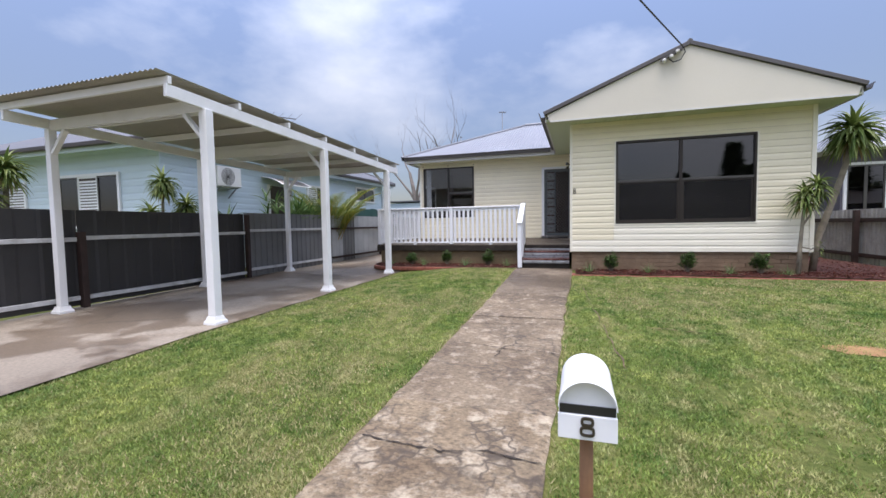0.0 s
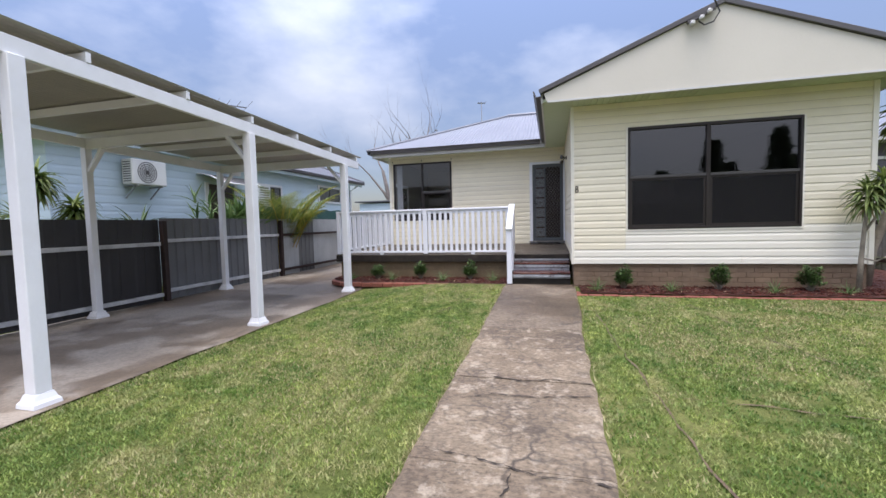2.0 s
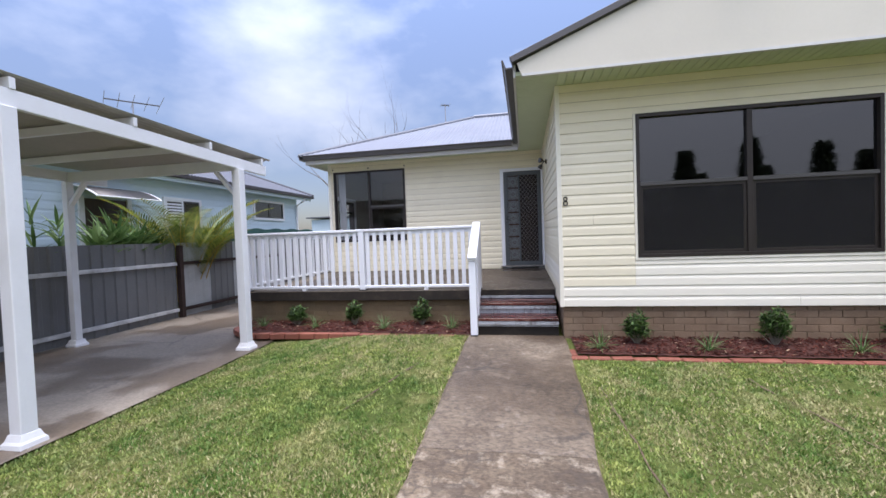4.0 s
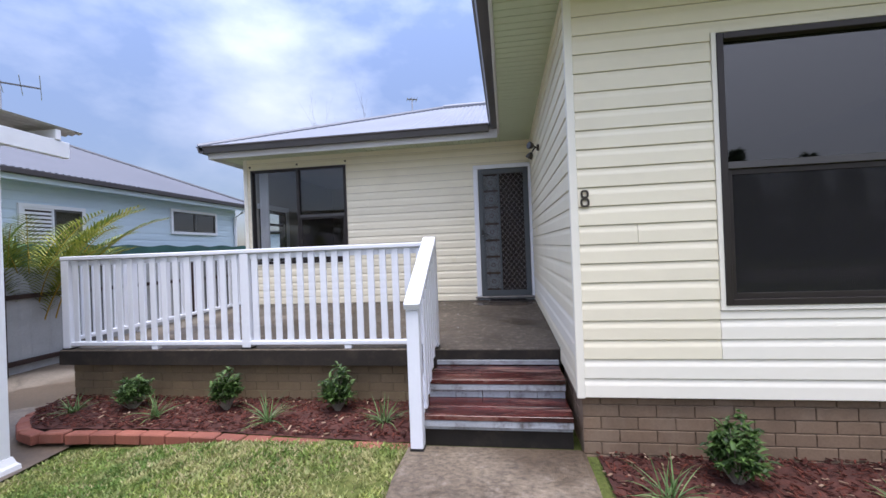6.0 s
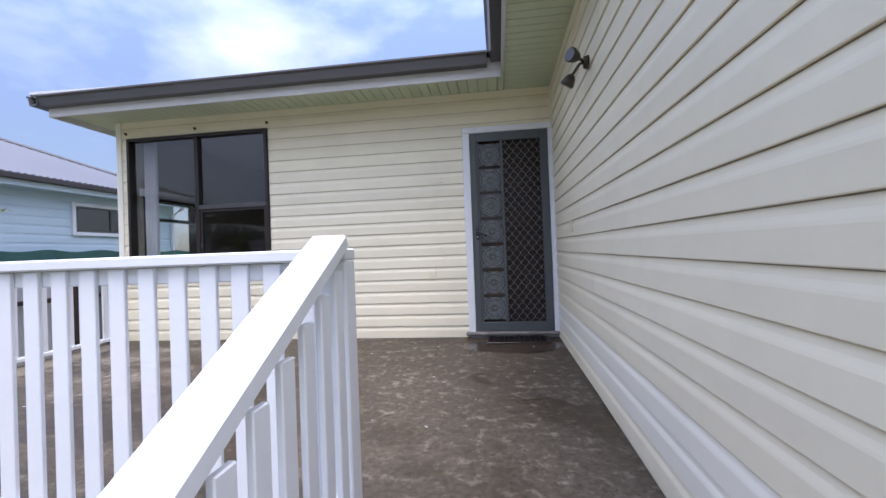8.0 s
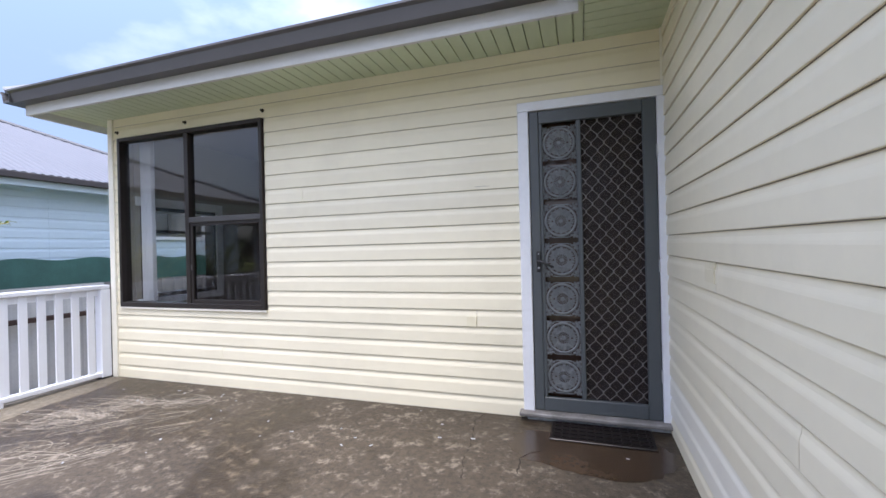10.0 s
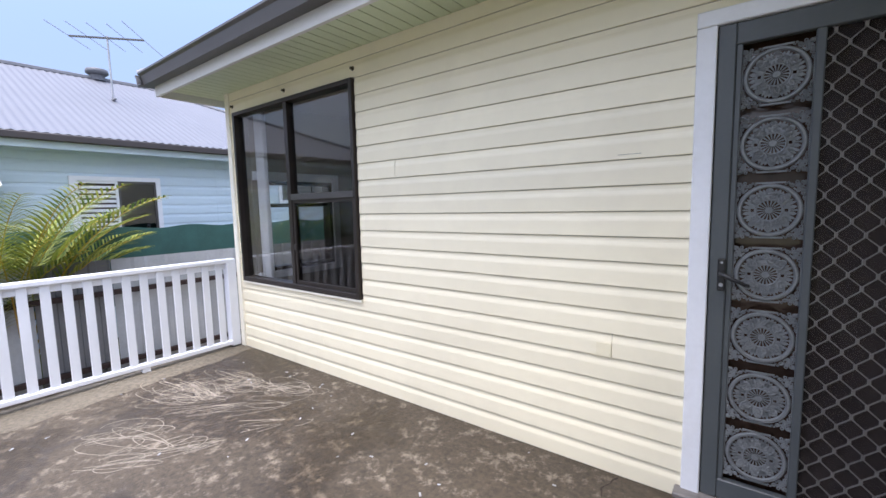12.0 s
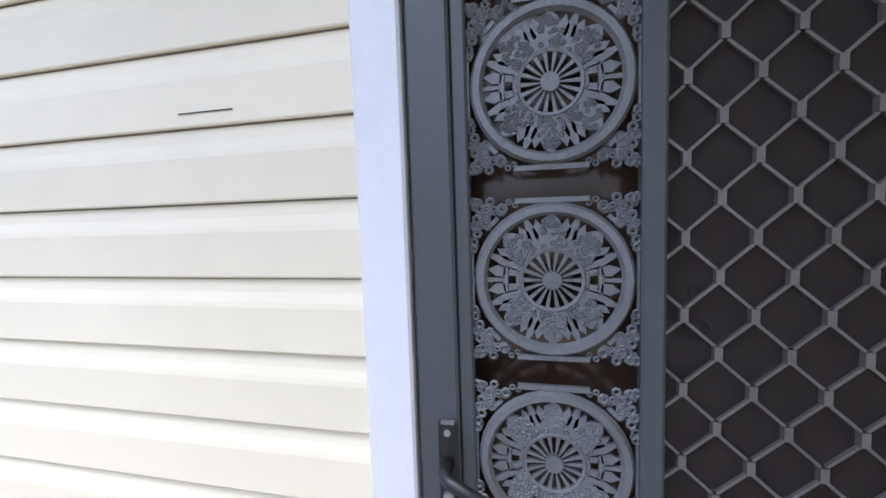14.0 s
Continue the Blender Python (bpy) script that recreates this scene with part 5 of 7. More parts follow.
RY, RXL, RXR = 10.745, -5.03, -1.13
rail = thing("front_railing", (-3.0, RY, FLOOR_FRONT), "white painted timber porch railing with flat balusters", "railing")
RT, RB = 1.885, 0.995
part("top_rail", Shape().box(RXL - 0.05, RXR + 0.045, RY - 0.05, RY + 0.05, RT - 0.04, RT), M_WHITE, rail, bevel=0.006)
part("under_rail", Shape().box(RXL + 0.046, RXR - 0.04, RY - 0.012, RY + 0.028, RT - 0.10, RT - 0.041), M_WHITE, rail, bevel=0.003)
part("bottom_rail", Shape().box(RXL + 0.046, RXR - 0.04, RY - 0.045, RY + 0.018, RB - 0.045, RB - 0.005), M_WHITE, rail, bevel=0.005)
for x in (RXL, -2.985, RXR):
    part("post", Shape().box(x - 0.045, x + 0.045, RY - 0.046, RY + 0.044, FLOOR_FRONT + 0.016, RT - 0.041), M_WHITE, rail, bevel=0.005)
    part("post_shoe", Shape().box(x - 0.05, x + 0.05, RY - 0.05, RY + 0.05, FLOOR_FRONT + 0.001, FLOOR_FRONT + 0.015), M_BLACK, rail)
for a, b_, n_ in ((RXL + 0.045, -3.03, 15), (-2.94, RXR - 0.045, 15)):
    for i in range(n_):
        baluster(rail, a + (b_ - a) * (i + 0.5) / n_, RY - 0.022, RB - 0.004, RT - 0.042)
for x in (-4.0, -1.95):
    part("foot_block", Shape().box(x - 0.035, x + 0.035, RY - 0.04, RY + 0.02, FLOOR_FRONT + 0.001, RB - 0.046), M_WHITE, rail, bevel=0.003)
srail = thing("side_railing", (RXL, 12.3, floor_at(12.3)), "white painted side railing of the porch", "railing")
part("top_rail", Shape().box(RXL - 0.048, RXL + 0.048, RY + 0.052, WALL_Y - 0.032, RT - 0.04, RT), M_WHITE, srail, bevel=0.006)
part("under_rail", Shape().box(RXL - 0.028, RXL + 0.012, RY + 0.06, WALL_Y - 0.09, RT - 0.10, RT - 0.041), M_WHITE, srail, bevel=0.003)
part("bottom_rail", Shape().box(RXL - 0.02, RXL + 0.045, RY + 0.06, WALL_Y - 0.09, RB + 0.0, RB + 0.04), M_WHITE, srail, bevel=0.005)
part("post", Shape().box(RXL - 0.04, RXL + 0.05, WALL_Y - 0.12, WALL_Y - 0.03, floor_at(13.7) + 0.012, RT - 0.041), M_WHITE, srail, bevel=0.005)
part("post_shoe", Shape().box(RXL - 0.045, RXL + 0.055, WALL_Y - 0.125, WALL_Y - 0.028, floor_at(13.7) + 0.001, floor_at(13.7) + 0.0115), M_BLACK, srail)
for i in range(22):
    baluster(srail, RXL + 0.02, RY + 0.07 + (WALL_Y - 0.13 - RY - 0.07) * (i + 0.5) / 22, RB + 0.012, RT - 0.042, "y")
for y in (11.6, 12.9):
    part("foot_block", Shape().box(RXL - 0.02, RXL + 0.04, y - 0.03, y + 0.03, floor_at(y) + 0.001, RB + 0.001), M_WHITE, srail, bevel=0.003)
hrail = thing("stair_railing", (-1.10, 9.80, 0.46), "white painted sloping handrail beside the front steps", "railing")
NX, NY = -1.105, 9.81
part("newel", Shape().box(NX - 0.045, NX + 0.045, NY - 0.045, NY + 0.045, ground_z(NX, NY) + 0.04, 1.395), M_WHITE, hrail, bevel=0.005)
part("newel_shoe", Shape().box(NX - 0.047, NX + 0.047, NY - 0.047, NY + 0.047, ground_z(NX, NY) + 0.015, ground_z(NX, NY) + 0.039), M_BLACK, hrail)
slope = (1.875 - 1.425) / (RY - 0.05 - NY)
part("handrail", Shape().bar((NX + 0.005, NY - 0.07, 1.422), (NX - 0.025, RY - 0.052, 1.422 + slope * (RY - 0.052 - NY + 0.07)), 0.115, 0.05), M_WHITE, hrail, bevel=0.006)
part("lower_rail", Shape().bar((NX + 0.02, NY + 0.046, 0.66), (NX - 0.02, RY - 0.05, 0.66 + slope * (RY - NY - 0.1)), 0.05, 0.04), M_WHITE, hrail, bevel=0.004)
for i in range(7):
    y = NY + 0.105 + i * 0.118
    zz = 1.40 + slope * (y - NY)
    ox = 0.046 - 0.045 * (y - NY)
    part("baluster", Shape().box(NX + ox, NX + ox + 0.018, y - 0.03, y + 0.03, 0.64 + slope * (y - NY - 0.046), zz), M_WHITE, hrail, bevel=0.003)
# ---- carport ----
def carport_z(y):
    """Top of the side beams, which fall towards the house."""
    return 3.045 - 0.0290 * (y - 3.85)


def carport():
    c = thing("carport", (-5.7, 7.0, 0.24), "white timber carport with corrugated steel roof", "carport")
    xf, xb = -4.21, -7.06
    ys = (4.36, 6.88, 9.49)
    for x in (xf, xb):
        p, q = (x, 3.83, carport_z(3.83) - 0.07), (x, 10.09, carport_z(10.09) - 0.07)
        part("side_beam", Shape().bar(p, q, 0.05, 0.14), M_CARPORT, c, bevel=0.005)
        for y in ys:
            g = ground_z(-4.6, y) + 0.023
            w = 0.058 if x == xf else 0.05
            pst = part("post", Shape().box(x - w, x + w, y - w, y + w, g + 0.10, carport_z(y) - 0.141), M_CARPORT, c, bevel=0.006)
            pl = Shape()
            for z0, z1, a, b_ in ((0.0, 0.035, 0.098, 0.094), (0.035, 0.05, 0.092, 0.082), (0.05, 0.10, 0.080, 0.064)):
                v = [(x + sx * a, y + sy * a, g + z0) for sx, sy in ((-1, -1), (1, -1), (1, 1), (-1, 1))] + [(x + sx * b_, y + sy * b_, g + z1) for sx, sy in ((-1, -1), (1, -1), (1, 1), (-1, 1))]
                pl.add(v, [(3, 2, 1, 0), (4, 5, 6, 7), (0, 1, 5, 4), (1, 2, 6, 5), (2, 3, 7, 6), (3, 0, 4, 7)])
            part("plinth", pl, M_CARPORT, pst, "stepped white post base")
    for y in ys:
        z = carport_z(y) - 0.085
        part("cross_beam", Shape().box(xb + 0.026, xf - 0.026, y - 0.025, y + 0.025, z - 0.075, z + 0.075), M_CARPORT, c, bevel=0.004)
        for x, sg in ((xf, -1), (xb, 1)):
            part("knee_brace", Shape().bar((x + sg * 0.05, y, z - 0.40), (x + sg * 0.33, y, z - 0.08), 0.045, 0.07, (0, 1, 0)), M_CARPORT, c, bevel=0.003)
    for i in range(7):
        y = 3.87 + i * 1.02
        z = carport_z(y) + 0.045
        part("purlin", Shape().box(xb - 0.22, xf + 0.035, y - 0.022, y + 0.022, z - 0.044, z + 0.044), M_CARPORT, c, bevel=0.003)
    e = Vector((xb - 0.24, 3.70, carport_z(3.70) + 0.108))
    up = Vector((0, 1, -0.0290)).normalized()
    part("roof_sheet", roof_sheet(e, (1, 0, 0), up, xf + 0.04 - e.x, lambda w: (0.0, 6.50), pitch=0.076, amp=0.009), M_ZINC, c, "zinc corrugated carport roof sheet", smooth=True)


carport()


# ---- fences ----
def ribbed(x, y0, y1, z0, z1, pitch=0.19, depth=0.028):
    """Steel fence sheet along y with raised ribs on the +x side."""
    s = Shape()
    pts = []
    y = y0
    while y < y1:
        for dy, d in ((0.0, 0.0), (0.10, 0.0), (0.118, 1.0), (0.172, 1.0)):
            if y + dy * pitch / 0.19 <= y1:
                pts.append((x + depth * d, y + dy * pitch / 0.19))
        y += pitch
    pts.append((x, y1))
    n = len(pts)
    s.v = [(a, b_, z) for z in (z0, z1) for a, b_ in pts] + [(a - 0.006, b_, z) for z in (z0, z1) for a, b_ in pts]
    s.f = [(i, i + 1, n + i + 1, n + i) for i in range(n - 1)] + [(2 * n + i, 3 * n + i, 3 * n + i + 1, 2 * n + i + 1) for i in range(n - 1)] + [(n + i, n + i + 1, 3 * n + i + 1, 3 * n + i) for i in range(n - 1)]
    return s


fence = thing("side_fence", (-7.3, 8.0, 0.28), "charcoal and grey steel boundary fence with white rails", "fence")
FX, FZ0, FZ1 = -7.30, 0.30, 1.76
for y0, y1, m, p, d in ((-3.0, 1.3, M_FENCE, 0.45, 0.012), (1.31, 4.74, M_FENCE, 0.45, 0.012), (4.76, 8.2, M_FENCE, 0.45, 0.012), (8.22, 11.62, M_FENCE2, 0.20, 0.024),
                        (11.7, 12.55, M_FENCE3, 0.40, 0.012), (12.56, 13.3, M_FENCE2, 0.20, 0.024), (13.31, 15.2, M_FENCE3, 0.40, 0.012), (15.21, 20.0, M_FENCE2, 0.20, 0.024)):
    lift = 0.05 * (y0 > 8)
    part("fence_sheet", ribbed(FX, y0, y1, FZ0 - 0.03, FZ1 + lift * 0.6, p, d), m, fence)
for y0, y1, m in ((-3.0, 4.70, M_RAIL), (4.82, 8.16, M_RAIL), (8.28, 11.58, M_RAIL), (11.72, 20.0, M_POSTW)):
    for z in (1.27 + 0.02 * (y0 > 4) + 0.05 * (y0 > 8), 0.36 + 0.06 * (y0 > 8)):
        part("rail", Shape().box(FX + 0.035, FX + 0.085, y0, y1, z, z + 0.065), m, fence, bevel=0.004)
for y in (1.3, 4.76, 8.22, 11.65, 15.2):
    part("post", Shape().box(FX + 0.032, FX + 0.13, y - 0.045, y + 0.045, 0.22, 1.42 if y < 6 else 1.74), M_POSTW, fence, bevel=0.005)

screen = thing("shade_screen", (-8.25, 15.5, 0.3), "green shade cloth screen on posts behind the fence", "screen")
s = Shape()
n_ = 60
sx = lambda y: -8.25 + 0.02 * math.sin(y * 5)
s.v = [(sx(12.5 + 6.5 * i / n_) + o, 12.5 + 6.5 * i / n_, z) for o in (0, -0.01) for i in range(n_ + 1) for z in (1.0, 2.15 + 0.02 * math.sin(i * 0.7))]
k = 2 * (n_ + 1)
s.f = [(2 * i, 2 * i + 2, 2 * i + 3, 2 * i + 1) for i in range(n_)] + [(k + 2 * i, k + 2 * i + 1, k + 2 * i + 3, k + 2 * i + 2) for i in range(n_)] + [(2 * i + 1, 2 * i + 3, k + 2 * i + 3, k + 2 * i + 1) for i in range(n_)]
part("cloth", s, M_GREEN, screen)
for y in (12.5, 14.7, 16.9, 19.0):
    part("post", Shape().box(-8.32, -8.275, y - 0.02, y + 0.02, 0.28, 2.16), M_PIPE, screen)

rf = thing("old_fence", (6.25, 12.0, 0.4), "weathered grey sheet fence with dark timber rails", "fence")
for i in range(9):
    y0 = 5.0 + i * 1.6
    part("fence_sheet", ribbed(6.25, y0, y0 + 1.585, 0.30, 1.62 - 0.01 * (i % 2), 0.15, 0.02), M_OLDFENCE, rf)
for y in (6.5, 9.3, 12.15, 15.0, 18.0):
    part("post", Shape().box(6.09, 6.185, y - 0.05, y + 0.05, 0.3, 1.60), M_POSTW, rf, bevel=0.005)
part("rail", Shape().box(6.19, 6.245, 5.0, 19.4, 1.33, 1.42), M_POSTW, rf, bevel=0.004)
part("rail", Shape().box(6.19, 6.245, 5.0, 19.4, 0.55, 0.63), M_POSTW, rf, bevel=0.004)


# ---- neighbouring house ----
def shutter_window(parent, axis, face, a0, a1, z0, z1, cols, out):
    """A white framed window; cols gives for each column 's' (louvred shutter) or 'g' (dark glass)."""
    def bx(a, b_, d0, d1, lo, hi):
        d0, d1 = face + out * d0, face + out * d1
        return (a, b_, min(d0, d1), max(d0, d1), lo, hi) if axis == "x" else (min(d0, d1), max(d0, d1), a, b_, lo, hi)
    # solid dark backing paints the unlit room behind the sashes
    w = part("window", Shape().box(*bx(a0, a1, -0.03, 0.006, z0, z1)), M_DARKROOM, parent, "white framed window")
    t = 0.07
    part("frame", Shape().box(*bx(a0 - t, a0, 0.0, 0.05, z0 - t, z1 + t)).box(*bx(a1, a1 + t, 0.0, 0.05, z0 - t, z1 + t)).box(*bx(a0, a1, 0.0, 0.05, z1, z1 + t)).box(*bx(a0, a1, 0.0, 0.06, z0 - t, z0)), M_TRIM, w)
    n = len(cols)
    for i, k in enumerate(cols):
        p, q = a0 + (a1 - a0) * i / n, a0 + (a1 - a0) * (i + 1) / n
        part("sash", Shape().box(*bx(p, p + 0.035, 0.007, 0.035, z0, z1)).box(*bx(q - 0.035, q, 0.007, 0.035, z0, z1)).box(*bx(p + 0.035, q - 0.035, 0.007, 0.035, z1 - 0.04, z1)).box(*bx(p + 0.035, q - 0.035, 0.007, 0.035, z0, z0 + 0.04)), M_TRIM if k == "s" else M_SASH, w)
        if k == "s":
            z = z0 + 0.05
            sh = Shape()
            while z < z1 - 0.08:
                sh.box(*bx(p + 0.04, q - 0.04, 0.009, 0.03, z, z + 0.045))
                z += 0.075
            part("louvre_panel", sh, M_TRIM, w)
        else:
            part("pane", Shape().box(*bx(p + 0.03, q - 0.03, 0.012, 0.016, z0 + 0.03, z1 - 0.03)), M_GLASS, w)


def blue_house():
    h = thing("neighbour_house", (-12.0, 13.5, 0.3), "pale blue weatherboard house with grey metal roof", "house")
    X1, X0, Y0, Y1 = -9.25, -16.5, 7.75, 19.7
    part("wall", Shape().box(X1 - 0.15, X1 - 0.02, Y0 + 0.02, Y1, 0.2, 3.42), M_BLUE, h)
    part("wall", Shape().box(X0, X1 - 0.151, Y0 + 0.02, Y0 + 0.15, 0.2, 3.42), M_BLUE, h)
    part("wall", Shape().box(X0, X1 - 0.151, Y1 - 0.15, Y1, 0.2, 3.42), M_BLUE, h)
    wl_ = part("cladding", Shape().box(X1 - 0.019, X1 - 0.015, Y0 + 0.03, Y1, 0.5, 3.42), M_BLUE, h)
    z = 1.15
    while z < 3.4:
        for a, b_ in ((Y0, 11.55), (11.551, 15.6), (15.601, Y1)):
            sh = Shape().prism(board_profile(0.17), Matrix(((1, 0, 0, X1 - 0.014), (0, 0, 1, a), (0, 1, 0, z), (0, 0, 0, 1))), b_ - a)
            part("board", sh, M_BLUE, wl_)
        sh = Shape().prism(board_profile(0.17), Matrix(((0, 0, 1, X0), (-1, 0, 0, Y0 + 0.019), (0, 1, 0, z), (0, 0, 0, 1))), X1 - X0)
        part("board", sh, M_BLUE, wl_)
        z += 0.17
    part("fascia", Shape().box(X1 + 0.36, X1 + 0.39, Y0 - 0.45, Y1 + 0.42, 3.32, 3.46), M_BLUE, h)
    part("fascia", Shape().box(X0, X1 + 0.39, Y0 - 0.48, Y0 - 0.451, 3.32, 3.46), M_BLUE, h)
    part("eave_lining", Shape().box(X1 - 0.02, X1 + 0.36, Y0 - 0.45, Y1 + 0.42, 3.425, 3.445).box(X0, X1 - 0.021, Y0 - 0.45, Y0 + 0.02, 3.425, 3.445), M_BLUE, h)
    part("gutter", Shape().box(X1 + 0.392, X1 + 0.50, Y0 - 0.55, Y1 + 0.5, 3.42, 3.52).box(X0, X1 + 0.391, Y0 - 0.60, Y0 - 0.482, 3.42, 3.52), M_NGUT, h, "brown roof gutter", bevel=0.01)
    xe, ye0, ye1, xr, zr = X1 + 0.48, Y0 - 0.55, Y1 + 0.5, -13.1, 5.45
    run = xe - xr
    k = (zr - 3.52) / run
    ln = math.hypot(1, k)
    up = Vector((-1, 0, k)).normalized()
    part("roof", roof_sheet((xe, ye0, 3.53), (0, 1, 0), up, ye1 - ye0, lambda w: (0, min(w, ye1 - ye0 - w, run) * ln), 0.12, 0.008, 4), M_NROOF, h, "pale grey metal hip roof", smooth=True)
    wide = 2 * run
    part("roof", roof_sheet((xe - wide, ye0, 3.53), (1, 0, 0), Vector((0, 1, k)).normalized(), wide, lambda w: (0, min(w, wide - w) * ln), 0.12, 0.008, 4), M_NROOF, h, smooth=True)
    part("roof", roof_sheet((xe - wide, ye1, 3.53), (1, 0, 0), Vector((0, -1, k)).normalized(), wide, lambda w: (0, min(w, wide - w) * ln), 0.12, 0.008, 4), M_NROOF, h, smooth=True)
    part("roof", roof_sheet((xe - wide, ye0, 3.53), (0, 1, 0), Vector((1, 0, k)).normalized(), ye1 - ye0, lambda w: (0, min(w, ye1 - ye0 - w, run) * ln), 0.12, 0.008, 4), M_NROOF, h, smooth=True)
    part("ridge", Shape().tube([(xr, ye0 + run, zr + 0.02), (xr, ye1 - run, zr + 0.02)], 0.06, 6), M_NROOF, h)
    for yy in (ye0, ye1):
        part("hip_ridge", Shape().tube([(xr, ye0 + run if yy == ye0 else ye1 - run, zr + 0.02), (xe, yy, 3.55)], 0.045, 6), M_NROOF, h)
    shutter_window(h, "y", X1, 13.45, 14.55, 1.75, 2.90, "sg", 1)
    shutter_window(h, "y", X1, 17.0, 18.65, 2.58, 3.12, "gg", 1)
    shutter_window(h, "x", Y0, -12.75, -10.62, 1.55, 2.80, "gsg", -1)
    shutter_window(h, "x", Y0, -15.9, -14.15, 1.55, 2.70, "gs", -1)
    # no opening is cut: a flat dark panel paints the shaded doorway
    part("doorway", Shape().box(X1 - 0.012, X1 + 0.006, 11.45, 12.40, 0.6, 2.78), M_DARKROOM, h, "dark panel painted as the shaded inside of a doorway")
    part("door_jamb", Shape().box(X1 - 0.01, X1 + 0.04, 12.401, 12.51, 0.6, 2.82).box(X1 - 0.01, X1 + 0.04, 11.34, 11.449, 0.6, 2.82), M_TRIM, h)
    part("downpipe", Shape().tube([(X1 + 0.42, Y1 - 0.12, 3.42), (X1 + 0.36, Y1 - 0.12, 3.30), (X1 + 0.06, Y1 - 0.12, 3.12), (X1 + 0.04, Y1 - 0.12, 0.4)], 0.045, 8), M_TRIM, h, "pale downpipe at the corner")
    # curved awning
    s = Shape()
    n = 12
    ya, yb = 11.10, 12.55
    for i in range(n + 1):
        t = i / n
        x, z = X1 + 0.02 + 0.78 * t, 3.02 - 0.26 * t * t
        s.v += [(x, ya, z), (x, yb, z), (x, ya, z - 0.012), (x, yb, z - 0.012)]
    s.f = [f for i in range(n) for f in ((4 * i, 4 * i + 1, 4 * i + 5, 4 * i + 4), (4 * i + 2, 4 * i + 6, 4 * i + 7, 4 * i + 3), (4 * i, 4 * i + 4, 4 * i + 6, 4 * i + 2), (4 * i + 1, 4 * i + 3, 4 * i + 7, 4 * i + 5))]
    aw = part("awning", s, M_GUTTER, h, "dark curved awning over the doorway", smooth=True)
    for yy in (ya, yb):
        part("awning_edge", Shape().tube([(X1 + 0.02 + 0.78 * i / 8, yy, 3.02 - 0.26 * (i / 8) ** 2 - 0.006) for i in range(9)], 0.018, 6), M_TRIM, aw)
    part("awning_edge", Shape().tube([(X1 + 0.80, ya, 2.755), (X1 + 0.80, yb, 2.755)], 0.018, 6), M_TRIM, aw)


blue_house()


def air_conditioner():
    a = thing("air_conditioner", (-9.2, 9.5, 2.55), "cream outdoor air conditioning unit on the blue wall", "air conditioner")
    x0, x1, y0, y1, z0, z1 = -9.16, -8.86, 9.06, 9.88, 2.56, 3.10
    part("case", Shape().box(x0, x1, y0, y1, z0, z1), M_AC, a, bevel=0.02)
    m = Matrix.Translation((x1 + 0.004, 9.40, 2.83)) @ pose(0, 0, 0, 0, 90)
    s = Shape()
    for R in (0.22, 0.175, 0.13, 0.085, 0.04):
        s.torus(m, R, 0.008, 24, 4)
    for k in range(8):
        t = math.pi * k / 8
        s.bar((x1 + 0.006, 9.40 - 0.22 * math.cos(t), 2.83 - 0.22 * math.sin(t)), (x1 + 0.006, 9.40 + 0.22 * math.cos(t), 2.83 + 0.22 * math.sin(t)), 0.006, 0.006)
    part("fan_guard", s, M_SASH, a, "grey round fan guard")
    sl = Shape()
    for k in range(9):
        sl.box(x0 + 0.05, x1 - 0.05, y0 - 0.006, y0 - 0.001, z0 + 0.06 + 0.05 * k, z0 + 0.08 + 0.05 * k)
    part("side_grille", sl, M_SASH, a)
    for y in (y0 + 0.12, y1 - 0.12):
        part("bracket", Shape().bar((-9.235, y, 2.535), (x1, y, 2.545), 0.03, 0.028).bar((-9.235, y, 2.28), (-8.95, y, 2.53), 0.025, 0.025), M_PIPE, a)


air_conditioner()


def tv_antenna(at, h, boom, yaw, n, length, label):
    a = thing("tv_antenna", at, label, "antenna")
    x, y, z = at
    part("mast", Shape().tube([(x, y, z), (x, y, z + h)], 0.018, 6), M_PIPE, a)
    d = Vector((math.cos(yaw), math.sin(yaw), 0))
    e = Vector((-d.y, d.x, 0))
    c = Vector((x, y, z + h - 0.04))
    part("boom", Shape().bar(c - d * boom / 2, c + d * boom / 2, 0.03, 0.03), M_SASH, a)
    for i in range(n):
        p = c + d * (boom * (i / (n - 1) - 0.5))
        part("element", Shape().tube([p - e * length * (0.5 + 0.12 * (i == n - 1)), p + e * length * (0.5 + 0.12 * (i == n - 1))], 0.008, 5), M_PIPE, a)
    part("base", Shape().bar((x - 0.15, y, z + 0.015), (x + 0.15, y, z + 0.015), 0.05, 0.03), M_PIPE, a)


tv_antenna((-11.3, 14.65, 4.66), 1.25, 1.3, radians(51), 5, 1.5, "grey rooftop television antenna with long elements")
tv_antenna((-3.14, 19.7, 4.0), 2.55, 0.30, radians(20), 4, 0.34, "thin grey antenna mast behind the house ridge")
tv_antenna((-5.0, 19.3, 4.0), 1.5, 0.10, radians(20), 2, 0.12, "short grey pole antenna behind the house roof")
v = thing("roof_vent", (-13.1, 14.9, 5.45), "round pale roof ventilator on the ridge", "vent")
part("throat", Shape().tube([(-13.1, 14.9, 5.44), (-13.1, 14.9, 5.56)], 0.14, 14), M_NROOF, v)
part("cap", Shape().tube([(-13.1, 14.9, 5.56), (-13.1, 14.9, 5.60), (-13.1, 14.9, 5.68), (-13.1, 14.9, 5.71)], [0.17, 0.22, 0.21, 0.11], 18), M_NROOF, v, smooth=True)


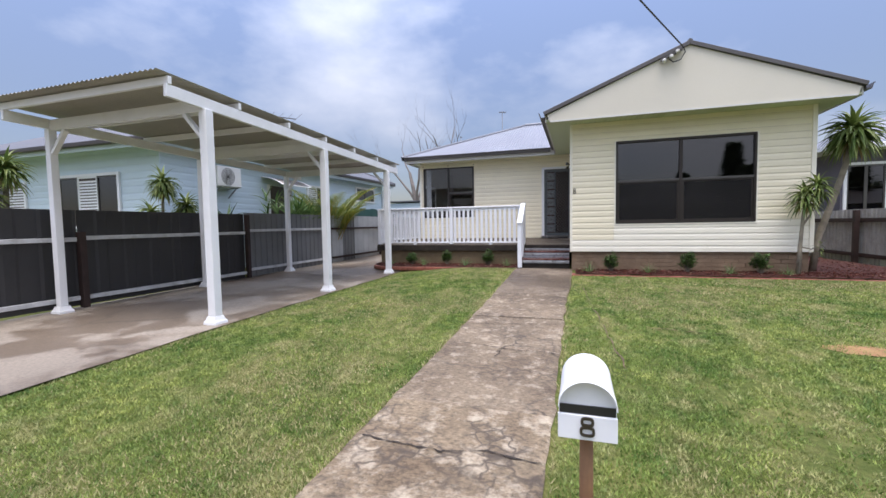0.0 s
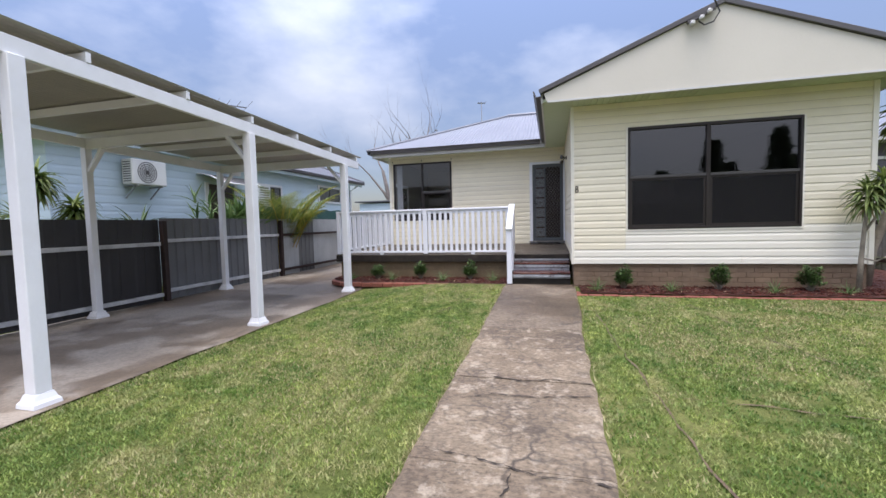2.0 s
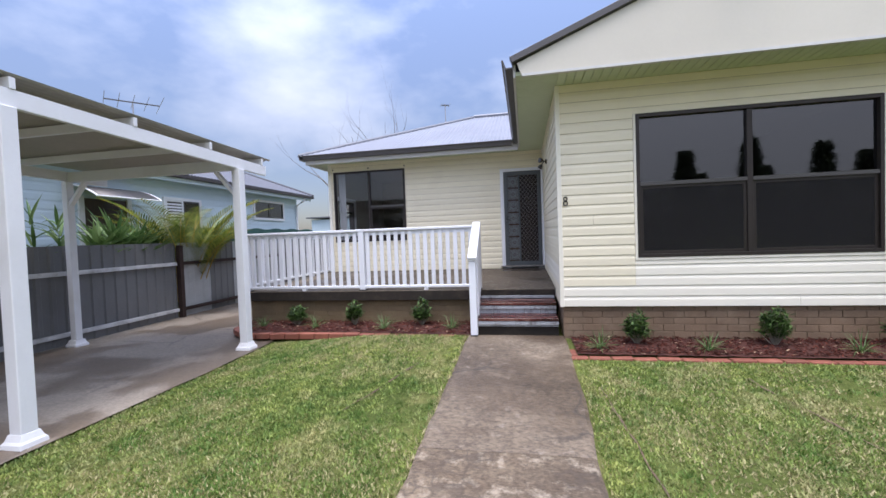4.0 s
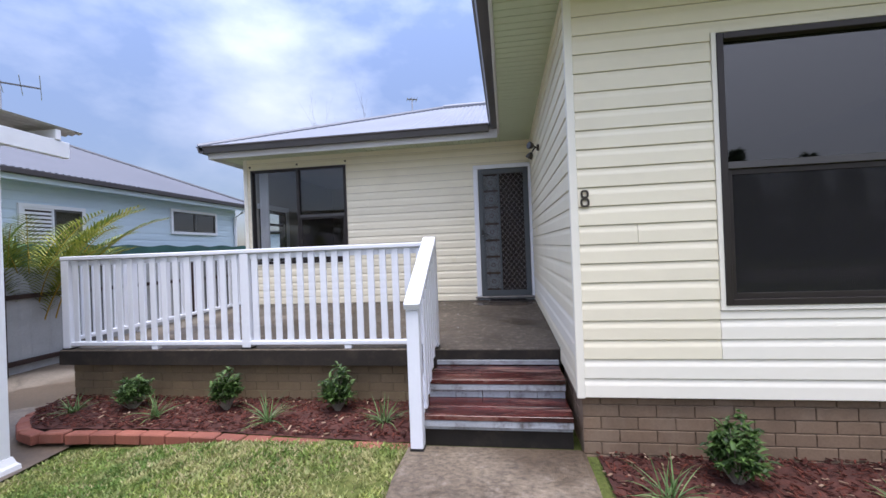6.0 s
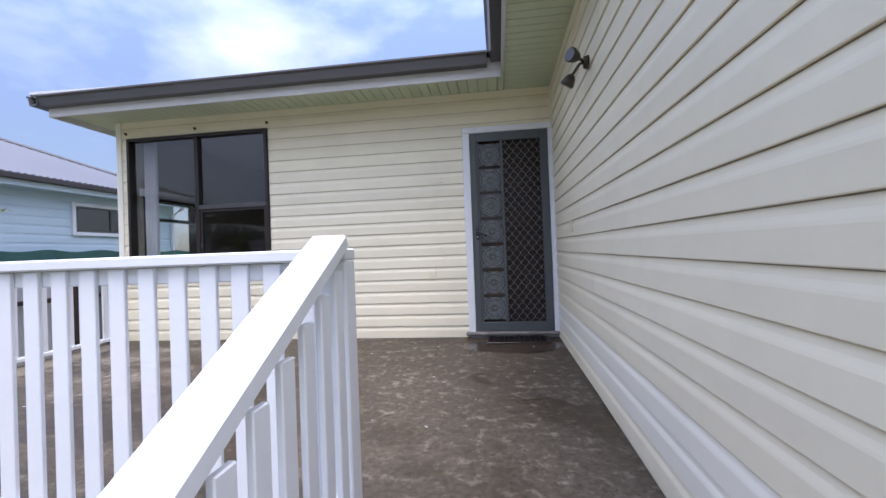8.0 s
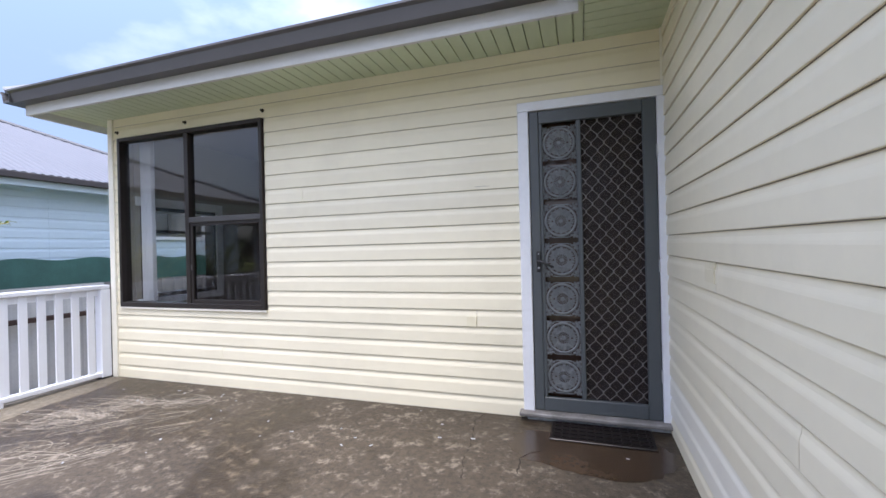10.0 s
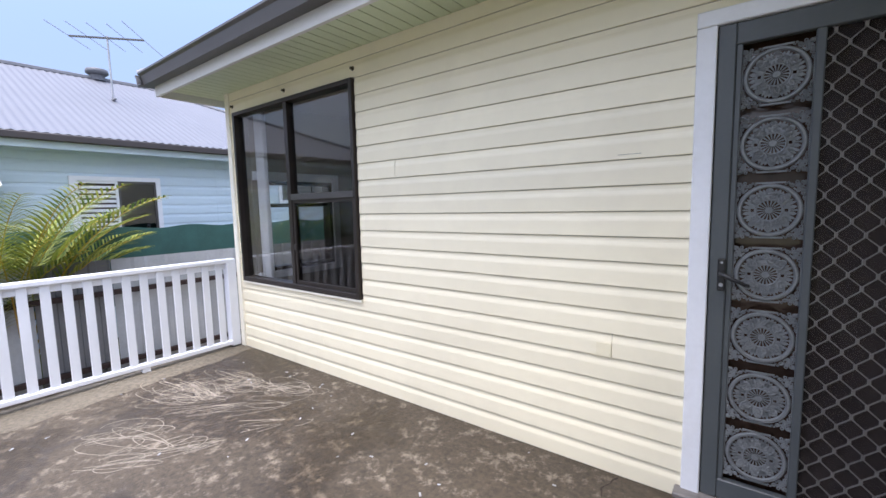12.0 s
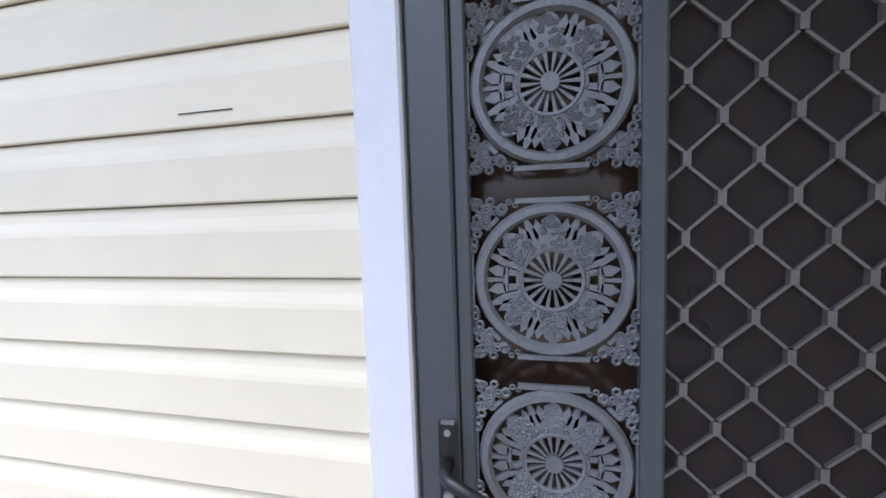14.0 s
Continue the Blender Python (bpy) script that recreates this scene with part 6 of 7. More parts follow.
def grey_house():
    h = thing("grey_house", (9.5, 16.0, 0.4), "dark grey rendered house beyond the side fence", "house")
    part("wall", Shape().box(7.0, 13.0, 14.6, 22.0, 0.2, 3.25), M_PURPLE, h)
    part("roof", roof_sheet((6.6, 14.2, 3.35), (1, 0, 0), Vector((0, 1, 0.42)).normalized(), 6.8, lambda w: (0, min(w, 6.8 - w) * 1.085), 0.09, 0.01, 4), M_ROOF, h, smooth=True)
    part("roof", roof_sheet((6.6, 14.2, 3.35), (0, 1, 0), Vector((1, 0, 0.42)).normalized(), 8.2, lambda w: (0, min(w, 8.2 - w, 3.4) * 1.085), 0.09, 0.01, 4), M_ROOF, h, smooth=True)
    part("gutter", Shape().box(6.55, 13.4, 14.08, 14.2, 3.24, 3.36).box(6.46, 6.549, 14.08, 22.4, 3.24, 3.36), M_TRIM, h, bevel=0.01)
    part("eave_lining", Shape().box(6.55, 13.4, 14.2, 14.6, 3.24, 3.26).box(6.55, 6.999, 14.601, 22.0, 3.24, 3.26), M_FASCIA, h)
    shutter_window(h, "x", 14.6, 7.12, 7.95, 1.55, 2.85, "gg", -1)
    part("corner_stop", Shape().box(8.06, 8.16, 14.56, 14.599, 0.4, 3.24), M_TRIM, h)


grey_house()

# far fence, sheds and trees seen past the drive
sh = thing("garden_shed", (-8.3, 24.0, 0.3), "pale blue metal shed behind the drive", "shed")
part("wall", Shape().box(-10.2, -7.4, 22.6, 26.0, 0.25, 2.7), M_BLUE, sh)
part("roof", Shape().bar((-10.4, 24.3, 2.80), (-7.2, 24.3, 2.80), 3.7, 0.06), M_NROOF, sh)
part("post", Shape().box(-7.38, -7.30, 22.5, 22.59, 0.25, 2.72), M_DARKWOOD, sh)
solid("rear_fence", Shape().box(-9.0, 8.0, 29.0, 29.08, 0.2, 1.9), M_OLDFENCE, "plain grey rear fence behind the house", "fence")


def branch_tree(at, h, seed):
    rnd = random.Random(seed)
    t = thing("bare_tree", at, "leafless grey tree standing behind the house", "tree")
    limbs, twigs = Shape(), Shape()

    def grow(p, d, ln, r, lvl):
        pts, rad = [Vector(p)], [r]
        for i in range(4):
            d = (d + Vector((rnd.uniform(-0.22, 0.22), rnd.uniform(-0.22, 0.22), rnd.uniform(-0.05, 0.16)))).normalized()
            pts.append(pts[-1] + d * ln / 4)
            rad.append(r * (1 - 0.15 * (i + 1)))
        (limbs if lvl < 2 else twigs).tube(pts, rad, 6 if lvl < 2 else 4)
        if lvl < 4:
            for k in range(2 if lvl else 4):
                i = rnd.choice((2, 3, 4))
                a = rnd.uniform(0, 2 * math.pi)
                dd = (d * 0.8 + Vector((math.cos(a), math.sin(a), 0.25)) * rnd.uniform(0.28, 0.55)).normalized()
                grow(pts[i], dd, ln * rnd.uniform(0.55, 0.8), rad[i] * 0.62, lvl + 1)
    grow(at, Vector((0, 0, 1)), h * 0.42, 0.30, 0)
    part("trunk", limbs, M_BARE, t)
    part("crown", twigs, M_BARE, t)


branch_tree((-13.4, 35.6, 0.3), 15.0, 3)
branch_tree((-10.4, 35.5, 0.3), 13.8, 11)


# ---- plants ----
def ribbon(s, base, d, ln, w, droop, seg=5, fold=0.25):
    """One strap leaf: a folded, tapering, drooping ribbon."""
    p, d = Vector(base), Vector(d).normalized()
    side = d.cross(Vector((0, 0, 1)))
    side = side.normalized() if side.length > 0.05 else Vector((1, 0, 0))
    rows = []
    for i in range(seg + 1):
        t = i / seg
        ww = w * (0.35 + 0.65 * math.sin(math.pi * min(1, t * 0.9 + 0.12))) * (1 - t ** 3)
        up = side.cross(d).normalized()
        rows.append((p - side * ww / 2 + up * ww * fold, p, p + side * ww / 2 + up * ww * fold))
        p = p + d * ln / seg
        d = (d + Vector((0, 0, -droop / seg))).normalized()
    k = len(s.v)
    s.v += [tuple(q) for r in rows for q in r]
    s.f += [f for i in range(seg) for f in ((k + 3 * i, k + 3 * i + 1, k + 3 * i + 4, k + 3 * i + 3), (k + 3 * i + 1, k + 3 * i + 2, k + 3 * i + 5, k + 3 * i + 4))]


def crown(s, c, n, ln, w, rnd, droop=1.3, lo=-0.4, hi=1.0):
    for i in range(n):
        a = i * 2.39996 + rnd.uniform(-0.2, 0.2)
        z = lo + (hi - lo) * (i + 0.5) / n
        r = math.sqrt(max(0.05, 1 - z * z))
        ribbon(s, Vector(c) + Vector((0, 0, rnd.uniform(-0.06, 0.06))), (r * math.cos(a), r * math.sin(a), z), ln * rnd.uniform(0.75, 1.1), w, droop * rnd.uniform(0.6, 1.3))


def dragon_tree(at, stems, seed, label, n=70, ln=0.42):
    rnd = random.Random(seed)
    t = thing("dragon_tree", at, label, "tree")
    tr, lf, dry = Shape(), Shape(), Shape()
    for pts, r0, r1, k, size in stems:
        m = len(pts)
        tr.tube(pts, [r0 + (r1 - r0) * i / (m - 1) for i in range(m)], 8)
        top = Vector(pts[-1])
        crown(lf, top, int(k * 1.2), ln * 1.1 * size, 0.058 * size, rnd, 1.7)
        crown(lf, top - Vector((0, 0, 0.12)), int(k * 0.7), ln * 1.1 * size, 0.058 * size, rnd, 2.0, -0.6, 0.5)
        crown(dry, top - Vector((0, 0, 0.16)), k // 6, ln * size * 0.8, 0.035 * size, rnd, 2.4, -0.8, -0.2)
    part("trunk", tr, M_TRUNK, t, smooth=True)
    part("crown", lf, M_PALMLEAF, t)
    part("dead_foliage", dry, M_DRYLEAF, t)


dragon_tree((3.97, 9.46, 0.40), [([(3.97, 9.46, 0.38), (3.98, 9.45, 0.9), (4.0, 9.44, 1.35), (4.02, 9.42, 1.84)], 0.040, 0.020, 46, 0.85),
                                 ([(4.0, 9.44, 1.30), (4.10, 9.40, 1.5), (4.18, 9.38, 2.02)], 0.02, 0.016, 40, 0.78),
                                 ([(3.99, 9.45, 0.92), (4.12, 9.38, 0.88), (4.22, 9.36, 0.95)], 0.014, 0.010, 5, 0.4)], 5, "small dragon tree with drooping leaves beside the wall")
dragon_tree((4.50, 10.2, 0.42), [([(4.50, 10.2, 0.40), (4.55, 10.18, 1.0), (4.72, 10.1, 1.7), (4.88, 10.0, 2.45), (4.95, 9.98, 3.0)], 0.065, 0.04, 110, 1.35)], 8, "tall leaning dragon tree at the corner of the house")
# plants behind the fence
dragon_tree((-8.0, 6.8, 0.3), [([(-8.0, 6.8, 0.28), (-8.0, 6.75, 1.4), (-8.0, 6.8, 2.38)], 0.04, 0.025, 70, 0.95), ([(-8.0, 6.8, 1.2), (-7.98, 7.1, 1.6), (-7.95, 7.28, 1.95)], 0.03, 0.02, 60, 0.95),
                                 ([(-8.0, 6.8, 1.0), (-8.0, 6.65, 1.5), (-8.0, 6.5, 1.75)], 0.03, 0.02, 50, 0.9)], 12, "spiky dragon tree behind the charcoal fence", ln=0.40)
dragon_tree((-8.0, 4.2, 0.3), [([(-8.0, 4.2, 0.28), (-8.0, 4.25, 1.3), (-8.0, 4.3, 2.40)], 0.05, 0.03, 70, 0.85), ([(-8.0, 4.25, 1.3), (-8.0, 4.1, 1.7), (-8.0, 4.05, 2.0)], 0.03, 0.02, 50, 0.75)], 14, "tall spiky dragon tree behind the fence")


def strap_clump(name, at, n, ln, w, seed, label, stem=0.0, hi=1.0, lo=0.25, group="", material=M_STRAP, droop=0.8):
    rnd = random.Random(seed)
    s = Shape()
    for i in range(n):
        a = i * 2.4 + rnd.uniform(-0.3, 0.3)
        z = rnd.uniform(lo, hi)
        r = math.sqrt(max(0.02, 1 - z * z))
        b_ = Vector(at) + Vector((rnd.uniform(-0.03, 0.03), rnd.uniform(-0.03, 0.03), stem * rnd.random()))
        ribbon(s, b_, (r * math.cos(a), r * math.sin(a), z), ln * rnd.uniform(0.7, 1.1), w, droop * rnd.uniform(0.6, 1.4))
    return solid(name, s, material, label, "plant", group)


strap_clump("cordyline", (-8.0, 8.4, 1.35), 16, 0.75, 0.05, 21, "thin dark cordyline above the fence", 0.3, 0.95, 0.4, material=M_LEAF)
for i, (y, z, h) in enumerate(((10.35, 2.15, 0.72), (10.7, 2.2, 0.8), (11.1, 2.15, 0.78), (11.45, 2.05, 0.65))):
    strap_clump("strap_plant", (-7.62, y, z - 0.75), 46, h, 0.085, 30 + i, "broad leaved green plant behind the fence", 0.35, 0.98, 0.45, "broad leaved plants behind the fence", droop=0.5)
for i, (y, z) in enumerate(((9.4, 1.9), (9.75, 1.9), (12.1, 1.9))):
    strap_clump("strap_plant", (-7.62, y, z - 0.45), 26, 0.5, 0.05, 40 + i, "low strappy plant showing over the fence", 0.75, 0.95, 0.4, "low plants behind the fence", droop=0.7)


def areca(at, n, ln, seed):
    rnd = random.Random(seed)
    t = thing("areca_palm", at, "yellow-green areca palm with feathery fronds behind the fence", "palm")
    st, lf = Shape(), Shape()
    for i in range(n):
        a = i * 2.39996
        lean = rnd.uniform(0.08, 0.42)
        b_ = Vector(at) + Vector((rnd.uniform(-0.18, 0.18), rnd.uniform(-0.22, 0.22), 0))
        d = Vector((math.cos(a) * lean, math.sin(a) * lean, 1)).normalized()
        L = ln * rnd.uniform(0.75, 1.1)
        pts, p = [b_], b_.copy()
        segs = 12
        for j in range(segs):
            p = p + d * L / segs
            d = (d + Vector((math.cos(a) * 0.05, math.sin(a) * 0.05, -0.20 * (j / segs) ** 1.5 - 0.01))).normalized()
            pts.append(p.copy())
        st.tube(pts, [0.014 * (1 - 0.8 * j / segs) for j in range(segs + 1)], 5)
        for j in range(4 * segs):
            f = (j + 0.5) / (4 * segs)
            if f < 0.38:
                continue
            q = f * segs
            k = min(int(q), segs - 1)
            c = pts[k].lerp(pts[k + 1], q - k)
            dd = (pts[k + 1] - pts[k]).normalized()
            sd = dd.cross(Vector((0, 0, 1))).normalized()
            for sg in (-1, 1):
                w = math.sin(math.pi * min(1, (f - 0.30) / 0.72)) * 0.40 + 0.08
                ribbon(lf, c, sd * sg + dd * 0.75 + Vector((0, 0, 0.30)), w * rnd.uniform(0.85, 1.1), 0.026, 0.9, 3, 0.15)
    part("stem", st, M_FRONDSTEM, t, "orange-yellow palm stems")
    part("crown", lf, M_FROND, t)


areca((-7.66, 12.3, 0.32), 46, 2.75, 4)


def shrub(at, r, h, seed, n=850):
    rnd = random.Random(seed)
    t = thing("shrub", at, "small round dark green shrub planted in mulch", "shrub", "shrubs in the garden beds")
    st, lf = Shape(), Shape()
    x, y, z = at
    tips = []
    for i in range(40):
        a, e = rnd.uniform(0, 2 * math.pi), rnd.uniform(0.05, 1.0)
        rr = 0.95 * r * math.sqrt(1 - e * e * 0.8) * rnd.uniform(0.75, 1.1)
        tip = Vector((x + rr * math.cos(a), y + rr * math.sin(a), z + 0.05 + 0.88 * h * (0.2 + 0.76 * e) * rnd.uniform(0.85, 1.1)))
        st.tube([(x, y, z - 0.02), ((x + tip.x) / 2, (y + tip.y) / 2, z + (tip.z - z) * 0.42), tuple(tip)], [0.006, 0.004, 0.002], 4)
        tips.append(tip)
    for i in range(n):
        tip = rnd.choice(tips)
        f = 1 - rnd.random() ** 1.6 * 0.55
        c = Vector((x, y, z + 0.04)).lerp(tip, f) + Vector((rnd.gauss(0, 0.016), rnd.gauss(0, 0.016), rnd.gauss(0, 0.014)))
        a = rnd.uniform(0, 2 * math.pi)
        ribbon(lf, c, (math.cos(a), math.sin(a), rnd.uniform(-0.1, 1.1)), rnd.uniform(0.045, 0.075), rnd.uniform(0.020, 0.032), 0.8, 2, 0.2)
    part("stem", st, M_TRUNK, t)
    part("foliage", lf, M_LEAF, t)


BED_Z = 0.412
for i, (x, y, r, h) in enumerate(((-3.98, 10.42, 0.16, 0.30), (-3.02, 10.44, 0.14, 0.36), (-1.97, 10.47, 0.14, 0.40), (0.80, 9.52, 0.15, 0.40), (2.20, 9.52, 0.17, 0.43), (3.42, 9.52, 0.19, 0.40))):
    shrub((x, y, BED_Z + 0.005), r * 0.9, h * 0.9, 60 + i)
for i, (x, y, ln) in enumerate(((-4.5, 10.30, 0.26), (-3.58, 10.24, 0.30), (-2.47, 10.18, 0.34), (-1.48, 10.24, 0.28), (0.36, 9.30, 0.28), (1.46, 9.28, 0.26), (2.85, 9.30, 0.26), (3.75, 9.30, 0.24))):
    strap_clump("grass_tuft", (x, y, BED_Z), 34, ln, 0.010, 80 + i, "small tuft of strappy grass in mulch", 0.0, 1.0, 0.35, "grass tufts in the garden beds", droop=0.9)


# ---- garden beds ----
def bed_front(x):
    """Front line of the porch bed."""
    return 9.99 + 0.05 * math.sin((x + 4.4) * 1.5) + (0.55 * max(0, -4.45 - x) ** 1.6 / 0.5 if x < -4.45 else 0)


def bed(name, outline_lo, outline_hi, xs, label):
    s = Shape()
    rows = 14
    n = len(xs)
    for j in range(rows + 1):
        for x in xs:
            a, b_ = outline_lo(x), outline_hi(x)
            y = a + (b_ - a) * j / rows
            s.v.append((x, y, BED_Z - 0.01 + 0.012 * noise.noise((x * 9, y * 9, 0)) + 0.02 * math.sin(math.pi * j / rows)))
    s.f = [(j * n + i, j * n + i + 1, (j + 1) * n + i + 1, (j + 1) * n + i) for j in range(rows) for i in range(n - 1)]
    solid(name, s, M_MULCH, label, "garden bed", kind="structure", smooth=True)
    rnd = random.Random(len(name) + n)
    for mname, mt, cnt in (("bark_mulch", M_CHIP, int(len(xs) * 60)), ("pale_chips", M_CHIP2, int(len(xs) * 3))):
        c = Shape()
        for _ in range(cnt):
            x = rnd.uniform(xs[0], xs[-1])
            y = rnd.uniform(outline_lo(x) + 0.02, outline_hi(x) - 0.01)
            z = BED_Z + rnd.uniform(-0.004, 0.024)
            ln, w = rnd.uniform(0.015, 0.05), rnd.uniform(0.006, 0.016)
            a, t = rnd.uniform(0, math.pi), rnd.uniform(-0.5, 0.5)
            d = Vector((math.cos(a), math.sin(a), t)) * ln / 2
            c.bar(Vector((x, y, z)) - d, Vector((x, y, z)) + d, w, 0.004, (0.2, 0.1, 1))
        solid(mname, c, mt, "red-brown bark mulch chips on the garden bed", "mulch", kind="stuff")


bed("garden_bed_1", bed_front, lambda x: PORCH_Y + 0.085, steps(-5.0, -1.13, 60), "red bark mulch bed in front of the porch")
bed("garden_bed_2", lambda x: 9.11, lambda x: 9.84, steps(0.10, 5.6, 80), "red bark mulch bed below the front window")
bed("garden_bed_3", lambda x: 9.85, lambda x: 14.5, steps(4.34, 6.1, 26), "red bark mulch bed beside the wing")


def edging(name, line, label, sink=0.0):
    """Terracotta bricks laid end to end along a line of (x, y)."""
    e = thing(name, (line[0][0], line[0][1], BED_Z - 0.06), label, "edging", kind="structure")
    me = Shape().box(-0.108, 0.108, -0.05, 0.05, -0.05, 0.035).mesh("brick", 0.008)
    me.materials.append(M_EDGE)
    pts = [Vector(p) for p in line]
    total = sum((b_ - a).length for a, b_ in zip(pts, pts[1:]))
    k = int(total / 0.222)
    for i in range(k):
        t = (i + 0.5) * total / k
        for a, b_ in zip(pts, pts[1:]):
            if t <= (b_ - a).length:
                d = (b_ - a).normalized()
                p = a + d * t
                break
            t -= (b_ - a).length
        ob = new("brick", me)
        ob.parent = e
        ob.matrix_parent_inverse = e.matrix_world.inverted()
        ob.matrix_basis = pose(p.x, p.y, BED_Z - 0.022 - sink + random.uniform(-0.006, 0.004), random.uniform(-2, 2), random.uniform(-1.5, 1.5), math.degrees(math.atan2(d.y, d.x)) + random.uniform(-1.5, 1.5))


edging("brick_edging_1", [(-1.16, bed_front(-1.16) - 0.05)] + [(x, bed_front(x) - 0.05) for x in steps(-1.2, -4.95, 40)] + [(-5.0, 10.72)], "terracotta brick edging round the porch bed", 0.028)
edging("brick_edging_2", [(0.055, 9.82), (0.055, 9.06), (5.9, 9.10)], "terracotta brick edging along the front bed", 0.042)


# ---- letterbox ----
def letterbox():
    cx, y0, y1 = 0.170, 1.72, 2.02
    g = ground_z(0.17, 1.87)
    t = thing("letterbox", (cx, 1.87, g), "white metal letterbox numbered 8 on a pine post", "letterbox")
    hw, zb, zs = 0.094, 0.690, 0.806
    prof = [(-hw, zb), (hw, zb), (hw, zs)] + [(hw * math.cos(a), zs + 0.092 * math.sin(a)) for a in steps(0.12, math.pi - 0.12, 14)] + [(-hw, zs)]
    m = Matrix(((1, 0, 0, cx), (0, 0, 1, y0 + 0.012), (0, 1, 0, 0), (0, 0, 0, 1)))
    part("body", Shape().prism(prof, m, y1 - y0 - 0.012), M_WHITE, t, bevel=0.002)
    part("front_plate", Shape().box(cx - hw - 0.003, cx + hw + 0.003, y0, y0 + 0.011, zb - 0.006, zs - 0.035), M_WHITE, t, bevel=0.002)
    part("slot", Shape().box(cx - hw + 0.002, cx + hw - 0.002, y0 + 0.006, y0 + 0.0115, zs - 0.033, zs - 0.003), M_BLACK, t, "dark letter slot")
    hood = Shape()
    for R0, R1, ya, yb in ((0.092, 0.096, y0 - 0.025, y0 + 0.03),):
        a_ = steps(0.0, math.pi, 16)
        hood.v = [(cx + R * math.cos(a), yy, zs - 0.002 + R * 0.98 * math.sin(a)) for yy in (ya, yb) for R in (R0, R1) for a in a_]
        n = len(a_)
        hood.f = [f for i in range(n - 1) for f in ((n + i, n + i + 1, 3 * n + i + 1, 3 * n + i), (i, 2 * n + i, 2 * n + i + 1, i + 1), (i, i + 1, n + i + 1, n + i))]
    part("hood", hood, M_WHITE, t, smooth=True)
    part("post", Shape().tube([(cx, 1.86, g - 0.05), (cx, 1.86, 0.688)], [0.027, 0.024], 12), M_WOODPOST, t, "round pine post", smooth=True)
    num = eight("numeral", cx, y0 - 0.003, 0.733, 0.068, 0.050, 0.009, M_BRONZE, "", "")
    for kk in [k for k in num.keys()]:
        del num[kk]
    num.parent = t
    num.matrix_parent_inverse = t.matrix_world.inverted()


letterbox()

# ---- power line and its bracket on the gable ----
pl_ = thing("service_line", (1.85, GY, 4.5), "black overhead power line fixed to the gable", "power line")
far = Vector((-11.0, -15.5, 6.6))
att = Vector((1.98, GY - 0.12, 4.62))
part("cable", Shape().tube([att.lerp(far, t) + Vector((0, 0, -0.6 * t * (1 - t))) for t in steps(0, 1, 24)], 0.013, 6), M_BLACK, pl_)
part("clamp", Shape().bar((1.62, GY - 0.05, 4.44), (1.98, GY - 0.05, 4.60), 0.05, 0.04), M_SASH, pl_)
for x, z in ((1.68, 4.42), (1.80, 4.48), (1.90, 4.56)):
    part("insulator", Shape().tube([(x, GY - 0.002, z), (x, GY - 0.05, z), (x, GY - 0.10, z), (x, GY - 0.12, z)], [0.018, 0.035, 0.035, 0.02], 10), M_FASCIA, pl_)
part("loop", Shape().tube([att, (2.02, GY - 0.12, 4.52), (1.95, GY - 0.09, 4.40), (1.84, GY - 0.06, 4.38), (1.76, GY - 0.07, 4.44)], 0.011, 6), M_BLACK, pl_)


# ---- across the street (seen in the window glass) ----
def conifer(at, h, seed):
    rnd = random.Random(seed)
    t = thing("conifer", at, "tall dark conifer across the street", "tree", "conifers across the street")
    part("trunk", Shape().tube([at, (at[0], at[1], at[2] + h * 0.95)], [0.2, 0.03], 7), M_TRUNK, t)
    s = Shape()
    for i in range(1500):
        f = rnd.random() ** 0.8
        r = h * 0.16 * (1 - f) ** 0.8 * rnd.uniform(0.3, 1.05) + 0.08
        a = rnd.uniform(0, 2 * math.pi)
        ribbon(s, (at[0] + r * math.cos(a), at[1] + r * math.sin(a), at[2] + 0.6 + f * (h - 0.6)), (math.cos(a), math.sin(a), rnd.uniform(-0.2, 0.9)), rnd.uniform(0.4, 0.8), 0.28, 0.6, 2)
    part("crown", s, M_CONIFER, t)


for i, (x, y, h) in enumerate(((13.5, -25, 8.2), (18.8, -25.5, 9.0), (24.5, -26, 8.4), (4.0, -34, 6.0), (16.2, -29, 6.6), (21.6, -29, 7.0), (29.0, -28, 7.8), (10.5, -30, 6.2))):
    conifer((x, y, 0.0), h, 100 + i)


def street_house(x, y, w, d, material, seed):
    h = thing("street_house", (x, y, 0), "low house across the street", "house", "houses across the street")
    part("wall", Shape().box(x - w / 2, x + w / 2, y - d, y, 0, 2.8), material, h)
    s = Shape().add([(x - w / 2 - 0.5, y + 0.5, 2.8), (x + w / 2 + 0.5, y + 0.5, 2.8), (x + w / 2 + 0.5, y - d - 0.5, 2.8), (x - w / 2 - 0.5, y - d - 0.5, 2.8), (x - w / 4, y - d / 2, 4.4), (x + w / 4, y - d / 2, 4.4)],
                    [(0, 1, 5, 4), (1, 2, 5), (2, 3, 4, 5), (3, 0, 4), (0, 3, 2, 1)])
    part("roof", s, M_NGUT, h)
    for k in (-0.3, 0.25):
        part("window", Shape().box(x + k * w - 0.8, x + k * w + 0.8, y, y + 0.04, 1.0, 2.2), M_WINFRAME, h)


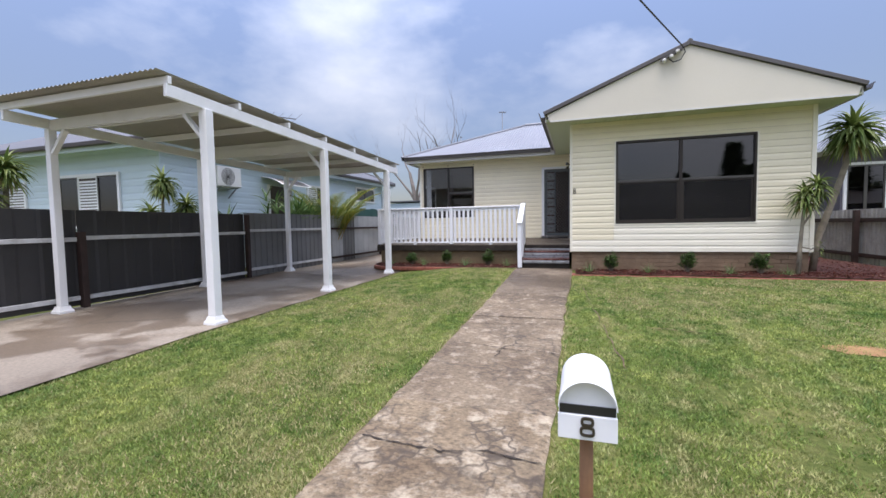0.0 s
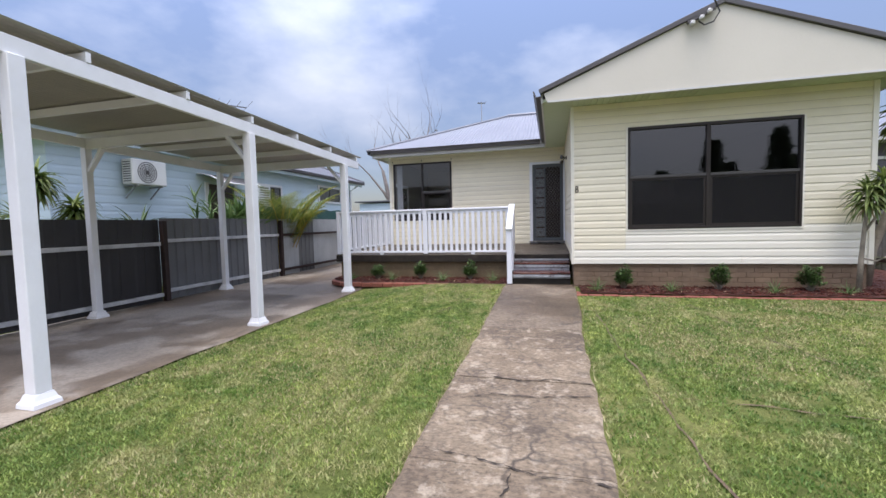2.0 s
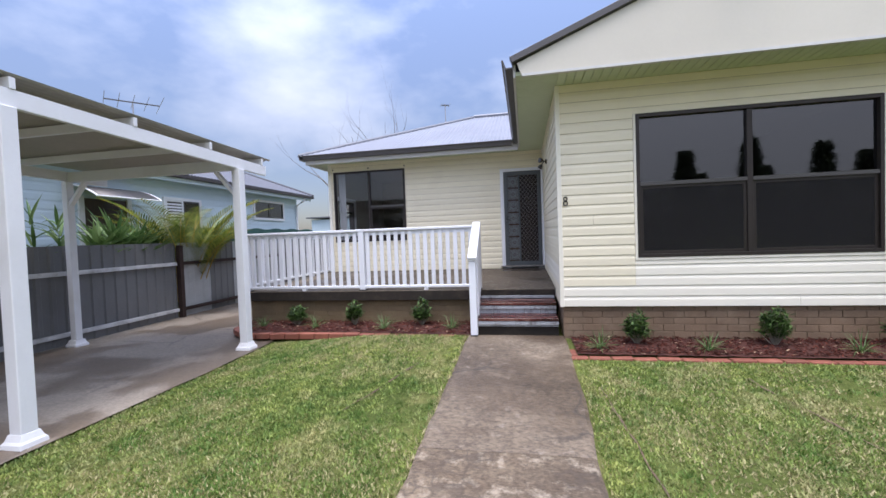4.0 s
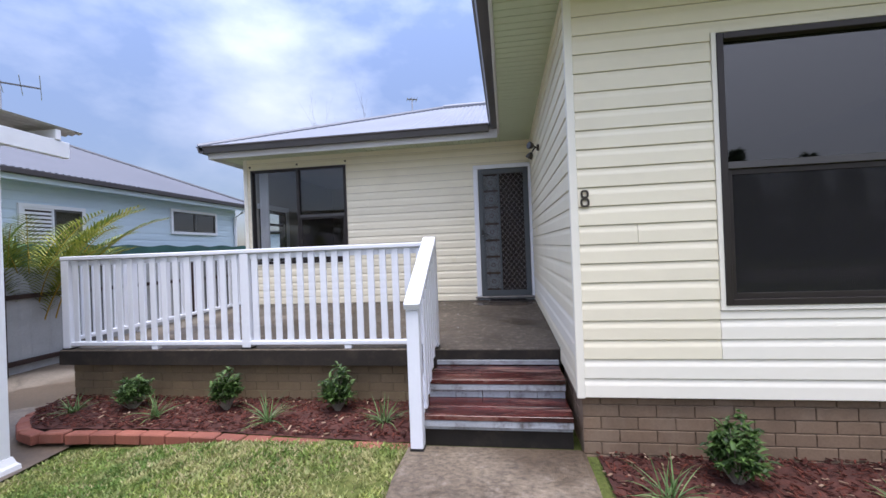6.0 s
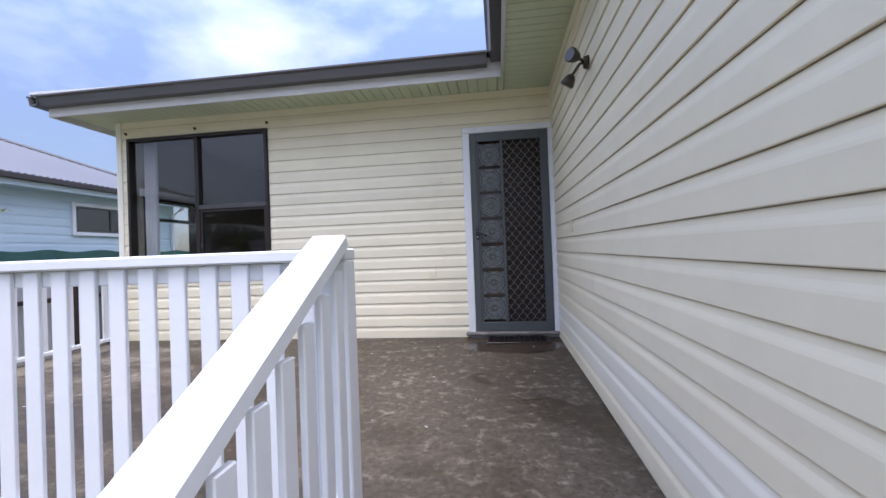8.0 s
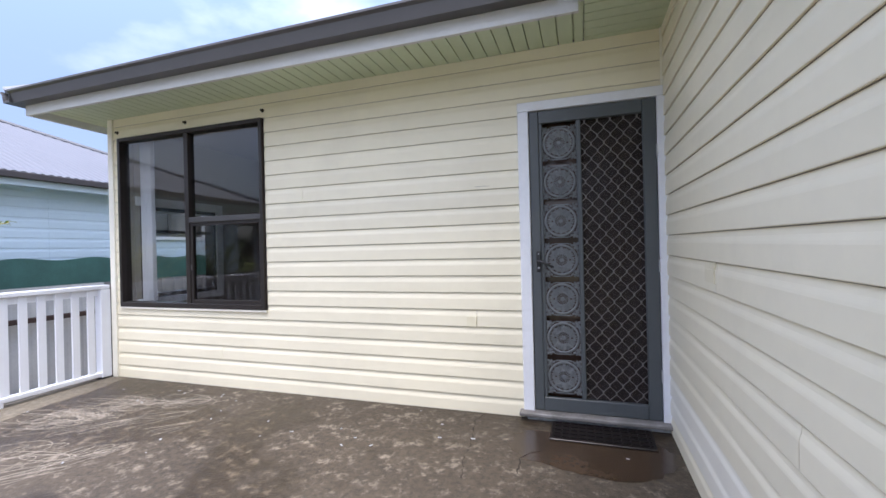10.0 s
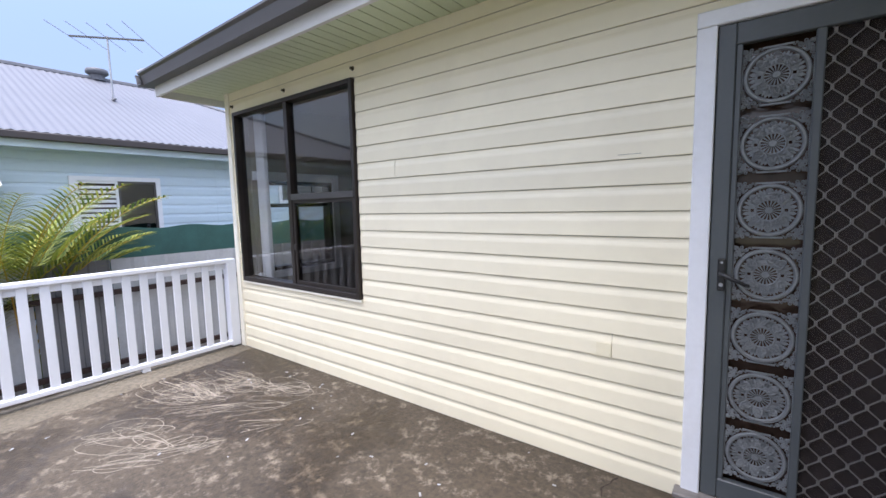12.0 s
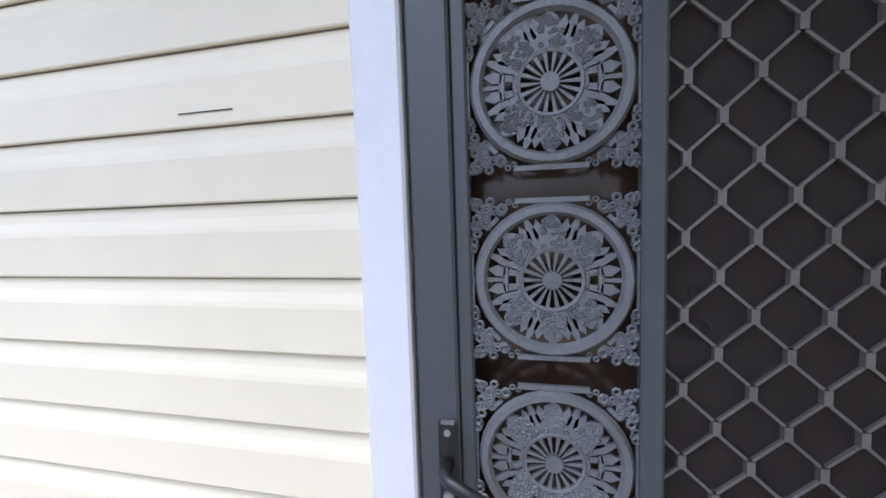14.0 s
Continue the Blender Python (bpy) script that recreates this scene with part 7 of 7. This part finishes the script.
for i, (x, w, m) in enumerate(((-24, 12, M_PURPLE), (-8, 12, M_OLDFENCE), (8, 11, M_BRICK), (30, 13, M_PURPLE))):
    street_house(x, -22 - i % 2, w, 9, m, i)
hd = Shape()
rnd = random.Random(77)
for i in range(10000):
    a = rnd.uniform(0, 2 * math.pi)
    x = rnd.uniform(-70, 70)
    z = rnd.uniform(0.5, 6.2 + 3.4 * noise.noise((x * 0.13, 3, 0)))
    ribbon(hd, (x, -44 + rnd.uniform(-2, 2), z), (math.cos(a), math.sin(a), rnd.uniform(0.0, 1)), 1.1, 0.7, 0.5, 2)
solid("far_trees", hd, M_CONIFER, "dark belt of distant trees beyond the street", "trees", kind="stuff")

# ---- scuffed scribble marks and specks on the porch floor ----
def scribble(seed, cx, cy, rx, ry, turns, ang):
    rnd = random.Random(seed)
    s = Shape()
    pts = []
    ph = rnd.uniform(0, 6)
    ca, sa = math.cos(ang), math.sin(ang)
    for i in range(turns * 24):
        t = 2 * math.pi * i / 24
        u = rx * math.cos(t + ph) * (0.7 + 0.3 * math.sin(t * 0.37 + ph)) + 0.25 * rx * math.sin(t * 0.21)
        v = ry * math.sin(t * 0.93) * (0.7 + 0.3 * math.cos(t * 0.29)) + ry * 0.5 * math.sin(t * 0.11 + ph)
        pts.append(Vector((cx + u * ca - v * sa, cy + u * sa + v * ca, 0)))
    w0 = 0.0028
    rows = []
    for i, p in enumerate(pts):
        d = (pts[min(i + 1, len(pts) - 1)] - pts[max(i - 1, 0)])
        d = d.normalized() if d.length > 1e-6 else Vector((1, 0, 0))
        sd = Vector((-d.y, d.x, 0)) * w0 * (0.6 + 0.8 * abs(noise.noise(p * 9)))
        z = floor_at(p.y) + 0.0022
        rows += [(p.x - sd.x, p.y - sd.y, z), (p.x + sd.x, p.y + sd.y, z)]
    f = [(2 * i, 2 * i + 1, 2 * i + 3, 2 * i + 2) for i in range(len(pts) - 1) if noise.noise(pts[i] * 3 + Vector((seed, 0, 0))) > -0.34]
    return s.add(rows, f)


M_CHALK = mat("pale_scuff", (0.33, 0.29, 0.235), 0.9, 0.15, 12, 80, 0.15, 0.0)
rnd = random.Random(21)
loops = [(-3.95, 13.25, 0.30, 0.12, 6, 0.5), (-3.72, 13.3, 0.24, 0.09, 6, 1.0), (-4.25, 12.95, 0.34, 0.11, 6, 0.35), (-3.75, 12.95, 0.38, 0.06, 5, 0.95),
         (-3.5, 12.55, 0.36, 0.12, 4, 0.8), (-3.35, 12.75, 0.30, 0.10, 4, 1.0), (-3.75, 12.42, 0.34, 0.11, 4, 0.5), (-3.2, 13.05, 0.28, 0.08, 3, 0.9), (-3.95, 12.48, 0.30, 0.13, 4, 0.7), (-3.6, 12.3, 0.26, 0.10, 3, 0.6)]
loops += [(-4.12 + 1.13 * u - 0.75 * v, 12.27 + 0.96 * u + 0.77 * v, rnd.uniform(0.2, 0.34), rnd.uniform(0.09, 0.18), rnd.randint(3, 4), rnd.uniform(0.4, 1.1)) for u, v in ((rnd.uniform(0.1, 0.85), rnd.uniform(0.2, 0.75)) for _ in range(15))]
for i, (cx, cy, rx, ry, tn, an) in enumerate(loops):
    solid("scuff_mark", scribble(i + 1, cx, cy, rx, ry, tn, an), M_CHALK, "pale looping scuff marks on the porch concrete", "scuff marks", kind="structure")
s = Shape()
rnd = random.Random(5)
for i in range(46):
    x, y = rnd.uniform(-4.7, -0.3), rnd.uniform(11.3, 13.7)
    z = floor_at(y)
    a, r = rnd.uniform(0, 3), rnd.uniform(0.004, 0.014)
    d = Vector((math.cos(a), math.sin(a), 0)) * r
    s.bar(Vector((x, y, z + 0.003)) - d, Vector((x, y, z + 0.003)) + d, r * 0.8, 0.003)
solid("paint_flecks", s, M_RISER, "white paint flecks scattered on the porch floor", "flecks", kind="stuff")

# ---- bricks of the bases ----
brick_face(b1, "x", 9.843, 0.02, 4.28, 0.33, 0.797)
brick_face(b2, "y", 0.033, 9.86, 10.72, 0.33, 0.797)
brick_face(b3, "x", PORCH_Y + 0.091, -5.02, -1.14, 0.33, FLOOR_FRONT - 0.152, material=M_PAINTBRICK, gap=0.0025)
brick_face(b4, "y", -5.019, PORCH_Y + 0.10, 13.8, 0.27, FLOOR_FRONT - 0.086, material=M_PAINTBRICK, gap=0.0025)


# ---- grass ----
def on_lawn(x, y):
    ok = (y < 9.0) | (x < -1.2) & (y < 9.9 + 0 * x)
    path_ = (x > PATH_X0 - 0.0) & (x < PATH_X1 + 0.02 + 0.05 * np.clip(y - 7, 0, 1))
    drv = x < -4.05
    return ok & ~path_ & ~drv & (x < 6.15)


def vec_noise(x, y, sc, seed):
    """Smooth value noise on a lattice."""
    rs = np.random.RandomState(seed)
    g = rs.rand(128, 128)
    u, v_ = x * sc + 40, y * sc + 40
    i, j = np.floor(u).astype(int) % 127, np.floor(v_).astype(int) % 127
    a, b_ = u - np.floor(u), v_ - np.floor(v_)
    a, b_ = a * a * (3 - 2 * a), b_ * b_ * (3 - 2 * b_)
    return (g[i, j] * (1 - a) + g[i + 1, j] * a) * (1 - b_) + (g[i, j + 1] * (1 - a) + g[i + 1, j + 1] * a) * b_


def grass(name, count, seed, lo, hi, material, label, keep, y0=1.2, y1=9.95, xr=(-4.1, 6.1)):
    rs = np.random.RandomState(seed)
    y = y0 + (y1 - y0) * rs.rand(count) ** 1.25
    x = xr[0] + (xr[1] - xr[0]) * rs.rand(count)
    k = on_lawn(x, y) & keep(x, y, rs)
    x, y = x[k], y[k]
    n = len(x)
    table_y = np.linspace(-1, 11, 241)
    lawn_z = np.array([ground_z(0, t) for t in table_y])
    drive_z = np.array([ground_z(-6, t) for t in table_y])
    f = np.clip((-x - 2.2) / 1.9, 0, 1)
    f = f * f * (3 - 2 * f)
    z = np.interp(y, table_y, lawn_z) * (1 - f) + np.interp(y, table_y, drive_z) * f
    h = lo + (hi - lo) * rs.rand(n)
    a, b_ = rs.rand(n) * 6.283, rs.rand(n) * 6.283
    w = 0.0026 + 0.0030 * rs.rand(n) + 0.0006 * y
    lean = 0.35 + 0.9 * rs.rand(n)
    v = np.zeros((n, 3, 3))
    v[:, 0] = np.stack([x - w * np.cos(a), y - w * np.sin(a), z - 0.004], 1)
    v[:, 1] = np.stack([x + w * np.cos(a), y + w * np.sin(a), z - 0.004], 1)
    v[:, 2] = np.stack([x + h * lean * np.cos(b_), y + h * lean * np.sin(b_), z + h], 1)
    me = bpy.data.meshes.new(name)
    me.vertices.add(3 * n)
    me.vertices.foreach_set("co", v.reshape(-1))
    me.loops.add(3 * n)
    me.loops.foreach_set("vertex_index", np.arange(3 * n, dtype=np.int32))
    me.polygons.add(n)
    me.polygons.foreach_set("loop_start", np.arange(0, 3 * n, 3, dtype=np.int32))
    me.update(calc_edges=True)
    me.materials.append(material)
    return tagged(new(name, me), label, "grass", kind="stuff")


grass("grass", 760000, 1, 0.007, 0.027, M_GRASS, "short green grass blades of the front lawn", lambda x, y, rs: vec_noise(x, y, 1.3, 3) + 0.35 * vec_noise(x, y, 6, 4) + 0.7 * (vec_noise(x, y, 15, 6) - 0.5) > 0.10 + 0.45 * rs.rand(len(x)))
grass("dry_grass", 300000, 2, 0.010, 0.028, M_GRASSDRY, "dry straw coloured grass in the lawn", lambda x, y, rs: vec_noise(x, y, 0.9, 9) + 0.5 * vec_noise(x, y, 4.5, 8) > 0.60 + 0.45 * rs.rand(len(x)))
grass("path_edge_grass", 60000, 5, 0.015, 0.045, M_GRASSDRY, "dry grass fringe along the path", lambda x, y, rs: (np.minimum(np.abs(x - PATH_X0), np.abs(x - PATH_X1)) < 0.05 * rs.rand(len(x))), xr=(-1.3, 0.1))


# ---- turf seams and a bare patch ----
def seam(pts, w):
    s = Shape()
    p = []
    for (ax, ay), (bx, by) in zip(pts, pts[1:]):
        p += [(ax + (bx - ax) * i / 24, ay + (by - ay) * i / 24) for i in range(24)]
    for i, (x, y) in enumerate(p):
        x, y = x + 0.03 * noise.noise((x * 4, y * 4, 1)), y + 0.03 * noise.noise((x * 4, y * 4, 7))
        (ax, ay), (bx, by) = p[max(i - 1, 0)], p[min(i + 1, len(p) - 1)]
        ln = math.hypot(bx - ax, by - ay)
        k = w * max(0.1, 0.5 + 1.1 * noise.noise((x * 7, y * 7, 3)))
        nx, ny = -(by - ay) / ln * k, (bx - ax) / ln * k
        z = ground_z(x, y) + 0.013
        s.v += [(x - nx, y - ny, z), (x + nx, y + ny, z)]
    s.f = [(2 * i, 2 * i + 2, 2 * i + 3, 2 * i + 1) for i in range(len(p) - 1)]
    solid("turf_seam", s, M_SOIL, "dark soil showing in a seam between turf rolls", "turf seam", kind="structure")


for pts in ([(0.62, 5.5), (1.2, 5.45), (1.75, 5.38), (2.4, 5.3)], [(0.2, 8.3), (0.35, 6.3), (0.55, 4.0)], [(1.5, 8.6), (1.75, 7.4), (2.1, 6.4)], [(-1.6, 8.8), (-2.0, 7.6)]):
    seam(pts, 0.012)
s = Shape()
n = 30
s.v = [(2.72, 5.12, ground_z(2.7, 5.1) + 0.022)] + [(2.72 + 0.36 * (1 + 0.35 * noise.noise((math.cos(a) * 2, math.sin(a) * 2, 4))) * math.cos(a), 5.12 + 0.20 * (1 + 0.35 * noise.noise((math.cos(a) * 2, math.sin(a) * 2, 4))) * math.sin(a), ground_z(2.7, 5.1) + 0.006) for a in (2 * math.pi * i / n for i in range(n))]
s.f = [(0, 1 + i, 1 + (i + 1) % n) for i in range(n)]
solid("bare_patch", s, M_ORANGE, "bare patch of orange soil in the lawn", "bare patch", kind="structure", smooth=True)
